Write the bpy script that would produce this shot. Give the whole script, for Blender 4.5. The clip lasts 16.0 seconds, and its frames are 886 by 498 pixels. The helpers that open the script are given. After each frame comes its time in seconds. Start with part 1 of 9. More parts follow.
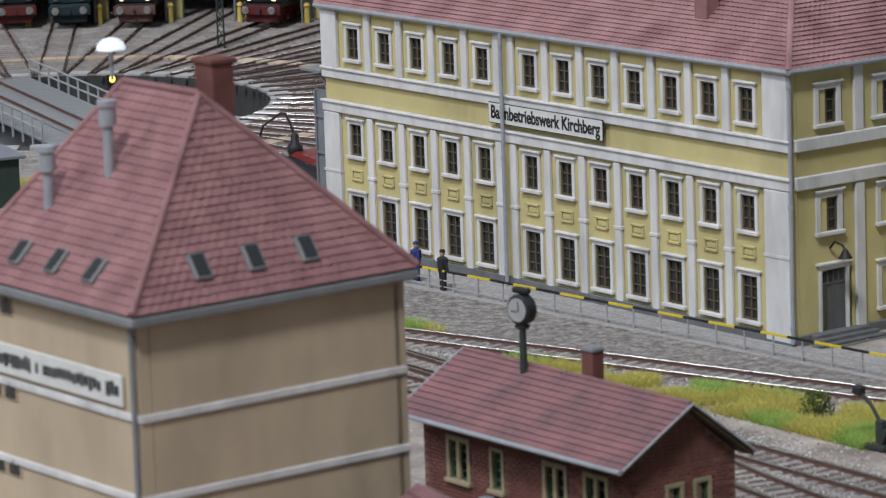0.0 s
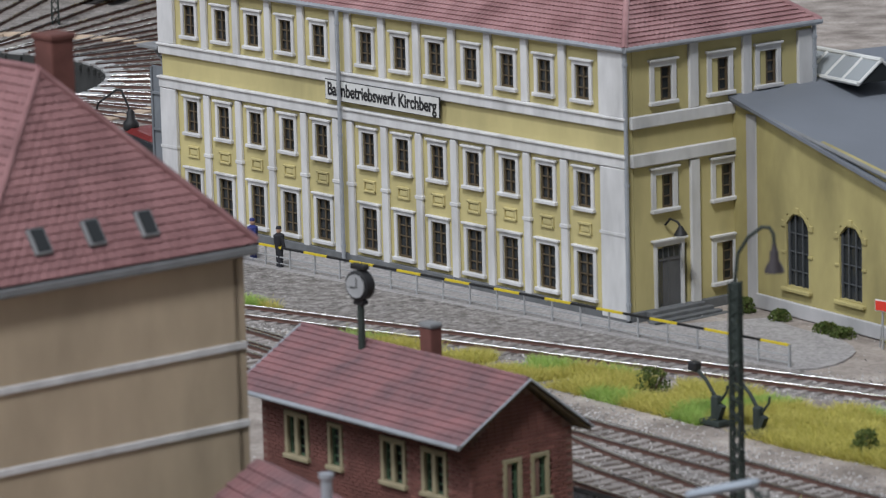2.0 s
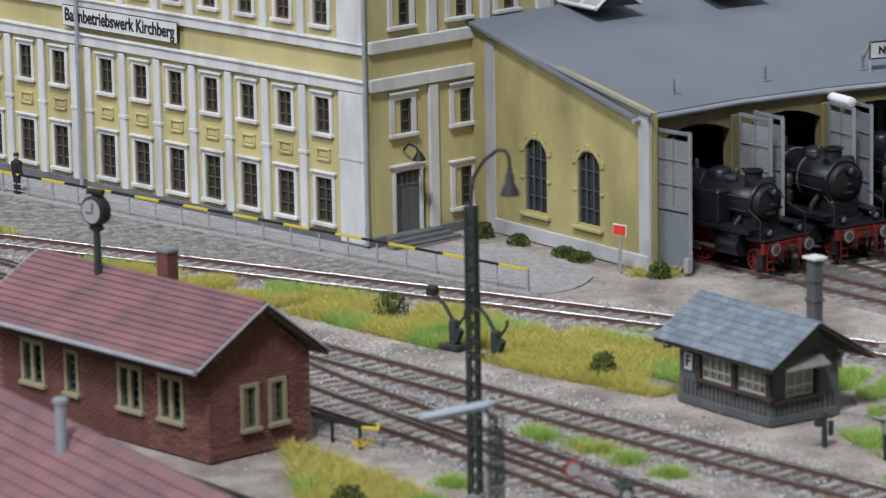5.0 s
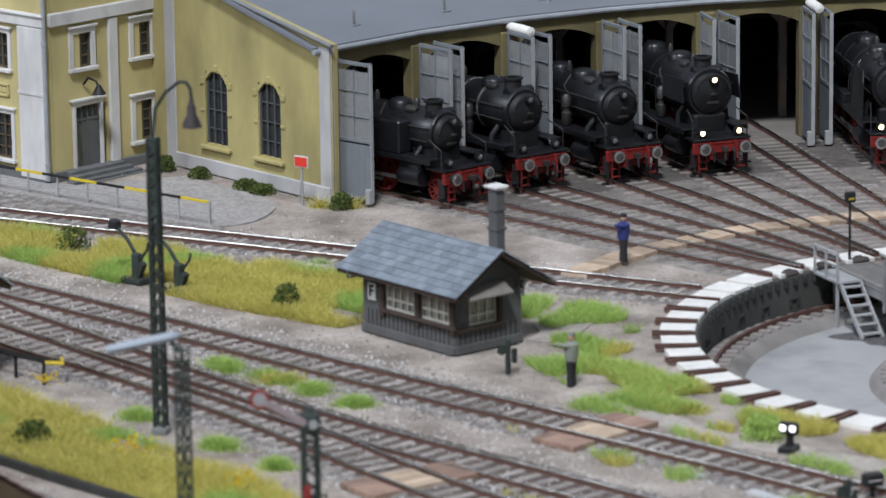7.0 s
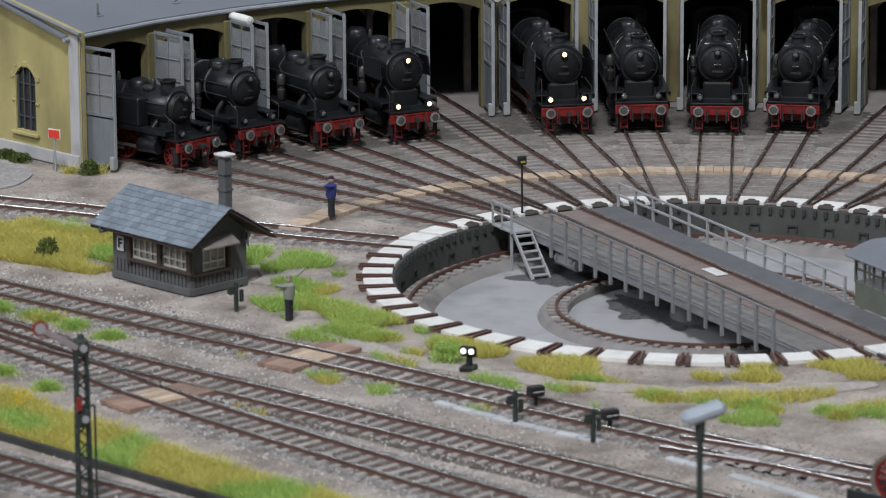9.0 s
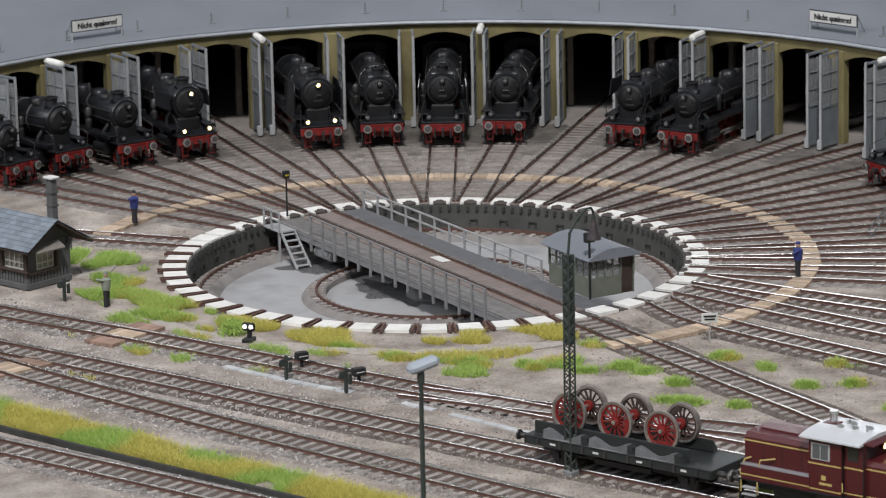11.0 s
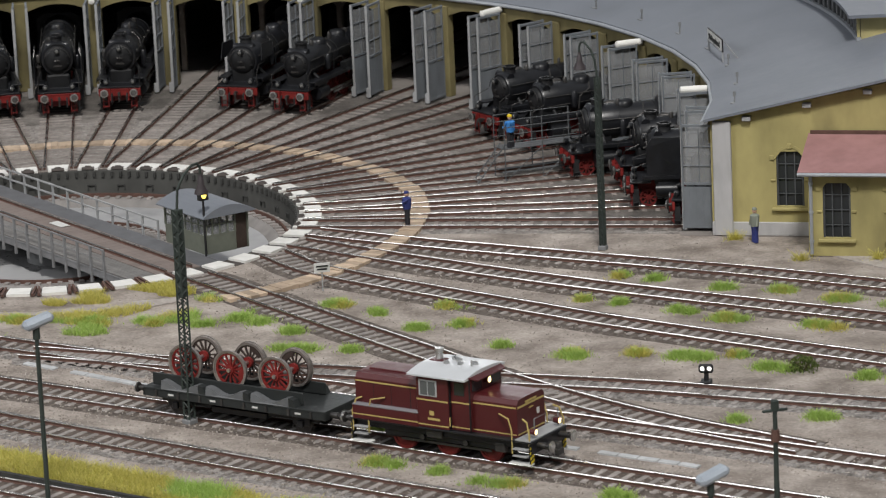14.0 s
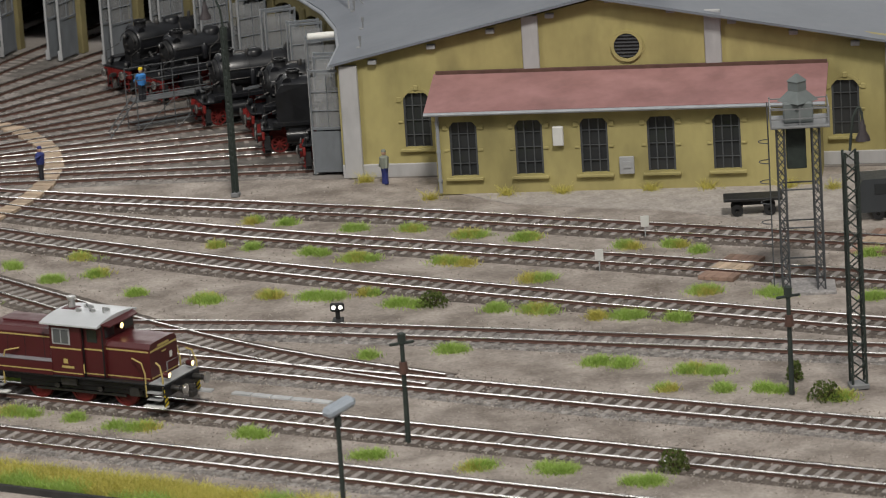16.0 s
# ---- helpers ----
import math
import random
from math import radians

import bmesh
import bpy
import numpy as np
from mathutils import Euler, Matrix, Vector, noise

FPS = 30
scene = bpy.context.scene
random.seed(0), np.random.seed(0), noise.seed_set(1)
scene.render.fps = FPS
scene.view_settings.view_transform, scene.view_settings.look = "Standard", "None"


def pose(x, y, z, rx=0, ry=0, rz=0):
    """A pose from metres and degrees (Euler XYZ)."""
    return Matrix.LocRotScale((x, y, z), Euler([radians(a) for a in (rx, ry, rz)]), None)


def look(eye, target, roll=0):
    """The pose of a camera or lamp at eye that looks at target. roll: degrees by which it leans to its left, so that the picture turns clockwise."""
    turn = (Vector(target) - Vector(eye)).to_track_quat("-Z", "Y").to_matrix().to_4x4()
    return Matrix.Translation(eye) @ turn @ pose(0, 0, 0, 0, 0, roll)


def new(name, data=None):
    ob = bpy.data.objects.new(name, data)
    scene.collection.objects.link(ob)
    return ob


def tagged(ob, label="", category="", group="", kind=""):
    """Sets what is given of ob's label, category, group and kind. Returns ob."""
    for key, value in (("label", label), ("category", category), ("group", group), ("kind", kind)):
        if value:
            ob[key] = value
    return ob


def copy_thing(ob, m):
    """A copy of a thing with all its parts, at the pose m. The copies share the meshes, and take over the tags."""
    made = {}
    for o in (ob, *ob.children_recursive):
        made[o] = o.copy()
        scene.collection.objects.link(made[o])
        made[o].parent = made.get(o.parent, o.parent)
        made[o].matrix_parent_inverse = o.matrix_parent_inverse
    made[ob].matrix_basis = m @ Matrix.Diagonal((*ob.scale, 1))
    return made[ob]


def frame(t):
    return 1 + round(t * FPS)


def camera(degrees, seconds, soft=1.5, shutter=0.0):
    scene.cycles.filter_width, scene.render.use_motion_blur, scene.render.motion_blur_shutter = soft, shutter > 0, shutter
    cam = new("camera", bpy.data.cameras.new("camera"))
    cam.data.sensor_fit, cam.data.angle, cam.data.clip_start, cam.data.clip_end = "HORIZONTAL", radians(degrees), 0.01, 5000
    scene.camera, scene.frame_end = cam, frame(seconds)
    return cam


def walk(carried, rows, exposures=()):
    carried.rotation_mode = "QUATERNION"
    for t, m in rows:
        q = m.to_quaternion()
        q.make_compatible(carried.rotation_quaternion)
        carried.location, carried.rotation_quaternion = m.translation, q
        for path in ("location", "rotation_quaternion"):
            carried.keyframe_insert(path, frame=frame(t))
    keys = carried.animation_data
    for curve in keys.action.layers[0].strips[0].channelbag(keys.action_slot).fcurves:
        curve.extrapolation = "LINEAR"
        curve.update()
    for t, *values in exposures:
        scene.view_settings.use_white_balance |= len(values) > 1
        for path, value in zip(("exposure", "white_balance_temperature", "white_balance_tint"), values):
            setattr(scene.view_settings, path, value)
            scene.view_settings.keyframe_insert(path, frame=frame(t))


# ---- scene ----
# Model railway, scale 1:87. Lengths below are written in metres of the original and laid out times K.
K = 1 / 87
cam = camera(11.935, 16.0, soft=1.1)
cam.data.dof.use_dof, cam.data.dof.focus_distance, cam.data.dof.aperture_fstop = True, 2.35, 48.0
PATH = [
    (0, (-0.0723, -1.6235, 0.4155), (-0.62837, 0.26122, 0.04312), -1.97),
    (0.5, (-0.0713, -1.6242, 0.4167), (-0.60163, 0.26739, 0.04173), -1.74),
    (1, (-0.0742, -1.6259, 0.4161), (-0.57983, 0.27203, 0.03874), -1.51),
    (1.5, (-0.0747, -1.6296, 0.4159), (-0.56591, 0.27131, 0.03492), -1.51),
    (2, (-0.0742, -1.6290, 0.4155), (-0.55258, 0.27443, 0.03092), -1.48),
    (2.5, (-0.0729, -1.6249, 0.4139), (-0.53925, 0.28113, 0.02697), -1.52),
    (3, (-0.0737, -1.6240, 0.4139), (-0.52238, 0.28506, 0.02144), -1.45),
    (3.5, (-0.0706, -1.6232, 0.4130), (-0.49651, 0.28985, 0.01450), -1.33),
    (3.7, (-0.0708, -1.6238, 0.4136), (-0.48470, 0.29134, 0.01272), -1.27),
    (5.8, (-0.0703, -1.6253, 0.4101), (-0.38159, 0.30308, -0.01956), -0.89),
    (6, (-0.0689, -1.6252, 0.4094), (-0.36057, 0.30569, -0.02268), -0.87),
    (6.5, (-0.0701, -1.6218, 0.4082), (-0.31295, 0.31359, -0.03345), -0.95),
    (7, (-0.0723, -1.6262, 0.4103), (-0.28318, 0.31091, -0.04023), -0.76),
    (7.5, (-0.0678, -1.6932, 0.4256), (-0.24376, 0.24569, -0.03219), -0.65),
    (8, (-0.0669, -1.7660, 0.4440), (-0.21118, 0.17341, -0.02255), -0.33),
    (8.5, (-0.0582, -1.8402, 0.4607), (-0.16589, 0.10055, -0.01024), -0.28),
    (9, (-0.0517, -1.9415, 0.4819), (-0.12534, 0.00106, 0.01186), -0.40),
    (9.2, (-0.0509, -1.9902, 0.4935), (-0.11100, -0.04710, 0.02352), -0.42),
    (11.3, (-0.0412, -2.4918, 0.6252), (0.00915, -0.55180, 0.14152), -1.17),
    (11.5, (-0.0417, -2.5005, 0.6277), (0.01817, -0.56125, 0.14205), -1.11),
    (12, (-0.0370, -2.5089, 0.6254), (0.04912, -0.57023, 0.14173), -1.46),
    (12.5, (-0.0325, -2.5215, 0.6264), (0.08095, -0.58401, 0.14330), -1.89),
    (13, (-0.0271, -2.5263, 0.6217), (0.11156, -0.59071, 0.13779), -2.39),
    (13.5, (-0.0251, -2.5243, 0.6189), (0.14569, -0.59178, 0.13303), -2.50),
    (14, (-0.0244, -2.5265, 0.6173), (0.17541, -0.59901, 0.12229), -2.63),
    (14.5, (-0.0217, -2.5351, 0.6164), (0.20713, -0.61269, 0.11432), -2.85),
    (15, (-0.0139, -2.5423, 0.6123), (0.25009, -0.62546, 0.10625), -3.17),
    (15.5, (-0.0098, -2.5537, 0.6115), (0.30388, -0.64602, 0.09940), -3.51),
    (16, (-0.0092, -2.5605, 0.6115), (0.34331, -0.66130, 0.09319), -3.66),
]
walk(cam, [(t, look(eye, target, roll)) for t, eye, target, roll in PATH], [(0, -0.13, 5980, 10), (3.7, -0.13, 5980, 10), (5.8, 0.23, 5900, 10), (6.5, 0.26, 5900, 10), (7, 0.15, 5900, 10), (7.5, -0.02, 5900, 10), (9.2, -0.06, 6050, 10), (11.3, 0.07, 6350, 11), (13.5, 0.0, 6450, 10), (16, -0.23, 6750, 9)])
# ---- light of the hall ----
world = bpy.data.worlds.new("hall")
scene.world = world
world.use_nodes = True
wn, wl = world.node_tree.nodes, world.node_tree.links
bg = wn["Background"]
geo = wn.new("ShaderNodeTexCoord")
sep = wn.new("ShaderNodeSeparateXYZ")
ramp = wn.new("ShaderNodeValToRGB")
wl.new(geo.outputs["Generated"], sep.inputs[0])
wl.new(sep.outputs["Z"], ramp.inputs[0])
ramp.color_ramp.elements[0].position, ramp.color_ramp.elements[0].color = 0.0, (0.10, 0.10, 0.10, 1)
ramp.color_ramp.elements[1].position, ramp.color_ramp.elements[1].color = 0.6, (0.90, 0.94, 1.0, 1)
wl.new(ramp.outputs[0], bg.inputs[0])
bg.inputs[1].default_value = 0.30
sun = new("ceiling_spots", bpy.data.lights.new("ceiling_spots", "SUN"))
sun.data.energy, sun.data.angle, sun.data.color = 2.65, radians(9), (1.0, 0.975, 0.94)
sun.matrix_world = look((-0.05, -0.95, 1.3), (0, 0, 0))


def panel(x, y, z, tx, ty, tz, w, h, power):
    lamp = new("ceiling_panel", bpy.data.lights.new("ceiling_panel", "AREA"))
    lamp.data.shape, lamp.data.size, lamp.data.size_y = "RECTANGLE", w, h
    lamp.data.energy, lamp.data.color = power, (0.98, 0.985, 1.0)
    lamp.matrix_world = look((x, y, z), (tx, ty, tz))


# Rows of ceiling lights beyond the layout, which glint on the rails.
panel(2.4, 5.2, 1.55, 0.4, 0, 0, 3.6, 1.2, 56)
panel(-0.56, 5.2, 1.14, -0.2, 0, 0, 0.36, 0.3, 1.7)
panel(-2.4, 4.6, 0.8, -0.7, 0.5, 0, 1.2, 0.4, 5)
# A bright ceiling spot at the front left.
panel(-3.4, -1.4, 2.6, 0, 0, 0, 1.2, 1.2, 62)
# ---- mesh helpers ----
class Mesh:
    """Collects vertices and faces, in metres of the original."""

    def __init__(self):
        self.v, self.f = [], []

    def add(self, vs, fs):
        n = len(self.v)
        self.v += [tuple(p) for p in vs]
        self.f += [tuple(n + i for i in f) for f in fs]
        return self

    def box(self, cx, cy, cz, sx, sy, sz, rz=0.0, b=0.0, ry=0.0):
        hx, hy, hz = sx / 2, sy / 2, sz / 2
        b = min(b, 0.45 * min(sx, sy, sz))
        if b > 0:
            vs = []
            for k in (-1, 1):
                for i, j in ((-1, -1), (1, -1), (1, 1), (-1, 1)):
                    vs.append((i * hx, j * (hy - b), k * (hz - b)))
                    vs.append((i * (hx - b), j * hy, k * (hz - b)))
                    vs.append((i * (hx - b), j * (hy - b), k * hz))
            I = lambda k, c, a: (0 if k < 0 else 12) + c * 3 + a
            fs = [(I(-1, 0, 2), I(-1, 3, 2), I(-1, 2, 2), I(-1, 1, 2)), (I(1, 0, 2), I(1, 1, 2), I(1, 2, 2), I(1, 3, 2))]
            fs += [(I(-1, 0, 1), I(-1, 1, 1), I(1, 1, 1), I(1, 0, 1)), (I(-1, 1, 0), I(-1, 2, 0), I(1, 2, 0), I(1, 1, 0))]
            fs += [(I(-1, 2, 1), I(-1, 3, 1), I(1, 3, 1), I(1, 2, 1)), (I(-1, 3, 0), I(-1, 0, 0), I(1, 0, 0), I(1, 3, 0))]
            for c in range(4):
                d = (c + 1) % 4
                a, e = (1, 1) if c % 2 == 0 else (0, 0)
                fs.append((I(-1, c, 2), I(-1, d, 2), I(-1, d, e), I(-1, c, a)))
                fs.append((I(1, d, 2), I(1, c, 2), I(1, c, a), I(1, d, e)))
                p, q = (0, 1) if c % 2 == 0 else (1, 0)
                fs.append((I(-1, c, p), I(-1, c, q), I(1, c, q), I(1, c, p)) if True else ())
                fs.append((I(-1, c, 0), I(-1, c, 2), I(-1, c, 1)))
                fs.append((I(1, c, 0), I(1, c, 1), I(1, c, 2)))
        else:
            vs = [(i * hx, j * hy, k * hz) for k in (-1, 1) for i, j in ((-1, -1), (1, -1), (1, 1), (-1, 1))]
            fs = [(0, 3, 2, 1), (4, 5, 6, 7), (0, 1, 5, 4), (1, 2, 6, 5), (2, 3, 7, 6), (3, 0, 4, 7)]
        c, s = math.cos(radians(rz)), math.sin(radians(rz))
        cy_, sy_ = math.cos(radians(ry)), math.sin(radians(ry))
        out = []
        for x, y, z in vs:
            x, z = x * cy_ + z * sy_, z * cy_ - x * sy_
            out.append((cx + x * c - y * s, cy + x * s + y * c, cz + z))
        return self.add(out, fs)

    def cyl(self, p, q, r, r2=None, n=12, caps=True):
        p, q = Vector(p), Vector(q)
        r2 = r if r2 is None else r2
        a = (q - p).normalized()
        u = a.cross(Vector((0, 0, 1)) if abs(a.z) < 0.9 else Vector((1, 0, 0))).normalized()
        w = a.cross(u)
        ring = [math.cos(2 * math.pi * i / n) * u + math.sin(2 * math.pi * i / n) * w for i in range(n)]
        vs = [p + d * r for d in ring] + [q + d * r2 for d in ring]
        fs = [(i, (i + 1) % n, n + (i + 1) % n, n + i) for i in range(n)]
        if caps:
            fs += [tuple(range(n))[::-1], tuple(range(n, 2 * n))]
        return self.add(vs, fs)

    def tube(self, pts, r, n=8):
        """One bent round bar along the points."""
        P = [Vector(p) for p in pts]
        d = [(q - p).normalized() for p, q in zip(P, P[1:])]
        ways = [d[0]] + [(e + f).normalized() if (e + f).length > 0.2 else e for e, f in zip(d, d[1:])] + [d[-1]]
        u = ways[0].cross(Vector((0, 0, 1)) if abs(ways[0].z) < 0.9 else Vector((1, 0, 0))).normalized()
        vs, fs = [], []
        for p, a in zip(P, ways):
            u = (u - a * u.dot(a)).normalized()
            w = a.cross(u)
            vs += [p + r * (math.cos(2 * math.pi * i / n) * u + math.sin(2 * math.pi * i / n) * w) for i in range(n)]
        for k in range(len(P) - 1):
            fs += [(k * n + i, k * n + (i + 1) % n, (k + 1) * n + (i + 1) % n, (k + 1) * n + i) for i in range(n)]
        fs += [tuple(range(n))[::-1], tuple(range((len(P) - 1) * n, len(P) * n))]
        return self.add(vs, fs)

    def prism(self, poly, z0, z1):
        n = len(poly)
        vs = [(x, y, z0) for x, y in poly] + [(x, y, z1) for x, y in poly]
        fs = [tuple(range(n))[::-1], tuple(range(n, 2 * n))] + [(i, (i + 1) % n, n + (i + 1) % n, n + i) for i in range(n)]
        return self.add(vs, fs)

    def extrude(self, poly, d):
        """A 3D polygon and its copy moved by d."""
        n, d = len(poly), Vector(d)
        vs = [Vector(p) for p in poly] + [Vector(p) + d for p in poly]
        fs = [tuple(range(n))[::-1], tuple(range(n, 2 * n))] + [(i, (i + 1) % n, n + (i + 1) % n, n + i) for i in range(n)]
        return self.add(vs, fs)

    def lathe(self, profile, n=16, at=(0, 0, 0), axis="z"):
        vs, fs = [], []
        for r, h in profile:
            for i in range(n):
                c, s = r * math.cos(2 * math.pi * i / n), r * math.sin(2 * math.pi * i / n)
                p = {"z": (c, s, h), "x": (h, c, s), "y": (s, h, c)}[axis]
                vs.append((p[0] + at[0], p[1] + at[1], p[2] + at[2]))
        for j in range(len(profile) - 1):
            for i in range(n):
                k = (i + 1) % n
                fs.append((j * n + i, j * n + k, (j + 1) * n + k, (j + 1) * n + i))
        fs += [tuple(range(n))[::-1], tuple(range((len(profile) - 1) * n, len(profile) * n))]
        return self.add(vs, fs)

    def ring(self, r0, r1, z0, z1, a0=0.0, a1=360.0, n=96, cx=0.0, cy=0.0):
        """A flat ring, or a piece of one, with thickness."""
        full = abs(a1 - a0) >= 359.99
        m = n if full else n + 1
        vs, fs = [], []
        for i in range(m):
            a = radians(a0 + (a1 - a0) * i / n)
            c, s = math.cos(a), math.sin(a)
            vs += [(cx + r0 * c, cy + r0 * s, z0), (cx + r1 * c, cy + r1 * s, z0), (cx + r1 * c, cy + r1 * s, z1), (cx + r0 * c, cy + r0 * s, z1)]
        for i in range(n):
            a, b = 4 * i, 4 * ((i + 1) % m)
            for k in range(4):
                j = (k + 1) % 4
                fs.append((a + k, b + k, b + j, a + j))
        if not full:
            fs += [(0, 1, 2, 3), (4 * n + 3, 4 * n + 2, 4 * n + 1, 4 * n)]
        return self.add(vs, fs)

    def sweep(self, path, profile):
        """A profile of (across, up) swept along a level path of (x, y, z)."""
        n, m, vs, fs = len(path), len(profile), [], []
        for i, p in enumerate(path):
            a, b = Vector(path[max(i - 1, 0)]), Vector(path[min(i + 1, n - 1)])
            d = (b - a).normalized()
            side = Vector((d.y, -d.x, 0)).normalized()
            vs += [Vector(p) + side * u + Vector((0, 0, w)) for u, w in profile]
        for i in range(n - 1):
            for j in range(m):
                k = (j + 1) % m
                fs.append((i * m + j, (i + 1) * m + j, (i + 1) * m + k, i * m + k))
        fs += [tuple(range(m))[::-1], tuple(range((n - 1) * m, n * m))]
        return self.add(vs, fs)

    def data(self, name, material, smooth=False):
        me = bpy.data.meshes.new(name)
        me.from_pydata([(x * K, y * K, z * K) for x, y, z in self.v], [], self.f)
        bm = bmesh.new()
        bm.from_mesh(me)
        bmesh.ops.recalc_face_normals(bm, faces=bm.faces)
        bm.to_mesh(me)
        bm.free()
        me.materials.append(material)
        if smooth:
            me.polygons.foreach_set("use_smooth", [True] * len(me.polygons))
            me.set_sharp_from_angle(angle=radians(48))
        return me


def part(name, mesh, material, parent=None, label="", smooth=False):
    """One mesh object, under a thing or a part."""
    ob = new(name, mesh.data(name, material, smooth))
    ob.parent = parent
    return tagged(ob, label=label)


def thing(name, x, y, z=0.0, rz=0.0, label="", category="", group="", kind=""):
    ob = new(name)
    ob.empty_display_size = 0.01
    ob.matrix_basis = pose(x * K, y * K, z * K, 0, 0, rz)
    return tagged(ob, label, category, group, kind)


def again(ob, x, y, z=0.0, rz=0.0, label=""):
    return tagged(copy_thing(ob, pose(x * K, y * K, z * K, 0, 0, rz)), label=label)


def polar(r, a):
    return r * math.cos(radians(a)), r * math.sin(radians(a))


rng = random.Random(7)


# ---- materials ----
def material(name, base, rough=0.7, metal=0.0, var=0.25, size=0.6, fine=6.0, bump=0.15, tint=None, dirt=0.0, spec=0.3, streak=1.0, rand=0.0, grit=0.0):
    """Painted or grainy surface: base colour that varies at two scales, with relief and stains. Sizes in metres of the original."""
    m = bpy.data.materials.new(name)
    m.use_nodes = True
    n, l = m.node_tree.nodes, m.node_tree.links
    p = n["Principled BSDF"]
    p.inputs["Metallic"].default_value = metal
    p.inputs["Specular IOR Level"].default_value = spec
    g = n.new("ShaderNodeNewGeometry")
    mp = n.new("ShaderNodeMapping")
    mp.inputs["Scale"].default_value = (1 / K, 1 / K, 1 / K / streak)
    l.new(g.outputs["Position"], mp.inputs["Vector"])
    big = n.new("ShaderNodeTexNoise")
    big.inputs["Scale"].default_value, big.inputs["Detail"].default_value = 1 / size, 5
    small = n.new("ShaderNodeTexNoise")
    small.inputs["Scale"].default_value, small.inputs["Detail"].default_value = fine, 4
    l.new(mp.outputs[0], big.inputs["Vector"])
    l.new(mp.outputs[0], small.inputs["Vector"])
    mix = n.new("ShaderNodeMix")
    mix.data_type = "RGBA"
    a = tuple(c * (1 - var) for c in base)
    b = tint or tuple(min(1, c * (1 + var)) for c in base)
    mix.inputs[6].default_value, mix.inputs[7].default_value = (*a, 1), (*b, 1)
    add = n.new("ShaderNodeMath")
    add.operation = "MULTIPLY_ADD"
    l.new(small.outputs["Fac"], add.inputs[0])
    add.inputs[1].default_value = 0.5
    half = n.new("ShaderNodeMath")
    half.operation = "MULTIPLY_ADD"
    l.new(big.outputs["Fac"], half.inputs[0])
    half.inputs[1].default_value, half.inputs[2].default_value = 1.6, -0.55
    l.new(half.outputs[0], add.inputs[2])
    l.new(add.outputs[0], mix.inputs[0])
    colour = mix.outputs[2]
    if dirt > 0:
        spots = n.new("ShaderNodeTexNoise")
        spots.inputs["Scale"].default_value, spots.inputs["Detail"].default_value = 0.9 / size, 8
        l.new(mp.outputs[0], spots.inputs["Vector"])
        ramp = n.new("ShaderNodeValToRGB")
        ramp.color_ramp.elements[0].position, ramp.color_ramp.elements[1].position = 0.5, 0.78
        l.new(spots.outputs["Fac"], ramp.inputs[0])
        scale = n.new("ShaderNodeMath")
        scale.operation = "MULTIPLY"
        scale.inputs[1].default_value = dirt
        l.new(ramp.outputs[0], scale.inputs[0])
        stain = n.new("ShaderNodeMix")
        stain.data_type = "RGBA"
        l.new(scale.outputs[0], stain.inputs[0])
        l.new(colour, stain.inputs[6])
        stain.inputs[7].default_value = (*[c * 0.35 + 0.012 for c in base], 1)
        colour = stain.outputs[2]
    if grit > 0:
        cell = n.new("ShaderNodeTexVoronoi")
        cell.inputs["Scale"].default_value = 7.5
        l.new(mp.outputs[0], cell.inputs["Vector"])
        val = n.new("ShaderNodeMath")
        val.operation = "MULTIPLY_ADD"
        bw = n.new("ShaderNodeRGBToBW")
        l.new(cell.outputs["Color"], bw.inputs[0])
        l.new(bw.outputs[0], val.inputs[0])
        val.inputs[1].default_value, val.inputs[2].default_value = 2 * grit, 1 - grit
        peb = n.new("ShaderNodeHueSaturation")
        l.new(val.outputs[0], peb.inputs["Value"])
        l.new(colour, peb.inputs["Color"])
        colour = peb.outputs[0]
    if rand > 0:
        info = n.new("ShaderNodeObjectInfo")
        hsv = n.new("ShaderNodeHueSaturation")
        v = n.new("ShaderNodeMath")
        v.operation = "MULTIPLY_ADD"
        l.new(info.outputs["Random"], v.inputs[0])
        v.inputs[1].default_value, v.inputs[2].default_value = rand, 1 - rand / 2
        l.new(v.outputs[0], hsv.inputs["Value"])
        l.new(colour, hsv.inputs["Color"])
        colour = hsv.outputs[0]
    l.new(colour, p.inputs["Base Color"])
    r = n.new("ShaderNodeMath")
    r.operation = "MULTIPLY_ADD"
    l.new(small.outputs["Fac"], r.inputs[0])
    r.inputs[1].default_value, r.inputs[2].default_value = 0.25, max(0.02, rough - 0.12)
    l.new(r.outputs[0], p.inputs["Roughness"])
    if bump > 0:
        bp = n.new("ShaderNodeBump")
        bp.inputs["Strength"].default_value, bp.inputs["Distance"].default_value = bump, 0.05 * K
        l.new(small.outputs["Fac"], bp.inputs["Height"])
        l.new(bp.outputs[0], p.inputs["Normal"])
    return m


def glow(name, colour, power):
    m = bpy.data.materials.new(name)
    m.use_nodes = True
    p = m.node_tree.nodes["Principled BSDF"]
    p.inputs["Base Color"].default_value = (*colour, 1)
    p.inputs["Emission Color"].default_value = (*colour, 1)
    p.inputs["Emission Strength"].default_value = power
    return m


def glass(name, colour, rough=0.08):
    m = bpy.data.materials.new(name)
    m.use_nodes = True
    p = m.node_tree.nodes["Principled BSDF"]
    p.inputs["Base Color"].default_value = (*colour, 1)
    p.inputs["Roughness"].default_value = rough
    p.inputs["Specular IOR Level"].default_value = 0.5
    return m


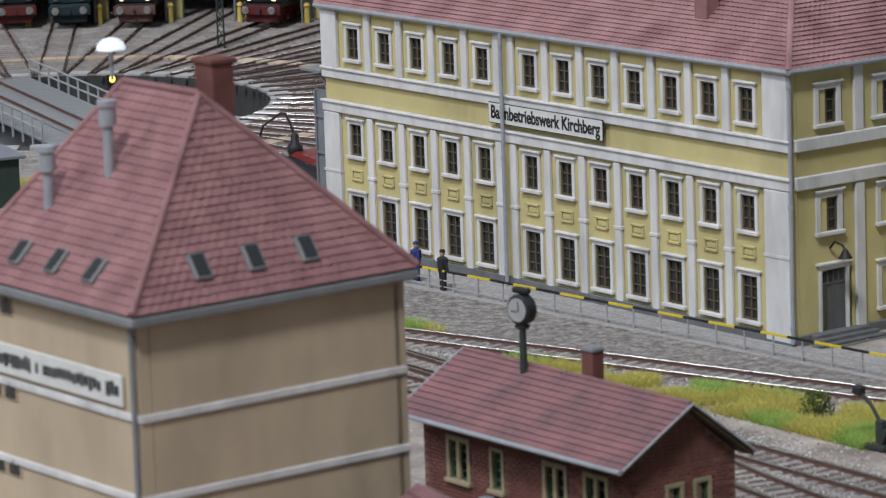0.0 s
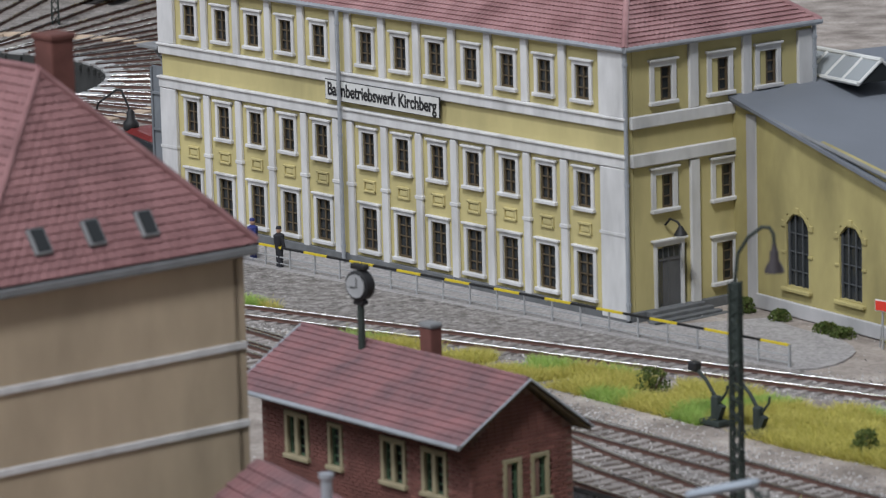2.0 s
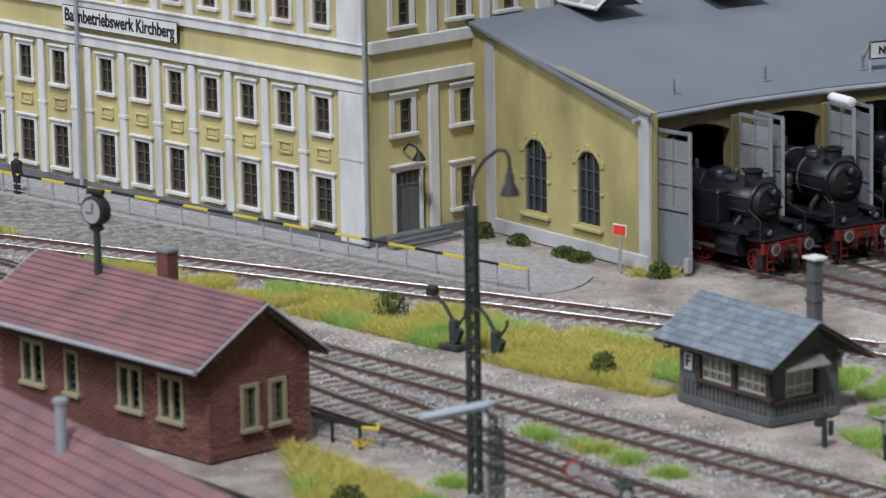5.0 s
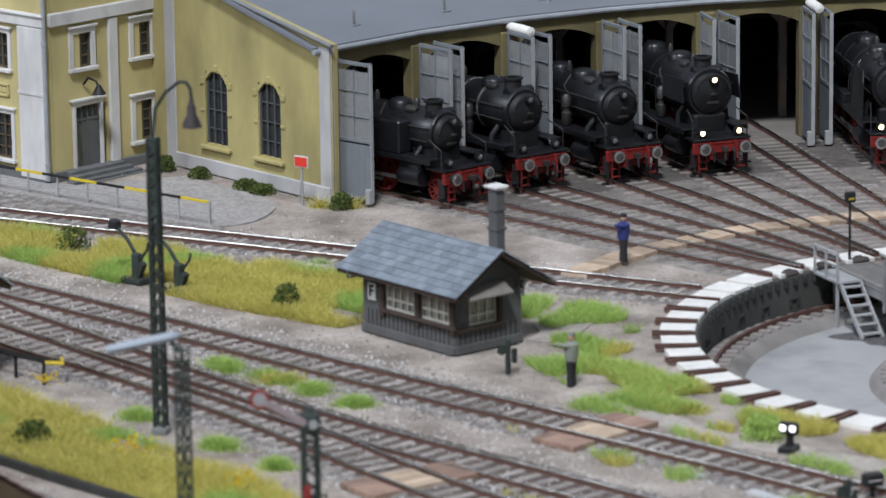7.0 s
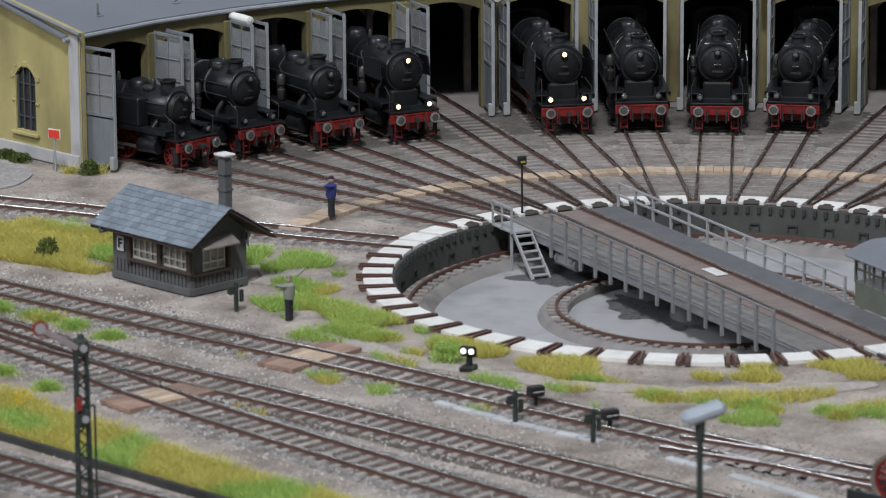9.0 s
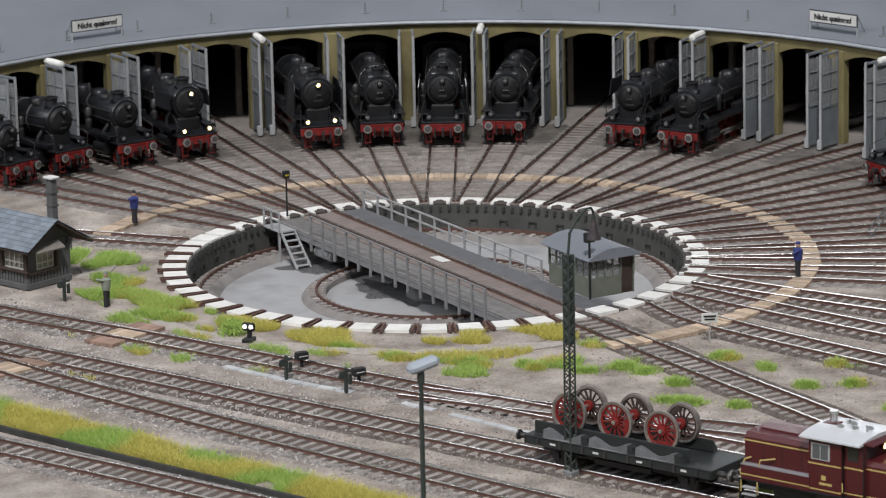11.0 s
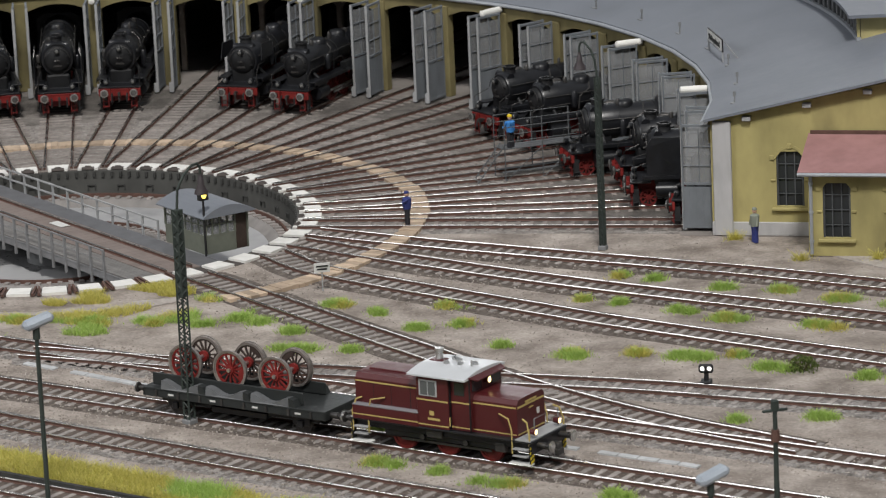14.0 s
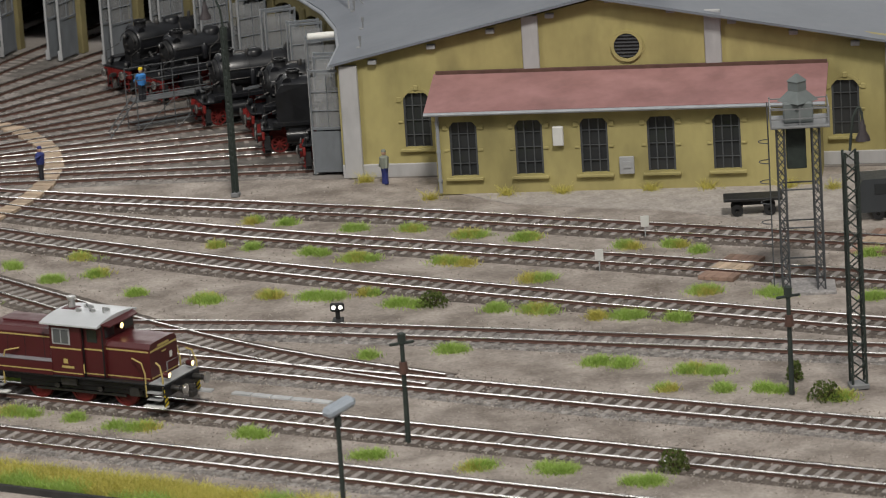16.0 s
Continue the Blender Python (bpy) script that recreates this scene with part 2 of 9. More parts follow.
YELLOW = material("ochre_render", (0.50, 0.435, 0.205), 0.75, var=0.14, size=2.0, fine=3.0, bump=0.08, dirt=0.5, streak=2.5)
SHEDYELLOW = material("dirty_ochre_render", (0.375, 0.325, 0.14), 0.8, var=0.22, size=2.2, fine=3.0, bump=0.1, dirt=0.65, streak=2.0)
STONE = material("pale_stone_trim", (0.59, 0.585, 0.58), 0.75, var=0.2, size=1.2, fine=4.0, bump=0.1, dirt=0.45, streak=3.0)
GREYSTONE = material("grey_render_pier", (0.42, 0.415, 0.42), 0.8, var=0.16, size=1.2, fine=4.0, bump=0.1, dirt=0.5, streak=3.0)
PLINTH = material("grey_plinth_stone", (0.13, 0.135, 0.14), 0.85, var=0.3, size=0.8, bump=0.2)
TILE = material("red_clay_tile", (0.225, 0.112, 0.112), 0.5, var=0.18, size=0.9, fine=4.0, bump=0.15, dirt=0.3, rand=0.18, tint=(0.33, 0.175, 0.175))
# Paler copy of the clay tile, with the sunlit brightness in its colour.
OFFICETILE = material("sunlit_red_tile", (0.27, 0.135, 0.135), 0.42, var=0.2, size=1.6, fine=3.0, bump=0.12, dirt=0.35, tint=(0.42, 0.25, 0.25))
ROOFGREY = material("grey_roof_felt", (0.17, 0.184, 0.21), 0.62, var=0.1, size=4.0, fine=2.0, bump=0.05, dirt=0.15)
ZINC = material("zinc_sheet", (0.36, 0.38, 0.41), 0.5, metal=0.3, var=0.15, size=0.5, bump=0.06)
DARKIN = material("sooty_interior", (0.30, 0.285, 0.27), 0.9, var=0.3, size=2.0, bump=0.1)
GLASSDARK = glass("dark_window_glass", (0.03, 0.033, 0.035), 0.12)
FRAMEWOOD = material("brown_window_wood", (0.10, 0.075, 0.045), 0.7, var=0.25, size=0.3)
DOORGREY = material("grey_door_paint", (0.165, 0.18, 0.197), 0.65, var=0.16, size=0.7, fine=5.0, dirt=0.35, streak=2.0)
RUST = material("rusty_rail_side", (0.105, 0.058, 0.046), 0.7, var=0.3, size=0.4, bump=0.1)
SLEEPER = material("weathered_sleeper", (0.28, 0.255, 0.24), 0.85, var=0.32, size=0.5, fine=8.0, bump=0.25, rand=0.45)
RAILTOP = material("polished_rail_head", (0.60, 0.58, 0.55), 0.26, metal=1.0, var=0.2, size=2.5, fine=0.5, bump=0, dirt=0.6)
SOIL = material("grey_brown_yard_soil", (0.25, 0.2, 0.165), 0.95, grit=0.13, var=0.5, size=2.2, fine=7.0, bump=0.5, tint=(0.50, 0.445, 0.40), dirt=0.6)
BALLAST = material("grey_ballast", (0.135, 0.112, 0.098), 0.95, grit=0.45, var=0.4, size=0.5, fine=9.0, bump=0.6, tint=(0.36, 0.34, 0.325), dirt=0.4)
DARKBED = material("dark_brown_cinder_bed", (0.09, 0.07, 0.059), 0.95, grit=0.4, var=0.35, size=0.6, fine=8.0, bump=0.6, tint=(0.175, 0.15, 0.132), dirt=0.4)
PITGREY = material("grey_pit_concrete", (0.345, 0.345, 0.35), 0.7, var=0.12, size=3.0, fine=2.0, bump=0.06, dirt=0.75)
PITWALL = material("dark_pit_wall", (0.042, 0.042, 0.04), 0.8, var=0.3, size=0.8, bump=0.2)
WHITE = material("white_painted_kerb", (0.72, 0.71, 0.68), 0.7, var=0.1, size=0.6, dirt=0.3, rand=0.1)
PLANK = material("pale_crossing_plank", (0.44, 0.34, 0.25), 0.8, var=0.25, size=0.5, fine=6.0, bump=0.2, rand=0.55)
STEEL = material("grey_painted_steel", (0.20, 0.205, 0.21), 0.55, var=0.15, size=0.6, dirt=0.2)
DECK = material("brown_bridge_deck", (0.20, 0.165, 0.15), 0.8, var=0.2, size=1.0, bump=0.15)
PAVE = material("grey_paving", (0.31, 0.295, 0.29), 0.85, grit=0.25, var=0.15, size=1.0, fine=5.0, bump=0.25)

def obj(name, me, parent, x=0.0, y=0.0, z=0.0, rz=0.0):
    ob = new(name, me)
    ob.parent = parent
    ob.matrix_basis = pose(x * K, y * K, z * K, 0, 0, rz)
    return ob


from mathutils.geometry import delaunay_2d_cdt

# ---- ground ----
flat, edges = [], []
radii = [14.0, 16, 19, 23, 28, 34, 42, 52, 66, 90, 140, 300, 900, 3000]
seg = 120
for r in radii:
    for i in range(seg):
        if r < 300 or i % 6 == 0:
            flat.append(Vector(polar(r, 360 * i / seg)))
edges += [(i, (i + 1) % seg) for i in range(seg)]
n0 = len(flat)
for i in range(72):
    flat.append(Vector((-95.0, 80.0)) + Vector(polar(14.0, 5 * i)))
edges += [(n0 + i, n0 + (i + 1) % 72) for i in range(72)]
P2, _, F2, _, _, _ = delaunay_2d_cdt(flat, edges, [], 0, 1e-4)
g = Mesh()
for p in P2:
    near = 15 < p.length < 80
    g.v.append((p.x, p.y, (-0.05 + 0.05 * noise.noise((p.x * 0.35, p.y * 0.35, 0))) if near else -0.04))
for f in F2:
    m_ = sum((P2[i] for i in f), Vector((0, 0))) / len(f)
    if m_.length > 13.9 and (m_ - Vector((-95.0, 80.0))).length > 13.9:
        g.f.append(tuple(f))
ground = part("ground", g, SOIL)
tagged(ground, "grey-brown gravelly yard soil of the layout", "ground", kind="structure")


# ---- tracks ----
def resample(points, step):
    """Even points along a smooth line through the given ones."""
    P = [Vector((*p[:2], 0)) for p in points]
    P = [2 * P[0] - P[1]] + P + [2 * P[-1] - P[-2]]
    fine = []
    for i in range(1, len(P) - 2):
        for k in range(24):
            t = k / 24
            a, b, c, d = P[i - 1 : i + 3]
            fine.append(0.5 * (2 * b + (c - a) * t + (2 * a - 5 * b + 4 * c - d) * t * t + (3 * b - a - 3 * c + d) * t**3))
    fine.append(P[-2])
    out, left = [fine[0]], step
    for a, b in zip(fine, fine[1:]):
        while (b - a).length > left:
            a = a + (b - a).normalized() * left
            out.append(a.copy())
            left = step
        left -= (b - a).length
    return out


SLEEPER_MESH = Mesh().box(0, 0, -0.06, 2.5, 0.27, 0.2, b=0.03).data("sleeper", SLEEPER)
RAIL = [(-0.085, 0.03), (0.085, 0.03), (0.035, 0.07), (0.05, 0.165), (-0.05, 0.165), (-0.035, 0.07)]
HEAD = [(-0.052, 0.166), (0.052, 0.166), (0.052, 0.187), (0.041, 0.204), (-0.041, 0.204), (-0.052, 0.187)]
BED = []


DARKSLEEPER = SLEEPER_MESH.copy()
DARKSLEEPER.materials[0] = material("oily_dark_sleeper", (0.22, 0.195, 0.18), 0.85, var=0.3, size=0.5, fine=8.0, bump=0.25, rand=0.35)


def track(points, label, oily=False, sleepers=True, shiny=True, bed=True, dark=0, step=0.68, z=0.0, reach=1e4):
    line = resample(points, step)
    th = thing("railway_track", 0, 0, z, 0, label, "railway track")
    path = [(p.x, p.y, 0) for p in line]
    for side in (-0.76, 0.76):
        off = []
        for i, p in enumerate(line):
            d = (line[min(i + 1, len(line) - 1)] - line[max(i - 1, 0)]).normalized()
            off.append((p.x + d.y * side, p.y - d.x * side, 0))
        rail = part("rail", Mesh().sweep(off, RAIL), RUST, th)
        part("rail_head", Mesh().sweep(off, HEAD), RAILTOP if shiny else RUST, rail, "worn shiny running surface", smooth=True)
    if sleepers:
        for i, p in enumerate(line):
            if p.length > reach:
                continue
            d = (line[min(i + 1, len(line) - 1)] - line[max(i - 1, 0)])
            ob = new("sleeper", DARKSLEEPER if oily else SLEEPER_MESH)
            ob.parent = th
            ob.matrix_basis = pose(p.x * K, p.y * K, 0, 0, 0, math.degrees(math.atan2(d.y, d.x)) + 90 + rng.uniform(-1.5, 1.5))
    if bed:
        BED.append((path, dark))
    return th


MAIN = "straight railway track with rusty rails on weathered sleepers in grey ballast"
YARD = "yard track with shiny railheads on dark sleepers in brown gravel"
LINE_A = [(-75, 34.6), (-56, 19.1), (-37, 3.7), (-22.6, -7.9), (-12, -16.1), (15, -37.7), (45, -62), (70, -82)]
LINE_B = [(-62, 24.0), (-44, 8.2), (-37.4, 0.75), (-33, -4.0), (-28, -9.25), (-24, -13.2), (-16, -19.7), (-6, -28.0), (15, -45.3), (40, -66), (66, -87.5)]
LINE_C = [(-60, 19), (-45, 6.4), (-36.7, -2.4), (-32.4, -6.3), (-27.5, -11.1), (-24, -15.1), (-21.3, -18.4), (-17.8, -22.2), (-13.5, -26.5), (-7, -32.8), (8.2, -46.8), (26.4, -62.4), (50, -82)]
LINE_D = [(-62, 1.5), (-40, -16.2), (-25.3, -28.1), (-8, -42.3), (8, -56)]
LINE_X = [(-72, 28.8), (-56, 22.6), (-40.6, 16.5), (-27, 11.0), (-18.2, 7.2), (-13.3, 5.25)]
LINE_H = [(-2, -25), (4.5, -28.6), (13.4, -33.0), (24.2, -37.9), (30.8, -41.6), (39.7, -46.8), (60, -59)]
LINE_TT = [(6.75, -12.7), (12.2, -22.7), (16.1, -29.6), (19.8, -36.2), (24.5, -43.0), (31, -50.0)]
LINE_E = [(13.3, -5.6), (19.4, -10.2), (30.2, -17.5), (35.0, -20.8), (46.6, -29.4), (60, -39)]
LINE_F = [(12.3, -7.5), (17.9, -13.2), (26.8, -21.2), (40.5, -31.8), (60, -46.8)]
LINE_G = [(10.9, -9.4), (13.4, -14.2), (21, -22.4), (27.3, -28.7), (38.9, -38.9), (60, -56.5)]
for pts, lab in ((LINE_A, MAIN), (LINE_B, MAIN), (LINE_C, MAIN), (LINE_D, MAIN), (LINE_X, YARD), (LINE_H, YARD), (LINE_TT, YARD), (LINE_E, MAIN), (LINE_F, MAIN), (LINE_G, MAIN)):
    track(pts, lab, dark=1 if pts in (LINE_B, LINE_TT, LINE_E, LINE_F, LINE_G) else 0)

PITCH = 7.4
PILLARS = [143.3 - PITCH * k for k in range(22)] + [-18.4]
STALLS = [139.6 - PITCH * k for k in range(22)]
for a in STALLS:
    track([polar(13.3, a), polar(24, a), polar(58, a)], "stall track running from the turntable into the engine shed", step=0.72, dark=2, oily=True, reach=37.0)

# Short rail ends round the rest of the pit edge.
PITANGLES = STALLS + [-23.2, -30.6, -38.0, -46.0, -54.0, -62.0] + [-69.4 - PITCH * k for k in range(18)]
stub_me = Mesh().sweep([(12.98, 0, 0), (14.45, 0, 0)], [(u * 1.2, w) for u, w in RAIL]).data("rail_end", RUST)
for a in PITANGLES[27:]:
    if a not in (-62.0,) and abs(a + 201.5) > 4:
        t = thing("rail_end", 0, 0, 0, a, "short rusty rail ends at the pit edge", "rail", "rail ends round the pit")
        for s in (-0.76, 0.76):
            obj("rail_stub", stub_me, t, 0, s, 0)

# Ballast beds.
STALLBED = material("grey_dusty_stall_bed", (0.20, 0.175, 0.155), 0.95, grit=0.3, var=0.35, size=0.8, fine=7.0, bump=0.5, tint=(0.35, 0.325, 0.305), dirt=0.5)
for i, (path, dark) in enumerate(BED):
    e = 0.002 * (i % 5)
    bedob = part("ballast_bed", Mesh().sweep(path, [(-2.0, -0.12), (2.0, -0.12), (1.45, -0.005 - e), (-1.45, -0.005 - e)]), (BALLAST, DARKBED, STALLBED)[dark])
    tagged(bedob, "grey stone ballast under a track", "ballast", kind="structure")
# Brown strip between the rails, its colour darkened for shade in the sleeper gaps.
GAPSHADE = material("oily_shaded_ballast", (0.085, 0.066, 0.056), 0.9, grit=0.25, var=0.4, size=0.7, fine=7.0, bump=0.5, tint=(0.17, 0.14, 0.12), dirt=0.4)
for i, line in enumerate((LINE_A, LINE_B, LINE_C, LINE_D)):
    e = 0.002 * i
    strip = part("fouled_ballast", Mesh().sweep([(p.x, p.y, 0) for p in resample(line, 0.68)], [(-1.02, -0.1), (1.02, -0.1), (0.95, 0.006 + e), (-0.95, 0.006 + e)]), GAPSHADE)
    tagged(strip, "oily brown ballast, darkened for the shade between the sleepers", "ballast", kind="structure")

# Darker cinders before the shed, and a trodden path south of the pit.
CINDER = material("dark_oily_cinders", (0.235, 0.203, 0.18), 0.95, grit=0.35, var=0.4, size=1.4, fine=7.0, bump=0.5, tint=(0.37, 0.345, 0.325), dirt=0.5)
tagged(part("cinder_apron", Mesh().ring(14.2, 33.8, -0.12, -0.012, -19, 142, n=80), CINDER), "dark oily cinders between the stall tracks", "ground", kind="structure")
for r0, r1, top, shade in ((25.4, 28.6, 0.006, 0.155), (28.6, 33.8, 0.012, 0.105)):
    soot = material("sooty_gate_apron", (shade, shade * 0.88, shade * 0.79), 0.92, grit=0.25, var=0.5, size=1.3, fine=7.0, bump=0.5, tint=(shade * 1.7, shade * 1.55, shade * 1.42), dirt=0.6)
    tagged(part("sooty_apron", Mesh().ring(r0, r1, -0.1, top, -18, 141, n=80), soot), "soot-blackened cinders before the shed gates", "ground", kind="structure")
PATHSAND = material("pale_trodden_sand", (0.37, 0.335, 0.305), 0.95, grit=0.15, var=0.25, size=0.9, fine=6.0, bump=0.3, dirt=0.25)
pp = Mesh()
for i in range(40):
    a0, a1 = -143 + 1.8 * i, -141.2 + 1.8 * i
    w0, w1 = (0.5 + 0.18 * math.sin(0.9 * k) + 0.1 * math.sin(2.3 * k) for k in (i, i + 1))
    P = [(*polar(17.75 - w0, a0), -0.09), (*polar(17.75 + w0, a0), -0.09), (*polar(17.75 + w1, a1), -0.09), (*polar(17.75 - w1, a1), -0.09)]
    pp.extrude(P, (0, 0, 0.1))
tagged(part("footpath", pp, PATHSAND), "pale trodden footpath round the pit", "path", kind="structure")

# ---- turntable ----
def rot2(x, y, deg):
    c, s = math.cos(radians(deg)), math.sin(radians(deg))
    return (x * c - y * s, x * s + y * c)


def revolve(profile, n):
    """A closed profile (radius, height) turned about the upright axis, open in the middle."""
    m, c = Mesh(), len(profile)
    for i in range(n):
        g = 2 * math.pi * i / n
        m.v += [(r * math.cos(g), r * math.sin(g), h) for r, h in profile]
    for i in range(n):
        e = (i + 1) % n
        for j in range(c):
            k = (j + 1) % c
            m.f.append((i * c + j, i * c + k, e * c + k, e * c + j))
    return m


PITSIDE = material("grey_stained_pit_side", (0.075, 0.075, 0.07), 0.8, var=0.25, size=1.2, fine=4.0, bump=0.1, dirt=0.5, streak=2.0)
tt = thing("turntable", 0, 0, 0, 0, "turntable with a grey steel bridge in a round concrete pit", "turntable")
pit = Mesh().ring(12.9, 13.02, -1.75, -0.02, n=144)
part("pit_wall", pit, PITSIDE, tt, "grey concrete pit wall", smooth=True)
BRACKET = Mesh().box(12.86, 0, -0.22, 0.16, 0.16, 0.32, b=0.03).data("bracket", PITWALL)
LATCH = Mesh().box(12.87, 0.2, -0.98, 0.07, 0.07, 0.3).box(12.87, -0.2, -0.98, 0.07, 0.07, 0.3).box(12.87, 0, -0.85, 0.09, 0.46, 0.07).data("lock_plate", PITWALL)
for k in range(160):
    obj("bracket", BRACKET, tt, rz=k * 2.25)
for k in range(48):
    obj("lock_plate", LATCH, tt, rz=STALLS[0] + k * 7.5)
part("pit_floor", Mesh().ring(0.01, 12.95, -1.85, -1.75, n=96), PITGREY, tt, "smooth grey concrete floor")
LEDGE = material("stained_brown_grey_concrete", (0.23, 0.215, 0.205), 0.75, var=0.25, size=1.2, fine=3.0, bump=0.1, dirt=0.6, streak=2.0)
part("pit_ledge", revolve([(11.3, -1.76), (12.92, -1.76), (12.92, -1.4), (11.74, -1.42), (11.64, -1.48)], 144), LEDGE, tt, "stained sloping ledge", smooth=True)
part("pit_rail", Mesh().ring(12.3, 12.42, -1.4, -1.2, n=144), RUST, tt, "circular running rail")
PITSLEEPER = Mesh().box(12.34, 0, -1.38, 0.95, 0.26, 0.1).data("pit_sleeper", SLEEPER)
for k in range(120):
    obj("pit_sleeper", PITSLEEPER, tt, rz=k * 3)
part("centre_ring", revolve([(5.74, -1.76), (7.05, -1.76), (6.86, -1.52), (6.76, -1.46), (5.84, -1.44), (5.78, -1.48)], 120), LEDGE, tt, "raised concrete ring round the pivot")
part("centre_rail", Mesh().ring(6.2, 6.32, -1.45, -1.27, n=96), RUST, tt)
CSLEEPER = Mesh().box(6.26, 0, -1.42, 0.8, 0.24, 0.1).data("centre_sleeper", SLEEPER)
for k in range(72):
    obj("centre_sleeper", CSLEEPER, tt, rz=k * 5.0)
OILWET = material("wet_oil_stain", (0.12, 0.12, 0.122), 0.3, var=0.35, size=0.8)
for cx, cy, ax, ay in ((8.6, 2.1, 2.9, 2.0), (1.6, 1.2, 3.3, 2.0)):
    # Ragged oil patches under the bridge, long along it.
    q = random.Random(cx)
    lobes = [(q.uniform(0.06, 0.16), j, q.uniform(0, 6.3)) for j in (2, 3, 5, 8, 13)]
    ring_ = []
    for i in range(72):
        g = 2 * math.pi * i / 72
        k = 0.9 + sum(u * math.sin(j * g + p) for u, j, p in lobes)
        ring_.append(rot2(cx + ax * k * math.cos(g), cy + ay * k * math.sin(g), 118.0))
    part("oil_stain", Mesh().prism(ring_, -1.8, -1.742), OILWET, tt, "dark wet oil stain")
part("pivot", Mesh().lathe([(1.6, -1.75), (1.5, -0.7), (0.8, -0.6), (0.8, -0.3)], 24), STEEL, tt, smooth=True)
coping = Mesh().ring(13.0, 14.15, -0.3, -0.02, n=144)
part("coping_base", coping, material("dark_coping_gap", (0.07, 0.06, 0.055), 0.9), tt)
for a in [147.0, 153.2, 159.2] + PITANGLES:
    w = rng.uniform(2.35, 2.6)
    m = Mesh().ring(13.0, 14.2 + rng.uniform(-0.05, 0.05), -0.3, 0.1, a - w, a + w, n=5)
    part("kerb_block", m, WHITE, tt)
SOCKET = Mesh().box(13.12, 0, 0.04, 0.36, 0.8, 0.2, b=0.08).box(13.2, 0, 0.1, 0.25, 0.44, 0.2, b=0.08).data("rail_socket", bpy.data.materials["dark_coping_gap"])
for a in STALLS:
    obj("rail_socket", SOCKET, tt, rz=a)

# Bridge, along local x.
MIDSTEEL = material("mid_grey_weathered_steel", (0.215, 0.215, 0.22), 0.55, var=0.2, size=0.6, dirt=0.35)
PALESTEEL = material("pale_grey_steel", (0.34, 0.345, 0.35), 0.55, var=0.15, size=0.6, dirt=0.2)
BR = 118.0
br = thing("turntable_bridge", 0, 0, 0, BR, "grey steel turntable bridge with a planked deck and handrails", "bridge")
m = Mesh()
for s in (-1.25, 1.25):
    m.box(0, s, -0.5, 25.4, 0.3, 0.75, b=0.03)
    for k in range(17):
        m.box(-12 + k * 1.5, s + 0.2 * (1 if s > 0 else -1), -0.5, 0.12, 0.14, 0.7)
for k in range(12):
    m.box(-11.5 + k * 2.09, 0, -0.45, 0.2, 2.3, 0.4)
part("girder", m, STEEL, br, "riveted grey side girders")
WALKPLANK = material("grey_walkway_plank", (0.175, 0.168, 0.162), 0.75, var=0.25, size=0.6, fine=6.0, bump=0.2, dirt=0.35, rand=0.35)
BOARD = Mesh().box(0, 0, 0, 6.38, 0.235, 0.09, b=0.012).data("walkway_board", WALKPLANK)
for k in range(4):
    for j in range(6):
        obj("walkway_board", BOARD, br, -9.57 + k * 6.4, 1.39 + j * 0.245, -0.05)
part("walkway_plate", Mesh().box(0, -1.95, -0.05, 25.6, 1.3, 0.1, b=0.02), material("dark_blue_grey_plate", (0.12, 0.122, 0.13), 0.6, var=0.2, size=1.2, fine=5.0, bump=0.1, dirt=0.4), br, "smooth dark walkway plating")
part("edge_beam", Mesh().box(-0.6, 2.66, -0.3, 22.5, 0.14, 0.42, b=0.02).box(-0.6, 2.66, -0.14, 22.5, 0.2, 0.05), MIDSTEEL, br, "grey steel edge beam under the walkway")
for k in range(46):
    ob = part("deck_plank", Mesh().box(-12.5 + k * 0.5556, 0, -0.02, 0.53, 2.5, 0.1, b=0.015), DECK, br)
for s in (-0.76, 0.76):
    rail = part("rail", Mesh().sweep([(-12.75, s, 0.0), (12.75, s, 0.0)], RAIL), RUST, br)
    part("rail_head", Mesh().sweep([(-12.75, s, 0.0), (12.75, s, 0.0)], HEAD), RAILTOP, rail)


def railing(parent, x0, x1, y, z, h, posts, mat, bars=(0.5, 1.0), down=0.0, wide=0.1):
    for k in range(posts):
        x = x0 + (x1 - x0) * k / (posts - 1)
        part("post", Mesh().box(x, y, z + (h - down) / 2, wide, 0.1, h + down), mat, parent)
    for b in bars:
        part("handrail", Mesh().box((x0 + x1) / 2, y, z + h * b, x1 - x0 + 0.1, 0.08, 0.08), mat, parent)


railing(br, -10.0, 8.7, 2.78, 0, 1.05, 15, MIDSTEEL, bars=(1.0,), down=0.85, wide=0.15)
part("guard_wire", Mesh().tube([(-10.0, 2.78, 0.5), (8.7, 2.78, 0.5)], 0.02, 5), STEEL, br)
tk = part("air_tank", Mesh().lathe([(0.05, 7.1), (0.24, 7.16), (0.28, 7.26), (0.28, 8.9), (0.24, 9.0), (0.05, 9.06)], 16, (0, 2.25, -0.95), "x"), PALESTEEL, br, "grey air tank under the walkway", smooth=True)
for x_ in (7.5, 8.6):
    part("tank_strap", Mesh().box(x_, 2.25, -0.4, 0.1, 0.1, 0.7), STEEL, tk)
railing(br, -6.5, 12.6, -2.55, 0, 1.05, 13, PALESTEEL, down=0.5)

# Ring of crossing planks.
ringth = thing("plank_walkway", 0, 0, 0, 0, "curved walkway of pale worn planks between the rails", "walkway")
a = 156.5
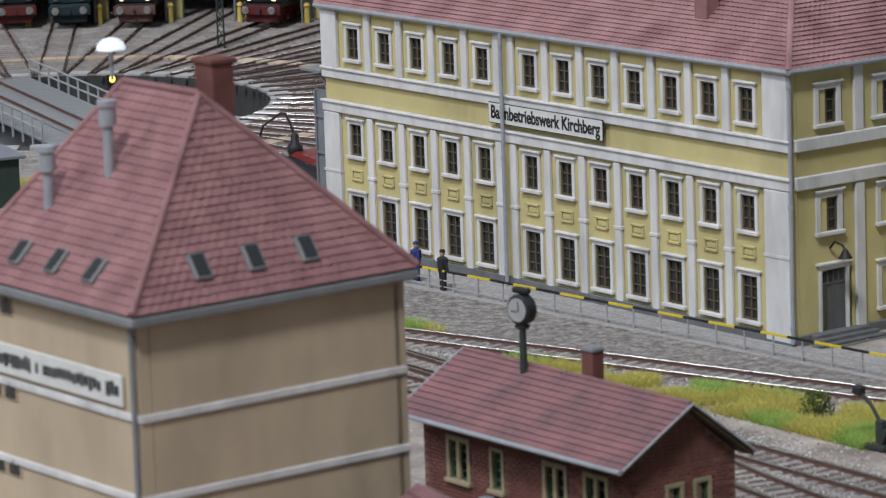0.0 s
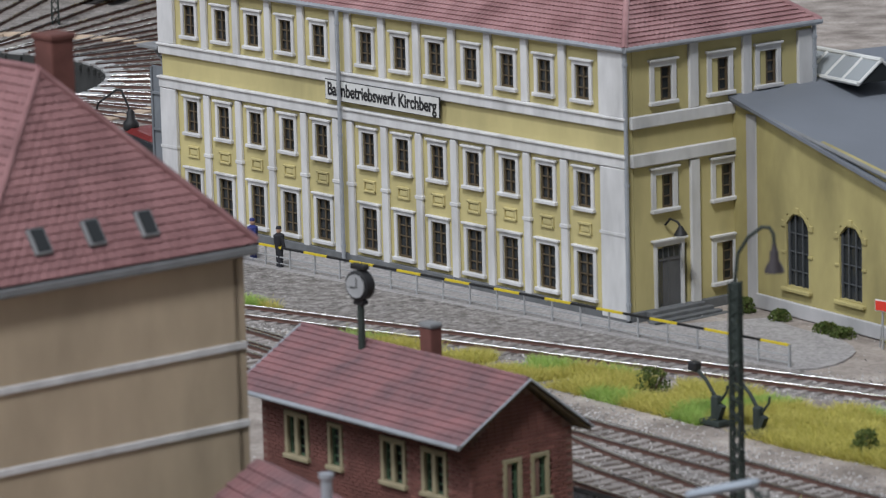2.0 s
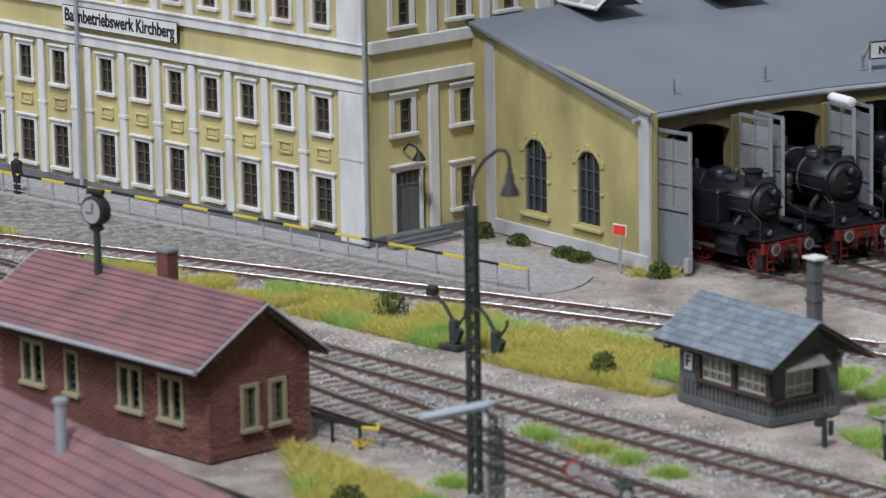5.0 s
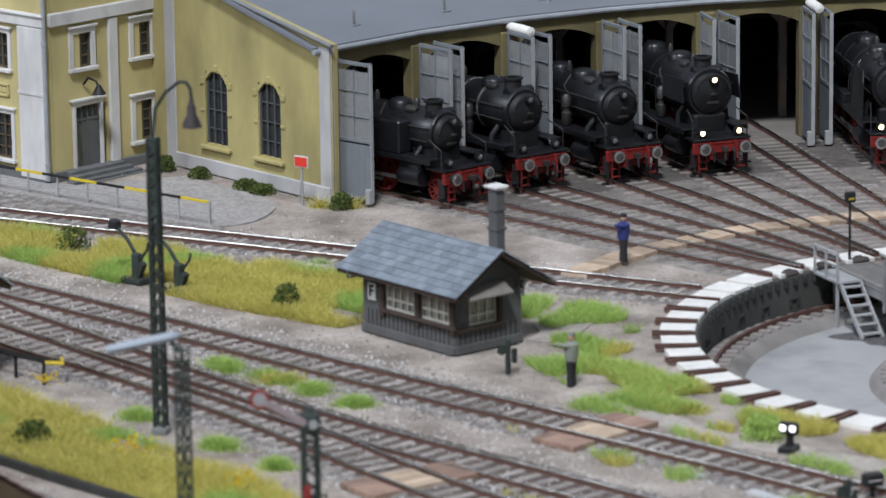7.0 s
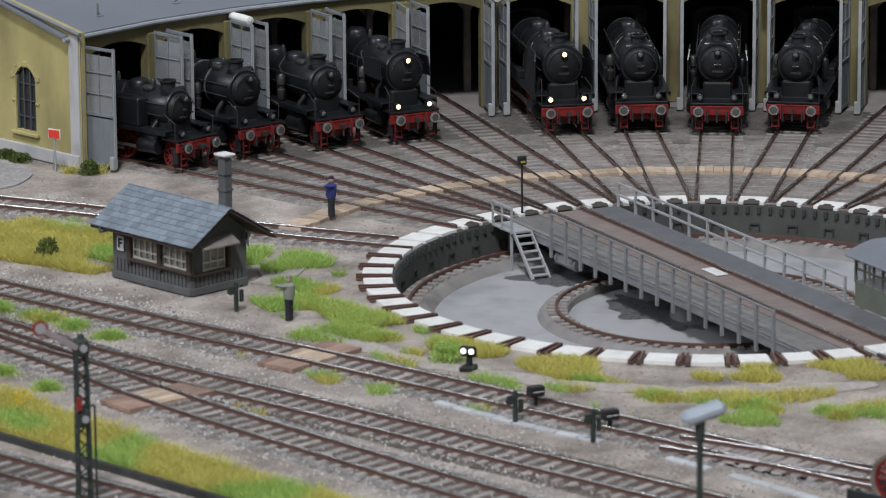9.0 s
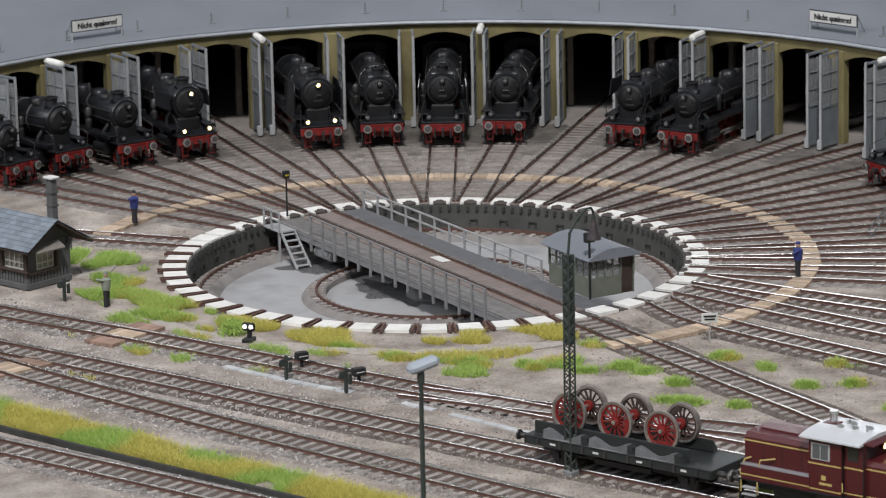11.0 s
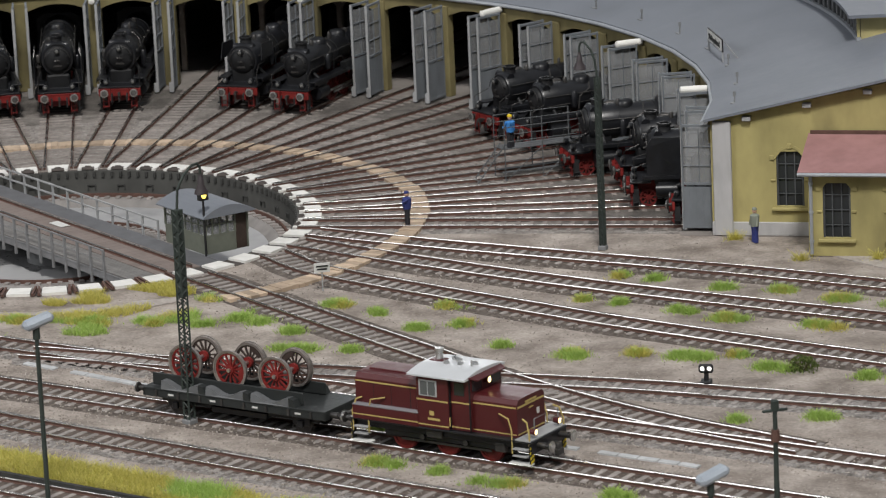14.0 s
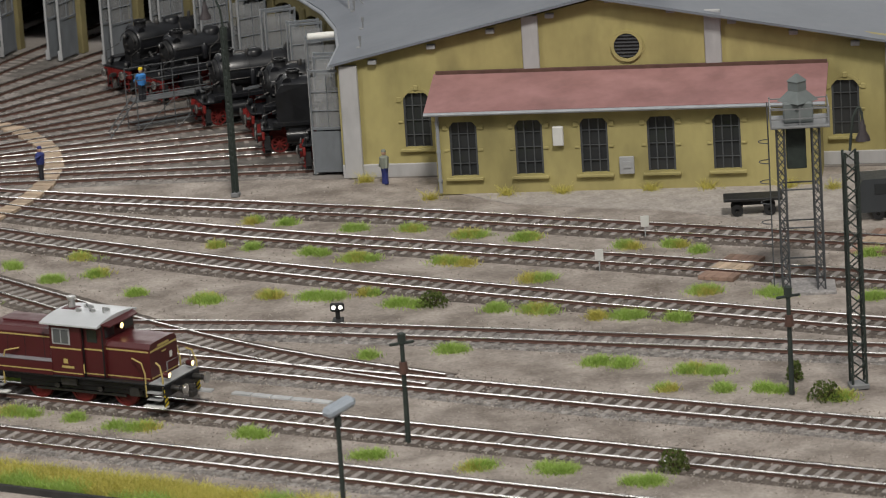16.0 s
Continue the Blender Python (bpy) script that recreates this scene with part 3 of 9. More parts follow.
while a > -65:
    w = 1.35 if rng.random() < 0.75 else 1.1
    part("plank", Mesh().ring(18.9 + rng.uniform(-0.06, 0.06), 19.95 + rng.uniform(-0.06, 0.06), -0.06, 0.13 + rng.uniform(-0.02, 0.03), a - w + 0.06, a, n=1), PLANK, ringth)
    a -= w

# ---- engine shed ----
RW = 35.0
R0, RIDGE, R1, EAVE, TOP = 34.0, 48.8, 63.6, 6.3, 9.1
RE, ZE = 35.1, 5.9
# Soot, plus the shade under the eave painted into the ochre.
SOOTSHADE_YELLOW = material("sooty_shaded_ochre_front", (0.185, 0.158, 0.075), 0.85, var=0.45, size=2.4, fine=3.0, bump=0.1, dirt=0.8, streak=2.0)
front = thing("wall_front", 0, 0, 0, 0, "ochre shed front with shallow arches over the gates", "wall", kind="structure")
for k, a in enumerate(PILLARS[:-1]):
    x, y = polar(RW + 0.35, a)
    part("pillar", Mesh().box(x, y, 2.75, 0.6, 0.85, 5.5, a, b=0.05), SOOTSHADE_YELLOW, front)
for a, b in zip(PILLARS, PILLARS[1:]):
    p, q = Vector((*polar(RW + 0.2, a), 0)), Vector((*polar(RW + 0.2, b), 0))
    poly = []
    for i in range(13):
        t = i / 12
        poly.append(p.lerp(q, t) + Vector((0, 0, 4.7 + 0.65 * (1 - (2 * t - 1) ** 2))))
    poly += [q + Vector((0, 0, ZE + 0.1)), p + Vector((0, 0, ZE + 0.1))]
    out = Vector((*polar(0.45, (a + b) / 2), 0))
    part("gate_arch", Mesh().extrude(poly, out), SOOTSHADE_YELLOW, front, "shallow ochre arch, soot and eave shade in its colour")
for (xa, ya), (xb, yb) in (((-28.1, 19.75), polar(RW - 0.1, 143.3)),):
    part("corner_fill", Mesh().extrude([(xa, ya, 0), (xb, yb, 0), (xb, yb, ZE + 0.05), (xa, ya, ZE + 0.05)], (0.25 * xa / 34, 0.25 * ya / 34, 0)), SHEDYELLOW, front)
roof = Mesh()
ends = [145.4] + PILLARS[1:-1] + [-20.0]
for r_in, z_in, r_out, z_out in ((RE, ZE, RIDGE, TOP), (RIDGE, TOP, R1 + 0.7, EAVE)):
    for a, b in zip(ends, ends[1:]):
        far = a - (2.6 if a > 144 else 0)
        P = [(*polar(r_in, a if r_in < 40 else far), z_in), (*polar(r_in, b), z_in), (*polar(r_out, b), z_out), (*polar(r_out, far), z_out)]
        roof.extrude([(u, v, w + 0.08) for u, v, w in P], (0, 0, 0.14))
roofob = part("shed_roof", roof, ROOFGREY)
tagged(roofob, "large curved grey felt roof of the engine shed", "roof", kind="structure")
gut = Mesh()
for a, b in zip(ends, ends[1:]):
    gut.cyl((*polar(RE - 0.05, a), ZE + 0.06), (*polar(RE - 0.05, b), ZE + 0.06), 0.11, n=8)
tagged(part("gutter", gut, ZINC), "grey zinc gutter along the shed eave", "gutter", kind="structure")
back = Mesh().ring(R1, R1 + 0.4, 0, EAVE, -19.5, 143.3, n=66)
tagged(part("wall_back", back, DARKIN), "dark sooty back wall of the shed", "wall", kind="structure")
tagged(part("shed_floor", Mesh().ring(R0 - 0.3, R1, -0.1, 0.012, -19.5, 143.3, n=66), material("oily_shed_floor", (0.22, 0.2, 0.185), 0.85, var=0.3, size=2.0, bump=0.2, dirt=0.4)), "oily concrete floor inside the shed", "floor", kind="structure")
OLDTIMBER = material("grey_old_timber", (0.33, 0.29, 0.25), 0.85, var=0.3, size=0.8, fine=6.0, bump=0.2)
for a in PILLARS[1:-1]:
    th = thing("roof_post", *polar(39.5, a), 0, a, "dark timber roof post with braces inside the shed", "post", "roof posts in the shed")
    part("post", Mesh().box(0, 0, 3.45, 0.35, 0.35, 6.9, b=0.03), OLDTIMBER, th)
    for s_ in (-1, 1):
        br_ = part("brace", Mesh().box(0, 0, 0, 3.0, 0.2, 0.24, b=0.02), OLDTIMBER, th)
        br_.matrix_basis = pose(0, s_ * 1.05 * K, 5.2 * K, 0, 0, 90) @ pose(0, 0, 0, 0, -47 * s_, 0)
    part("brace", Mesh().box(-1.3, 0, 5.4, 3.0, 0.2, 0.22, ry=40), OLDTIMBER, th)


def wall(length, height, holes, thick, slope=0.0):
    """A wall along x from 0, outer face at y = 0, body behind it, with holes (x0, x1, z0, z1); its top rises by slope."""
    m = Mesh()
    xs = sorted({0.0, length, *(h[0] for h in holes), *(h[1] for h in holes)})
    zs = sorted({0.0, height, *(h[2] for h in holes), *(h[3] for h in holes)})
    gone = lambda x, z: any(h[0] < x < h[1] and h[2] < z < h[3] for h in holes)
    top = lambda x, z: z + (slope * x if z == height else 0)
    for x0, x1 in zip(xs, xs[1:]):
        for z0, z1 in zip(zs, zs[1:]):
            if not gone((x0 + x1) / 2, (z0 + z1) / 2):
                for y in (0.0, -thick):
                    m.add([(x0, y, z0), (x1, y, z0), (x1, y, top(x1, z1)), (x0, y, top(x0, z1))], [(0, 1, 2, 3)])
    for x0, x1, z0, z1 in list(holes) + [(0.0, length, 0.0, height)]:
        c = [(x0, z0), (x1, z0), (x1, top(x1, z1)), (x0, top(x0, z1))]
        for (a, b), (d, e) in zip(c, c[1:] + c[:1]):
            m.add([(a, 0, b), (d, 0, e), (d, -thick, e), (a, -thick, b)], [(0, 1, 2, 3)])
    return m


def arch_pts(w, h, rise, n=8):
    """The outline of a window w wide and h high with a segmental head, from its lower left corner."""
    pts = [(-w / 2, 0), (w / 2, 0)]
    for i in range(n + 1):
        t = 1 - i / n
        pts.append((-w / 2 + w * t, h - rise + rise * (1 - (2 * t - 1) ** 2)))
    return pts


def arched_window(w, h, rise):
    """Mesh data of a cast window with a segmental head: surround, sill, pane, bars."""
    outer, inner = arch_pts(w + 0.24, h + 0.13, rise), arch_pts(w, h, rise)
    s = Mesh()
    n = len(inner)
    for i in range(1, n):
        a, b = inner[i], inner[(i + 1) % n]
        c, d = outer[(i + 1) % n], outer[i]
        if i == n - 1:
            continue
        s.extrude([(a[0], -0.1, a[1]), (b[0], -0.1, b[1]), (c[0], -0.1, c[1]), (d[0], -0.1, d[1])], (0, 0.13, 0))
    for k in (-1, 1):
        for z in (0.45, 0.82):
            s.box(k * (w / 2 + 0.16), 0.0, h * z, 0.26, 0.13, 0.12, b=0.02)
        s.box(k * (w / 2 + 0.22), 0.0, h - rise - 0.02, 0.24, 0.14, 0.26, b=0.02)
    s.box(0, 0.0, h + 0.08, 0.24, 0.14, 0.28, b=0.03)
    bars = Mesh()
    for k in (-1, 1):
        bars.box(k * w / 6, -0.1, h / 2 - 0.05, 0.06, 0.06, h - 0.15)
    for k in (0.22, 0.47, 0.72):
        bars.box(0, -0.1, h * k, w, 0.04, 0.04)
    bars.box(-w / 2 + 0.05, -0.1, h / 2 - 0.1, 0.1, 0.08, h - 0.2).box(w / 2 - 0.05, -0.1, h / 2 - 0.1, 0.1, 0.08, h - 0.2)
    pane = Mesh().extrude([(x, -0.16, z) for x, z in arch_pts(w, h, rise)], (0, -0.04, 0))
    sill = Mesh().box(0, 0.05, -0.1, w + 0.5, 0.3, 0.16, b=0.03)
    return s, sill, pane, bars


IRONBAR = material("grey_iron_glazing_bar", (0.075, 0.08, 0.085), 0.6, var=0.2, size=0.3)
s_, sill_, pane_, bars_ = arched_window(1.4, 3.1, 0.5)
ARCHWIN = (s_.data("window", SHEDYELLOW), sill_.data("sill", SHEDYELLOW), pane_.data("pane", GLASSDARK), bars_.data("glazing_frame", IRONBAR))


def put_arched(parent, x, z, data=ARCHWIN):
    wdw = obj("window", data[0], parent, x, 0, z)
    for nm, me in zip(("sill", "pane", "glazing_frame"), data[1:]):
        obj(nm, me, wdw)
    return wdw


# West end wall of the shed, from its front corner back to the office house.
WEST = 136.8
ww = thing("wall_west", -28.2, 19.8, 0, WEST, "ochre shed end wall with tall arched windows", "wall", kind="structure")
holes = [(3.85 - 0.71, 3.85 + 0.71, 1.25, 4.2), (7.3 - 0.71, 7.3 + 0.71, 1.25, 4.2)]
part("wall_body", wall(13, 6.28, holes, 0.4, 0.181), SHEDYELLOW, ww)
for x in (3.85, 7.3):
    put_arched(ww, x, 1.2)
part("end_pier", Mesh().box(10.3, -0.08, 3.98, 0.66, 0.28, 7.96, b=0.03), GREYSTONE, ww, "pale stone pier")
part("verge_gutter", Mesh().cyl((-0.3, 0.12, 6.28), (13, 0.12, 6.28 + 13.3 * 0.181), 0.1, n=8), STEEL, ww)
part("plinth", Mesh().box(5.0, 0.06, 0.3, 10, 0.16, 0.6, b=0.03), GREYSTONE, ww, "pale stone plinth")
part("corner_pier", Mesh().box(0.31, -0.08, 3.08, 0.66, 0.28, 6.16, b=0.03), GREYSTONE, ww, "pale stone corner pier")

# ---- signs ----
SIGNWHITE = material("white_sign_enamel", (0.62, 0.62, 0.60), 0.5, var=0.08, size=1.0, dirt=0.2)
BLACK = material("black_paint", (0.02, 0.02, 0.021), 0.55, var=0.3, size=0.4)


def text_mesh(words, size, mat, width=None):
    cu = bpy.data.curves.new("lettering", "FONT")
    cu.body, cu.size, cu.extrude = words, size * K, 0.015 * K
    cu.offset = 0.016 * K
    cu.align_x, cu.align_y = "CENTER", "CENTER"
    tmp = bpy.data.objects.new("lettering", cu)
    scene.collection.objects.link(tmp)
    dg = bpy.context.evaluated_depsgraph_get()
    me = bpy.data.meshes.new_from_object(tmp.evaluated_get(dg))
    if width:
        xs = [v.co.x for v in me.vertices]
        f = width * K / (max(xs) - min(xs))
        for v in me.vertices:
            v.co.x *= f
    bpy.data.objects.remove(tmp)
    me.materials.clear()
    me.materials.append(mat)
    return me


def lettering(words, size, mat, parent, x, y, z, width=None):
    """Letters on a face that looks along local +y."""
    ob = new("lettering", text_mesh(words, size, mat, width))
    ob.parent = parent
    ob.matrix_basis = pose(x * K, y * K, z * K, 90, 0, 180)
    return ob


def tiles(p0, p1, p2, p3, row=0.36, col=0.3, lift=0.06, wave=0.03):
    """A roof slope of lapped tiles: eave p0 to p1, ridge p3 to p2."""
    p0, p1, p2, p3 = (Vector(p) for p in (p0, p1, p2, p3))
    nrm = (p1 - p0).cross(p3 - p0).normalized()
    if nrm.z < 0:
        nrm = -nrm
    rows = max(2, round((p3 - p0).dot((p3 - p0).normalized()) / row))
    m = Mesh()
    for i in range(rows):
        a, b = i / rows, (i + 1) / rows
        L0, L1, Q0, Q1 = p0.lerp(p3, a), p0.lerp(p3, b), p1.lerp(p2, a), p1.lerp(p2, b)
        n = max(1, round((Q0 - L0).length / col)) * 2
        vs, fs = [], []
        for k in range(n + 1):
            t = k / n
            w = wave * (k % 2) + rng.uniform(-0.006, 0.006)
            low, high = L0.lerp(Q0, t), L1.lerp(Q1, t)
            vs += [low - nrm * 0.02, low + nrm * (lift + w), high + nrm * (0.005 + w * 0.5)]
        for k in range(n):
            o, q = 3 * k, 3 * k + 3
            fs += [(o, q, q + 1, o + 1), (o + 1, q + 1, q + 2, o + 2)]
        m.add(vs, fs)
    return m


def sash(w, h, cols, rows, deep=0.08, bar=0.05):
    b = Mesh()
    b.box(0, -deep, 0.04, w, 0.07, 0.08).box(0, -deep, h - 0.04, w, 0.07, 0.08)
    b.box(-w / 2 + 0.04, -deep, h / 2, 0.08, 0.07, h - 0.16).box(w / 2 - 0.04, -deep, h / 2, 0.08, 0.07, h - 0.16)
    for i in range(1, cols):
        b.box(-w / 2 + w * i / cols, -deep, h / 2, bar * 1.4, 0.06, h - 0.16)
    for i in range(1, rows):
        b.box(0, -deep + 0.005, h * i / rows, w - 0.16, 0.05, bar)
    return b


def square_window(w, h, f, trim, wood, cols=2, rows=3, hood=True):
    """Shared meshes for a window: surround, sill, pane, sash bars. Local origin: middle of the opening's lower edge, on the wall face."""
    s = Mesh().box(-w / 2 - f / 2, 0.02, h / 2, f, 0.12, h + 0.02, b=0.015).box(w / 2 + f / 2, 0.02, h / 2, f, 0.12, h + 0.02, b=0.015)
    s.box(0, 0.02, h + f / 2, w + 2 * f, 0.12, f, b=0.015)
    if hood:
        s.box(0, 0.06, h + f + 0.04, w + 2 * f + 0.16, 0.22, 0.1, b=0.02)
    sill = Mesh().box(0, 0.07, -0.08, w + 2 * f + 0.1, 0.24, 0.16, b=0.025)
    pane = Mesh().box(0, -0.14, h / 2, w, 0.03, h)
    return [m.data(n, mt) for m, n, mt in ((s, "window", trim), (sill, "sill", trim), (pane, "pane", GLASSDARK), (sash(w, h, cols, rows), "sash", wood))]


def put_window(parent, meshes, x, z, y=0.0, rz=0.0):
    wd = obj("window", meshes[0], parent, x, y, z, rz)
    for nm, me in zip(("sill", "pane", "sash"), meshes[1:]):
        obj(nm, me, wd)
    return wd


def downpipe(parent, x, y, z0, z1, mat=None):
    m = Mesh().cyl((x, y, z0), (x, y, z1), 0.09, n=8)
    for z in (z0 + 0.6, (z0 + z1) / 2, z1 - 0.6):
        m.cyl((x, y, z), (x, y, z + 0.12), 0.12, n=8)
    part("downpipe", m, mat or ZINC, parent, "zinc downpipe")


# ---- office house ----
HX, HY, HR = -40.15, 23.02, 143.13
house = thing("office_house", HX, HY, 0, HR, "three-storey ochre office house with pale pilasters and red hip roof", "house")
LEN, DEP, EH = 32.0, 10.4, 11.12
cols = [2.6 + 2.365 * k for k in range(7)] + [20.1 + 2.41 * k for k in range(5)]
G, Mm, T = (1.0, 0.7, 1.85), (0.86, 4.42, 1.45), (0.86, 8.88, 1.4)
holes = []
for x in cols:
    for w, z, h in (G, Mm, T):
        holes.append((round(x - w / 2, 3), round(x + w / 2, 3), z, round(z + h, 3)))
part("front_wall", wall(LEN, EH, holes, 0.35), YELLOW, house)
side_holes = [(4.84, 5.76, 0.95, 2.6), (1.54, 2.46, 4.45, 5.85), (4.84, 5.76, 4.45, 5.85), (1.54, 2.46, 8.87, 10.27), (4.69, 5.61, 8.87, 10.27), (7.39, 8.31, 8.87, 10.27), (1.5, 2.86, 0.35, 2.85)]
sw = part("side_wall", wall(DEP - 0.4, EH, [(round(DEP - 0.38 - b, 3), round(DEP - 0.38 - a, 3), c, d) for a, b, c, d in side_holes], 0.35), YELLOW, house)
sw.matrix_basis = pose(0, -(DEP - 0.02) * K, 0, 0, 0, 90)
part("back_wall", Mesh().box(LEN / 2, -DEP + 0.17, EH / 2, LEN - 0.72, 0.3, EH), YELLOW, house)
part("end_wall", Mesh().box(LEN - 0.17, -DEP / 2 - 0.02, EH / 2, 0.34, DEP - 0.8, EH), YELLOW, house)
part("floor_slab", Mesh().box(LEN / 2, -DEP / 2, 3.6, LEN - 0.8, DEP - 0.8, 0.2).box(LEN / 2, -DEP / 2, 7.4, LEN - 0.8, DEP - 0.8, 0.2), DARKIN, house)
part("plinth", Mesh().box(LEN / 2, 0.06, 0.12, LEN + 0.1, 0.2, 0.5, b=0.03), PLINTH, house, "dark grey stone plinth")
pl2 = Mesh().box(-0.06, -DEP / 2, 0.12, 0.2, DEP, 0.5, b=0.03)
part("plinth", pl2, PLINTH, house)
for z0, z1, d in ((6.32, 6.86, 0.22), (7.88, 8.4, 0.2)):
    part("cornice_band", Mesh().box(LEN / 2, d / 2 - 0.02, (z0 + z1) / 2, LEN + 0.2, d, z1 - z0, b=0.04).box(LEN / 2, d / 2 + 0.03, z1 - 0.05, LEN + 0.3, d + 0.06, 0.12, b=0.03), STONE, house)
    part("cornice_band", Mesh().box(-d / 2 + 0.02, -DEP / 2 - 0.1, (z0 + z1) / 2, d, DEP - 0.1, z1 - z0, b=0.04), STONE, house)
edges = [(a + b) / 2 for a, b in zip(cols[:7], cols[1:7])] + [17.98, 18.98] + [(a + b) / 2 for a, b in zip(cols[7:], cols[8:])]
PIL_LOW = Mesh().box(0, 0.07, 3.3, 0.42, 0.16, 5.95, b=0.03).box(0, 0.08, 3.5, 0.52, 0.2, 0.16, b=0.02).data("pilaster", STONE)
PIL_TOP = Mesh().box(0, 0.07, 9.74, 0.42, 0.16, 2.68, b=0.03).data("pilaster", STONE)
for x in edges:
    obj("pilaster", PIL_LOW, house, x)
    obj("pilaster", PIL_TOP, house, x)
for x, w in ((0.72, 1.5), (LEN - 0.55, 1.2)):
    part("corner_pilaster", Mesh().box(x, 0.08, 3.2, w, 0.2, 6.2, b=0.03).box(x, 0.09, 9.74, w, 0.2, 2.68, b=0.03).box(x, 0.1, 3.6, w + 0.06, 0.22, 0.12), STONE, house)
for y in (-3.63, -6.6):
    part("pilaster", Mesh().box(-0.07, y, 9.74, 0.16, 0.5, 2.68, b=0.03), STONE, house)
part("pilaster", Mesh().box(-0.07, -3.63, 3.3, 0.16, 0.5, 5.95, b=0.03), STONE, house)
part("pilaster", Mesh().box(-0.07, -DEP + 0.45, 9.4, 0.18, 0.9, 3.0, b=0.03), STONE, house)
WG, WM, WT = (square_window(w, h, 0.19, STONE, FRAMEWOOD, 2, 4 if h > 1.8 else 3) for w, z, h in (G, Mm, T))
for x in cols:
    for mesh, (w, z, h) in ((WG, G), (WM, Mm), (WT, T)):
        put_window(house, mesh, x, z)
PANEL = Mesh()
for dx, dz, sx, sz in ((0, 0.22, 0.84, 0.1), (0, -0.22, 0.84, 0.1), (0.37, 0, 0.1, 0.5), (-0.37, 0, 0.1, 0.5)):
    PANEL.box(dx, 0.03, dz, sx, 0.1, sz, b=0.015)
PANEL = PANEL.box(0, 0.01, 0, 0.5, 0.06, 0.22, b=0.01).data("wall_panel", YELLOW)
for x in cols:
    obj("wall_panel", PANEL, house, x, 0, 3.52)
WS = square_window(0.96, 1.4, 0.24, STONE, FRAMEWOOD, 2, 3)
WSG = square_window(0.96, 1.65, 0.24, STONE, FRAMEWOOD, 2, 4)
for x, z in ((2.0, 4.45), (5.3, 4.45), (2.0, 8.87), (5.15, 8.87), (7.85, 8.87)):
    put_window(house, WS, 0, z, -x, 90)
put_window(house, WSG, 0, 0.95, -5.3, 90)
# Door with steps and lamp.
OLDDOOR = material("dark_grey_door_paint", (0.11, 0.11, 0.112), 0.7, var=0.2, size=0.5, dirt=0.3, streak=2.0)
door = part("door", Mesh().box(0.05, -2.18, 1.58, 0.1, 1.34, 2.5, b=0.02), OLDDOOR, house, "grey double door with small panes above")
dm = Mesh()
for k in range(4):
    dm.box(-0.005, -2.18 - 0.45 + 0.3 * k, 2.6, 0.04, 0.2, 0.4)
part("door_pane", dm, GLASSDARK, door)
part("door_rail", Mesh().box(-0.01, -2.18, 1.4, 0.05, 0.06, 2.1).box(-0.01, -2.18, 2.3, 0.05, 1.3, 0.07), OLDDOOR, door)
part("door_surround", Mesh().box(-0.04, -1.44, 1.6, 0.16, 0.14, 2.6, b=0.02).box(-0.04, -2.92, 1.6, 0.16, 0.14, 2.6, b=0.02).box(-0.04, -2.18, 3.0, 0.16, 1.66, 0.22, b=0.02).box(-0.08, -2.18, 3.14, 0.26, 1.9, 0.1, b=0.02), STONE, house)
for k in range(4):
    part("step", Mesh().box(-0.28 - 0.3 * k, -2.3, 0.14 - 0.07 * k + 0.02, 0.36, 3.0 + 0.4 * k, 0.34 - 0.14 * k + 0.04, b=0.02), PLINTH, house, "worn grey stone step")
lampm = Mesh().tube([(-0.05, -2.0, 3.75), (-0.35, -2.0, 4.05), (-0.75, -2.05, 3.95), (-0.85, -2.1, 3.75)], 0.05)
lampm.lathe([(0.08, 0.25), (0.16, 0.1), (0.3, -0.12), (0.26, -0.14), (0.05, -0.1)], 12, (-0.85, -2.1, 3.55))
part("wall_lamp", lampm, BLACK, house, "black swan-neck wall lamp", smooth=True)
# Sign across the front.
sgn = part("sign_board", Mesh().box(15.46, 0.26, 7.58, 7.9, 0.05, 0.92, b=0.01), BLACK, house, "thin black framed name board")
part("sign_face", Mesh().box(15.46, 0.288, 7.58, 7.82, 0.02, 0.85), SIGNWHITE, sgn, "white sign face")
lettering("Bahnbetriebswerk Kirchberg", 0.8, BLACK, sgn, 15.46, 0.305, 7.6, 7.5)
for x, y in ((18.26, 0.42), (-0.12, 0.12)):
    downpipe(house, x, y, 0.1, EH)
downpipe(house, -0.2, -DEP + 0.05, 7.4, EH)
# Roof.
OV, RZ = 0.28, 15.3
roofth = part("roof", Mesh().box(LEN / 2, -DEP / 2, EH + 0.03, LEN + 0.44, DEP + 0.44, 0.14, b=0.04), STONE, house, "pale boarded eaves")
c = [(-OV, OV, EH + 0.12), (LEN + OV, OV, EH + 0.12), (LEN + OV, -DEP - OV, EH + 0.12), (-OV, -DEP - OV, EH + 0.12)]
ra, rb = (5.4, -DEP / 2, RZ), (LEN - 5.4, -DEP / 2, RZ)
for q in ((c[0], c[1], rb, ra), (c[1], c[2], rb, rb), (c[2], c[3], ra, rb), (c[3], c[0], ra, ra)):
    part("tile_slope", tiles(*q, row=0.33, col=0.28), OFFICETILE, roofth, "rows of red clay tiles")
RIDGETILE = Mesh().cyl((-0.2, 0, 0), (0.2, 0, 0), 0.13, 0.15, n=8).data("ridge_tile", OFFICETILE)
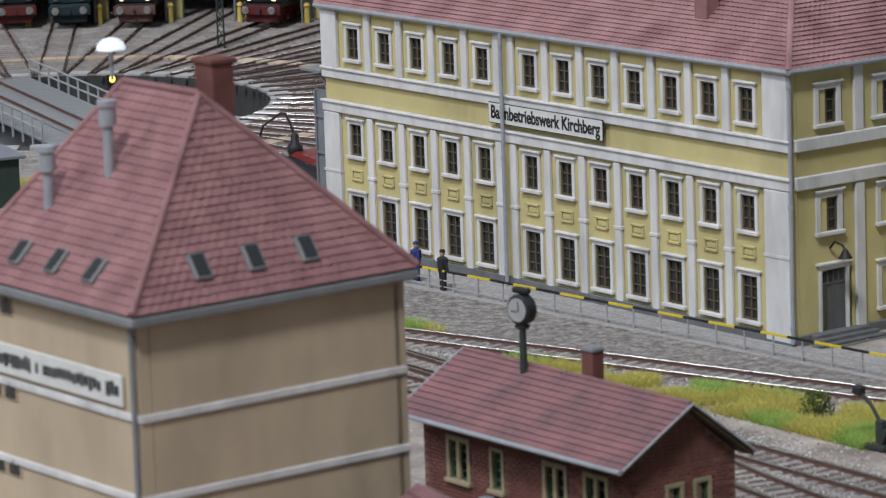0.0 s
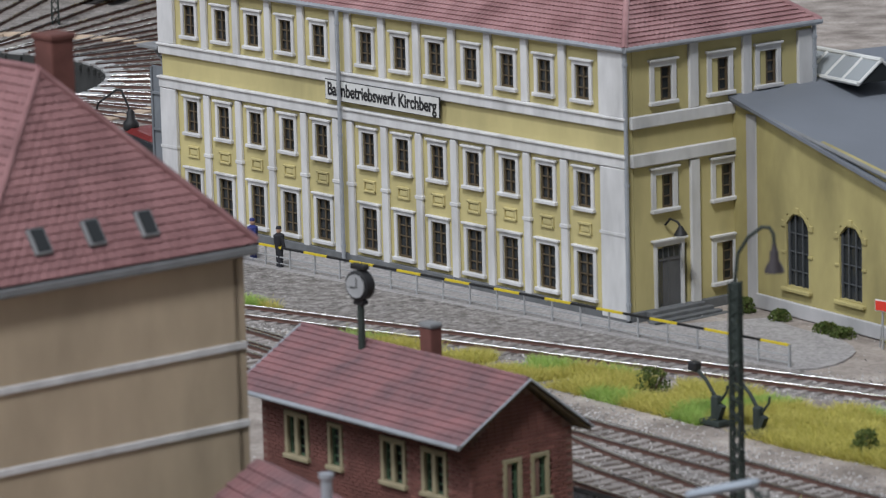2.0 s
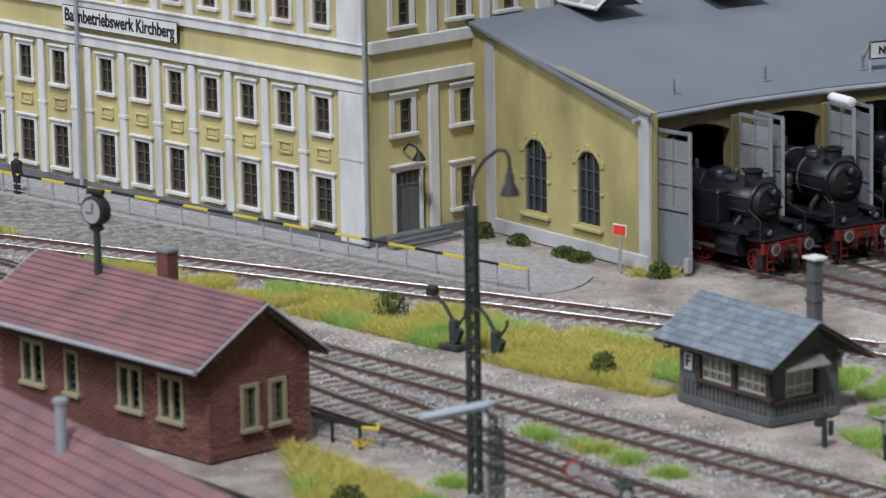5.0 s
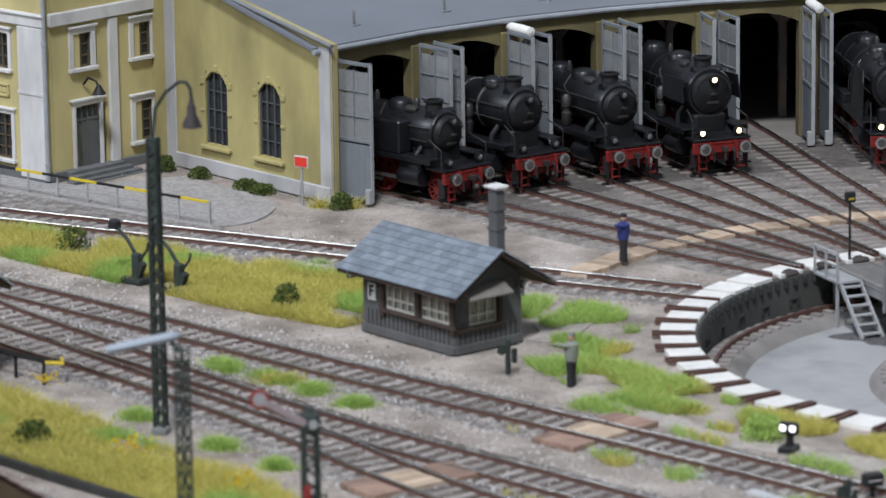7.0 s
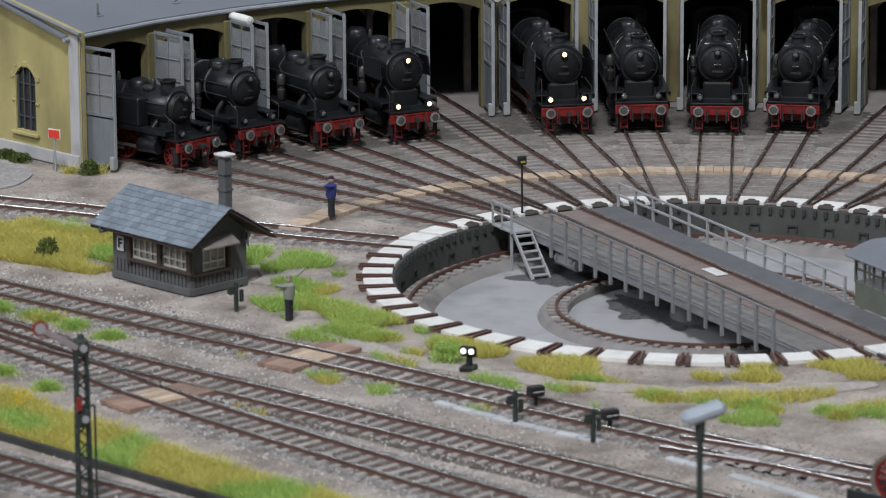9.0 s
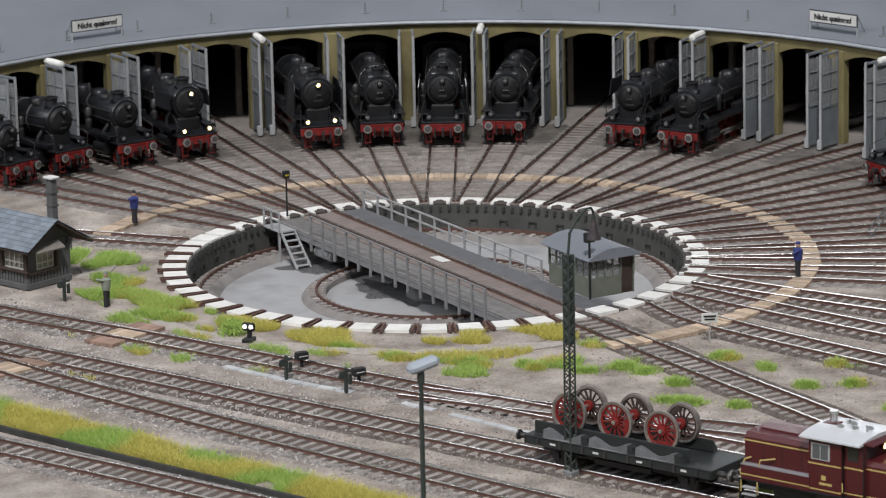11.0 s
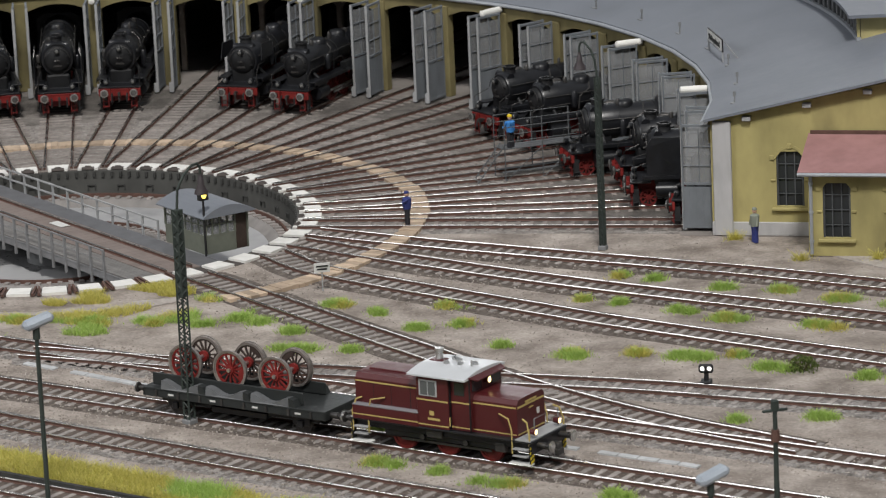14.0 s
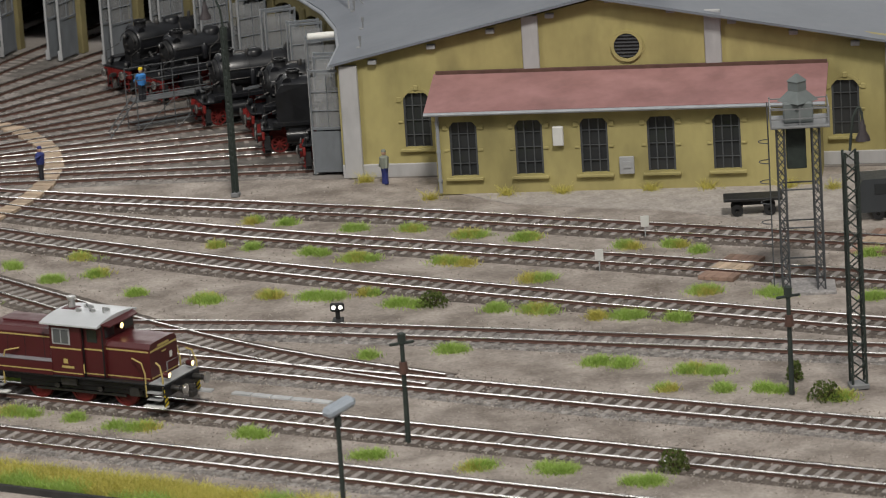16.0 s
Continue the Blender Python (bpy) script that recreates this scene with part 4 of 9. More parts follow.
for a, b in ((c[0], ra), (c[1], rb), (c[2], rb), (c[3], ra), (ra, rb)):
    a, b = Vector(a), Vector(b)
    d = b - a
    n = int(d.length / 0.4)
    for i in range(n):
        o = new("ridge_tile", RIDGETILE)
        o.parent = roofth
        o.matrix_basis = Matrix.Translation((a + d * (i + 0.5) / n) * K) @ d.to_track_quat("X", "Z").to_matrix().to_4x4()
gt = Mesh()
for a, b in zip(c, c[1:] + c[:1]):
    gt.cyl(Vector(a) - Vector((0, 0, 0.05)), Vector(b) - Vector((0, 0, 0.05)), 0.12, n=8)
part("gutter", gt, ZINC, roofth, "zinc gutter")
for x, y, z in ((7.0, -1.75, 12.3),):
    part("chimney", Mesh().box(x, y, z + 0.5, 0.8, 0.7, 2.6, b=0.03).box(x, y, z + 1.85, 0.95, 0.85, 0.2, b=0.03), TILE, roofth, "brick chimney")

# ---- east end of the shed ----
EX = (math.cos(radians(-18.9)), math.sin(radians(-18.9)))
L = 29.6
ew = thing("wall_east", 33.4 + EX[0] * L, -11.7 + EX[1] * L, 0, 161.1, "ochre gable wall with arched windows and a round vent", "wall", kind="structure")
s2x = lambda s: L - s
hs = [4.05, 26.1]
low = wall(L, 5.6, [(s2x(s) - 0.71, s2x(s) + 0.71, 1.55, 4.4) for s in hs], 0.4)
part("wall_body", low, SHEDYELLOW, ew)
top = Mesh().extrude([(0, 0, 5.601), (L, 0, 5.601), (L, 0, 5.98), (L - 14.0, 0, 9.1), (0, 0, 6.4)], (0, -0.4, 0))
part("gable", top, SHEDYELLOW, ew)
for s in hs:
    put_arched(ew, s2x(s), 1.5)
part("corner_pier", Mesh().box(L - 0.6, 0.06, 2.99, 0.95, 0.3, 5.98, b=0.04), GREYSTONE, ew, "pale stone corner pier")
for s, z in ((10.15, 8.3), (19.5, 8.3)):
    part("gable_pilaster", Mesh().box(s2x(s), 0.06, (5.2 + z) / 2, 0.85, 0.25, z - 5.2, b=0.04), GREYSTONE, ew)
part("plinth", Mesh().box(L / 2, 0.05, 0.35, L, 0.16, 0.7, b=0.03), GREYSTONE, ew)
for k in range(9):
    s = 1.9 + k * 3.1
    z = 5.75 + (9.05 - 5.75) * (s / 14.4 if s < 14.4 else (L - s) / (L - 14.4)) - 0.35
    part("purlin_end", Mesh().box(s2x(s), 0.12, z + 0.3, 0.45, 0.3, 0.24, b=0.03), PALESTEEL, ew)
vent = part("round_vent", Mesh().ring(0.66, 0.82, -0.06, 0.12, n=28), SHEDYELLOW, ew, "round louvred vent")
vent.matrix_basis = pose(s2x(15.08) * K, 0, 6.55 * K, -90, 0, 0)
part("vent_back", Mesh().ring(0.02, 0.7, -0.05, 0.03, n=28), BLACK, vent)
sl = Mesh()
for k in range(7):
    z = -0.54 + k * 0.18
    sl.box(0, z, 0.05, 2 * math.sqrt(max(0.05, 0.66**2 - z * z)), 0.07, 0.06)
part("louvre", sl, IRONBAR, vent)

AL, AH = 19.4, 4.3
annex = thing("lean_to_workshop", 37.3 + EX[0] * AL, -17.3 + EX[1] * AL, 0, 161.1, "long ochre lean-to with five arched windows and a red roof", "building")
aw = [1.43, 4.77, 8.08, 11.47, 14.78]
part("front_wall", wall(AL, AH, [(AL - s - 0.7, AL - s + 0.7, 0.95, 3.75) for s in aw], 0.3), SHEDYELLOW, annex)
for s in aw:
    put_arched(annex, AL - s, 0.9)
part("end_wall", Mesh().extrude([(AL, -0.3, 0), (AL, -3.9, 0), (AL, -3.9, 5.1), (AL, -0.3, AH)], (-0.3, 0, 0)), SHEDYELLOW, annex)
part("end_wall", Mesh().extrude([(0, -0.3, 0), (0, -3.9, 0), (0, -3.9, 5.1), (0, -0.3, AH)], (0.3, 0, 0)), SHEDYELLOW, annex)
PINKROOF = material("faded_red_sheet_roof", (0.30, 0.155, 0.15), 0.65, var=0.2, size=1.5, fine=3.0, bump=0.08, dirt=0.4, tint=(0.40, 0.22, 0.215))
rf = part("roof", Mesh().extrude([(-0.4, 0.5, AH - 0.02), (AL + 0.45, 0.5, AH - 0.02), (AL + 0.45, -3.95, 5.25), (-0.4, -3.95, 5.25)], (0, 0, 0.14)), PINKROOF, annex, "faded red felt roof")
part("ridge_board", Mesh().box(AL / 2, -3.9, 5.4, AL + 0.7, 0.15, 0.3, b=0.02), RUST, rf)
part("gutter", Mesh().cyl((-0.4, 0.56, AH), (AL + 0.45, 0.56, AH), 0.1, n=8), ZINC, rf)
downpipe(annex, AL - 0.15, 0.1, 0.1, AH)
part("sign_box", Mesh().box(AL - 6.28, 0.14, 2.92, 0.55, 0.25, 1.0, b=0.04), SIGNWHITE, annex, "white enamel box")
part("meter_box", Mesh().box(AL - 9.69, 0.12, 1.3, 0.75, 0.2, 0.9, b=0.03).box(AL - 9.69, 0.24, 1.35, 0.35, 0.06, 0.35), PALESTEEL, annex, "grey meter box")

# ---- red brick house by the line ----
BRICK = material("red_brick", (0.165, 0.07, 0.058), 0.85, var=0.3, size=0.7, fine=5.0, bump=0.2, dirt=0.3, rand=0.5)
MORTAR = material("grey_mortar", (0.19, 0.115, 0.095), 0.9, var=0.2, size=0.5)
OLIVE = material("olive_stone_surround", (0.27, 0.235, 0.15), 0.8, var=0.15, size=0.5)
GREENWOOD = material("dark_green_sash", (0.06, 0.10, 0.06), 0.6, var=0.2, size=0.4)
BROWNTILE = material("weathered_brown_red_roof", (0.17, 0.115, 0.125), 0.5, var=0.2, size=1.2, fine=4.0, bump=0.12, dirt=0.2, tint=(0.31, 0.15, 0.152))
BL, BW, BH, BR_ = 11.4, 4.4, 3.05, 5.0
bh = thing("brick_house", -38.6, -10.8, 0, HR, "small red brick house with paired windows and a worn red roof", "house")
fw = [(9.36, 1.15), (7.22, 0.62), (4.03, 1.15), (1.86, 1.15)]
sidew = [(1.73, 0.62), (2.93, 0.62)]
fh = [(x - w / 2, x + w / 2, 1.15, 2.65) for x, w in fw]
sh = [(x - w / 2, x + w / 2, 0.85, 2.4) for x, w in sidew]
part("front_wall", wall(BL, 3.55, fh, 0.3), MORTAR, bh)
g_ = part("gable_wall", wall(BW - 0.32, BH, [(BW - 0.3 - b, BW - 0.3 - a, c0, d0) for a, b, c0, d0 in sh], 0.3), MORTAR, bh)
g_.matrix_basis = pose(0, -(BW - 0.01) * K, 0, 0, 0, 90)
part("gable_top", Mesh().extrude([(0, -0.01, BH + 0.001), (0, -BW, BH + 0.001), (0, -BW / 2, BR_ - 0.12), (0, -0.01, 3.6)], (0.3, 0, 0)), MORTAR, bh)
part("back_wall", Mesh().box(BL / 2, -BW + 0.15, BH / 2, BL - 0.7, 0.28, BH), BRICK, bh)
part("end_wall", Mesh().extrude([(BL, -0.31, 0), (BL, -BW, 0), (BL, -BW, BH), (BL, -BW / 2, BR_ - 0.12), (BL, -0.31, 3.6)], (-0.3, 0, 0)), BRICK, bh)
part("floor_slab", Mesh().box(BL / 2, -BW / 2, 0.05, BL - 0.7, BW - 0.7, 0.1), DARKIN, bh)
ONE, HALF = (Mesh().box(0, 0.012, 0, w, 0.05, 0.105, b=0.012) for w in (0.335, 0.16))
ONE, HALF = ONE.data("brick", BRICK), HALF.data("brick", BRICK)


def brick_face(parent, length, height, gaps, put, limit=None):
    """Courses of bricks on a face, leaving gaps; put(mesh, along, up) makes each piece."""
    n = int(height / 0.135)
    for r in range(n):
        z = 0.07 + r * 0.135
        x = 0.0
        first = True
        lo, hi = (limit(z) if limit else (0.0, length))
        x = lo
        while x < hi - 0.05:
            w = 0.16 if (first and r % 2) else 0.335
            first = False
            mid = x + w / 2
            if mid + w / 2 > hi:
                break
            if not any(a - 0.1 < mid < b + 0.1 and c1 - 0.06 < z < d1 + 0.06 for a, b, c1, d1 in gaps):
                put(ONE if w > 0.2 else HALF, mid, z)
            x += w + 0.025


for nm, length, gaps, place in (("front", BL, fh, lambda a: (a, 0.0, 0.0)), ("side", BW, [(a, b, c0, d0) for a, b, c0, d0 in sh], lambda a: (0.0, -a, 90.0))):
    joined = Mesh()
    seen = []
    def lay(me, a, z, joined=joined, seen=seen, place=place):
        near = a < 3.2 if place(1.0)[2] == 0 else True
        if near and len(seen) < 290 and z < 2.95:
            x, y, rz = place(a)
            seen.append(obj("brick", me, bh, x, y, z, rz))
        else:
            x, y, rz = place(a)
            w = 0.335 if me is ONE else 0.16
            if rz:
                joined.box(-0.012, y, z, 0.05, w, 0.105)
            else:
                joined.box(x, 0.012, z, w, 0.05, 0.105)
    lim = None if nm == "front" else (lambda z: (0.0, BW) if z < BH else ((z - BH) * 1.22, BW - (z - BH) * 1.22))
    brick_face(bh, length, 3.5 if nm == "front" else BR_ - 0.25, gaps, lay, lim)
    tagged(part("brickwork", joined, BRICK, bh), kind="stuff")
W2 = square_window(1.0, 1.35, 0.16, OLIVE, GREENWOOD, 2, 4, hood=False)
W2[0] = Mesh().box(-0.58, 0.03, 0.68, 0.17, 0.14, 1.4, b=0.02).box(0.58, 0.03, 0.68, 0.17, 0.14, 1.4, b=0.02).box(0, 0.03, 0.68, 0.2, 0.14, 1.4, b=0.02).box(-0.3, 0.03, 1.45, 0.72, 0.16, 0.2, b=0.03).box(0.3, 0.03, 1.45, 0.72, 0.16, 0.2, b=0.03).data("window", OLIVE)
W1 = square_window(0.5, 1.35, 0.15, OLIVE, GREENWOOD, 1, 4, hood=False)
for x, w in fw:
    put_window(bh, W2 if w > 1 else W1, x, 1.2)
for x, w in sidew:
    put_window(bh, W1, 0, 0.92, -x, 90)
EF, EB = (0.85, 3.3), (-BW - 0.5, 3.0)
rf = part("roof", Mesh().extrude([(-0.45, EF[0] - 0.05, EF[1]), (-0.45, -BW / 2, BR_), (-0.45, EB[0] + 0.05, EB[1]), (-0.45, EB[0] + 0.05, EB[1] - 0.1), (-0.45, -BW / 2, BR_ - 0.1), (-0.45, EF[0] - 0.05, EF[1] - 0.1)], (BL + 0.9, 0, 0)), FRAMEWOOD, bh, "dark boarded roof underside")
for n_, (y_, z_) in enumerate((EF, EB)):
    part("tile_slope", tiles((-0.5, y_, z_ + 0.03), (BL + 0.5, y_, z_ + 0.03), (BL + 0.5, -BW / 2, BR_ + 0.07), (-0.5, -BW / 2, BR_ + 0.07), row=0.3, col=0.4, lift=0.055, wave=0.012), BROWNTILE, rf, "lapped worn red roofing")
    for x in (-0.52, BL + 0.52):
        part("verge_board", Mesh().cyl((x, y_, z_ + 0.05), (x, -BW / 2, BR_ + 0.1), 0.045, n=6), ZINC, rf, "pale grey verge trim")
part("gutter", Mesh().cyl((-0.5, EF[0] + 0.08, EF[1]), (BL + 0.5, EF[0] + 0.08, EF[1]), 0.09, n=8), ZINC, rf)
RIDGECAP = Mesh().cyl((-0.15, 0, 0), (0.15, 0, 0), 0.08, 0.095, n=8).data("ridge_tile", BROWNTILE)
for k in range(36):
    obj("ridge_tile", RIDGECAP, rf, -0.25 + k * 0.34, -BW / 2, BR_ + 0.1)
ch = part("chimney", Mesh().box(5.6, -BW / 2 - 0.75, BR_ + 0.2, 0.6, 0.5, 1.3, b=0.02), BRICK, bh, "red brick chimney with a sheet cap")
part("chimney_cap", Mesh().box(5.6, -BW / 2 - 0.75, BR_ + 0.9, 0.7, 0.58, 0.18, b=0.05), STEEL, ch)

# ---- tall house in the foreground ----
TAN = material("tan_render", (0.44, 0.355, 0.25), 0.85, var=0.16, size=2.2, fine=2.0, bump=0.08, dirt=0.35, streak=2.5)
BHX, BHY, BE, BRZ = -48.3, -30.06, 11.9, 17.5
TW, TL = 9.5, 9.1
th_ = thing("tall_house", BHX, BHY, 0, HR, "tall tan rendered house with a steep red hip roof", "house")
part("front_wall", Mesh().box(TL / 2, -0.2, BE / 2, TL, 0.4, BE), TAN, th_)
part("side_wall", Mesh().box(0.2, -TW / 2 - 0.1, BE / 2, 0.4, TW - 0.65, BE), TAN, th_)
part("back_wall", Mesh().box(TL / 2, -TW + 0.2, BE / 2, TL, 0.4, BE), TAN, th_)
part("end_wall", Mesh().box(TL - 0.2, -TW / 2, BE / 2, 0.4, TW - 0.82, BE), TAN, th_)
for z in (9.0, 6.6, 4.2):
    part("string_course", Mesh().box(TL / 2, 0.03, z, TL, 0.1, 0.22, b=0.02).box(-0.03, -TW / 2, z, 0.1, TW, 0.22, b=0.02), STONE, th_, "pale string course")
sg = part("sign_board", Mesh().box(4.85, 0.08, 9.73, 8.2, 0.1, 0.93, b=0.02), SIGNWHITE, th_, "long white sign with dark writing")
x = 0.9
while x < 8.0:
    w = rng.uniform(0.1, 0.2)
    part("writing_bar", Mesh().box(x + w / 2, 0.14, 9.72 + rng.choice((0, 0, 0.05)), w, 0.02, rng.choice((0.3, 0.3, 0.42))), BLACK, sg)
    x += w + (0.06 if rng.random() < 0.9 else 0.3)
for z in (11.1, 8.5, 6.15):
    for x in (7.1, 7.95):
        wd = part("window", Mesh().box(x, 0.02, z + 0.25, 0.72, 0.05, 0.6, b=0.015), TAN, th_)
        part("pane", Mesh().box(x, 0.05, z + 0.25, 0.6, 0.03, 0.48), GLASSDARK, wd)
        part("glazing_bar", Mesh().box(x, 0.075, z + 0.25, 0.05, 0.02, 0.48), FRAMEWOOD, wd)
downpipe(th_, 0.1, 0.14, 0.1, BE, STEEL)
rf = part("roof", Mesh().box(TL / 2, -TW / 2 + 0.07, BE + 0.02, TL + 0.9, TW + 0.74, 0.3, b=0.06), STEEL, th_, "grey boxed eaves with gutter")
c = [(-0.4, 0.4, BE + 0.22), (TL + 0.4, 0.4, BE + 0.22), (TL + 0.4, -TW - 0.25, BE + 0.22), (-0.4, -TW - 0.25, BE + 0.22)]
ra, rb = (3.4, -TW / 2, BRZ), (7.54, -TW / 2, BRZ)
for q in ((c[0], c[1], rb, ra), (c[1], c[2], rb, rb), (c[2], c[3], ra, rb), (c[3], c[0], ra, ra)):
    part("tile_slope", tiles(*q, row=0.34, col=0.34, lift=0.045), TILE, rf, "rows of red clay tiles")
for a, b in ((c[0], ra), (c[3], ra), (ra, rb), (c[1], rb), (c[2], rb)):
    part("hip_capping", Mesh().cyl(Vector(a) + Vector((0, 0, 0.08)), Vector(b) + Vector((0, 0, 0.05)), 0.11, n=8), TILE, rf)
for along in (2.38, 4.27, 6.16):
    sk = part("skylight", Mesh().box(0, 0, 0, 0.85, 0.6, 0.16, ry=-54, b=0.03), STEEL, rf, "small dark skylight")
    sk.matrix_basis = pose(0.2 * K, -along * K, 13.12 * K)
    part("skylight_pane", Mesh().box(-0.07, 0, 0.07, 0.7, 0.42, 0.05, ry=-54), GLASSDARK, sk)
for along in (2.57, 4.65, 6.69):
    sk = part("skylight", Mesh().box(0, 0, 0, 0.6, 0.85, 0.16, b=0.03), STEEL, rf, "small dark skylight")
    sk.matrix_basis = pose(along * K, -0.3 * K, 12.98 * K, -45, 0, 0)
    part("skylight_pane", Mesh().box(0, 0, 0.09, 0.42, 0.75, 0.03), GLASSDARK, sk)
ch = part("chimney", Mesh().box(3.6, -TW / 2 - 0.7, BRZ - 0.3, 0.95, 0.8, 2.5, b=0.03).box(3.6, -TW / 2 - 0.7, BRZ + 0.98, 1.08, 0.94, 0.16, b=0.03), BRICK, rf, "brick chimney")
for x, y, z, h in ((5.1, -2.58, 15.0, 1.7), (6.96, -1.56, 13.95, 1.3)):
    part("vent_pipe", Mesh().cyl((x, y, z), (x, y, z + h), 0.16, n=12).cyl((x, y, z + h), (x, y, z + h + 0.5), 0.26, n=12).cyl((x, y, z + h + 0.6), (x, y, z + h + 0.75), 0.3, n=12), ZINC, rf, "zinc vent pipe", smooth=True)

DOMEWHITE = glow("lit_white_dome", (0.9, 0.95, 1.0), 0.45)
dl = part("dome_lamp", Mesh().cyl((8.15, -TW / 2, BRZ), (8.15, -TW / 2, BRZ + 1.0), 0.06, n=8), ZINC, rf, "white dome lamp on a thin pole")
part("dome", Mesh().lathe([(0.46, 0), (0.42, 0.15), (0.25, 0.3), (0.02, 0.36)], 16, (8.15, -TW / 2, BRZ + 0.95)), DOMEWHITE, dl, smooth=True)

# ---- low house at the front edge ----
lo = thing("low_house", -30.4, -38.6, 0, 131.0, "low house with a faded red roof and a zinc flue", "house")
LL, LWD = 16.5, 7.5
part("wall", Mesh().box(LL / 2, 0, 1.9, LL - 0.8, LWD - 0.8, 3.8), TAN, lo)
lr = part("roof", Mesh().extrude([(0, LWD / 2, 3.8), (0, 0, 6.3), (0, -LWD / 2, 3.8)], (LL, 0, 0)), FRAMEWOOD, lo)
for s in (1, -1):
    part("tile_slope", tiles((-0.1, s * LWD / 2, 3.86), (LL + 0.1, s * LWD / 2, 3.86), (LL + 0.1, 0, 6.4), (-0.1, 0, 6.4), row=0.4, col=0.34), BROWNTILE, lr, "rows of faded red tiles")
part("flue", Mesh().cyl((10.2, 0.8, 5.6), (10.2, 0.8, 7.3), 0.16, n=12).cyl((10.2, 0.8, 7.3), (10.2, 0.8, 7.42), 0.22, n=12), ZINC, lr, "zinc flue pipe", smooth=True)

# ---- signal hut ----
SLATE = material("blue_grey_slate", (0.185, 0.215, 0.25), 0.45, var=0.18, size=0.6, fine=5.0, bump=0.12, rand=0.35)
GREYWOOD = material("dark_grey_boards", (0.10, 0.10, 0.102), 0.8, var=0.22, size=0.6, fine=6.0, bump=0.15, streak=3.0)
PALEGLASS = glass("pale_reflecting_pane", (0.30, 0.29, 0.25), 0.3)
CREAM = material("cream_sash", (0.55, 0.53, 0.47), 0.6, var=0.1, size=0.3)
DARKWOOD = material("dark_brown_posts", (0.05, 0.035, 0.028), 0.7, var=0.3, size=0.4)
hut = thing("signal_hut", -20.92, -3.87, 0, 136.2, "dark grey signal hut with cream windows and a slate roof", "hut")
SX, SY, SZ, SR = 4.85, 3.0, 2.35, 3.45
fh = [(0.22, 1.7, 1.0, 2.0), (2.08, 3.65, 1.0, 2.0)]
shh = [(SY - 0.3 - 1.85, SY - 0.3 - 0.35, 0.9, 1.85)]
part("front_wall", wall(SX, SZ, fh, 0.2), GREYWOOD, hut)
sw = part("side_wall", wall(SY - 0.22, SZ, shh, 0.2), GREYWOOD, hut)
sw.matrix_basis = pose(0, -(SY - 0.01) * K, 0, 0, 0, 90)
part("back_wall", Mesh().box(SX / 2, -SY + 0.1, SZ / 2, SX - 0.45, 0.18, SZ), GREYWOOD, hut)
part("end_wall", Mesh().box(SX - 0.1, -SY / 2 - 0.1, SZ / 2, 0.2, SY - 0.25, SZ), GREYWOOD, hut)
part("gable", Mesh().extrude([(0.03, 0.0, SZ + 0.001), (0.03, -SY, SZ + 0.001), (0.03, -SY / 2, SR - 0.05)], (0.2, 0, 0)), GREYWOOD, hut)
part("gable", Mesh().extrude([(SX - 0.03, 0.0, SZ + 0.001), (SX - 0.03, -SY, SZ + 0.001), (SX - 0.03, -SY / 2, SR - 0.05)], (-0.2, 0, 0)), GREYWOOD, hut)
part("base_course", Mesh().box(SX / 2, 0.04, 0.15, SX + 0.06, 0.12, 0.3, b=0.02).box(-0.03, -SY / 2, 0.15, 0.12, SY, 0.3, b=0.02), GREYWOOD, hut)
part("sill_board", Mesh().box(SX / 2 - 0.6, 0.06, 0.92, 3.9, 0.16, 0.12, b=0.02).box(-0.06, -1.1, 0.82, 0.16, 2.1, 0.12, b=0.02), DARKWOOD, hut)
for x, y in ((0.06, 0.02), (1.88, 0.02), (3.78, 0.02), (0.0, -2.0)):
    part("corner_post", Mesh().box(x, y, 1.5, 0.24, 0.16, 1.6, b=0.02), DARKWOOD, hut)


def hut_window(w, h, cols):
    b = Mesh()
    b.box(0, -0.06, 0.04, w, 0.06, 0.08).box(0, -0.06, h - 0.04, w, 0.06, 0.08).box(0, -0.055, h * 0.36, w, 0.05, 0.07)
    for i in range(cols + 1):
        b.box(-w / 2 + w * i / cols, -0.06, h / 2, 0.055, 0.05, h)
    return b.data("window", CREAM), Mesh().box(0, -0.12, h / 2, w, 0.02, h).data("pane", PALEGLASS)


HW1, HW2 = hut_window(1.48, 1.0, 4), hut_window(1.5, 0.95, 4)
for x, y, z, rz, mm in ((0.96, 0, 1.0, 0, HW1), (2.86, 0, 1.0, 0, HW1), (0, -1.1, 0.9, 90, HW2)):
    wd = obj("window", mm[0], hut, x, y, z, rz)
    obj("pane", mm[1], wd)
part("awning", Mesh().extrude([(-0.1, -0.2, 2.25), (-0.1, -2.1, 2.25), (-0.65, -2.1, 1.95), (-0.65, -0.2, 1.95)], (0, 0, 0.06)), material("weathered_pale_boards", (0.22, 0.20, 0.18), 0.85, var=0.25, size=0.5), hut, "weathered plank awning")
part("bracket", Mesh().tube([(0.05, -2.75, 1.9), (-0.4, -2.75, 2.3), (-0.4, -2.75, 1.7), (0.05, -2.75, 2.3)], 0.04, 6).tube([(SX + 0.1, 0.1, 1.95), (SX + 0.1, 0.6, 1.95), (SX + 0.1, 0.6, 2.2)], 0.05, 6), GREYWOOD, hut)
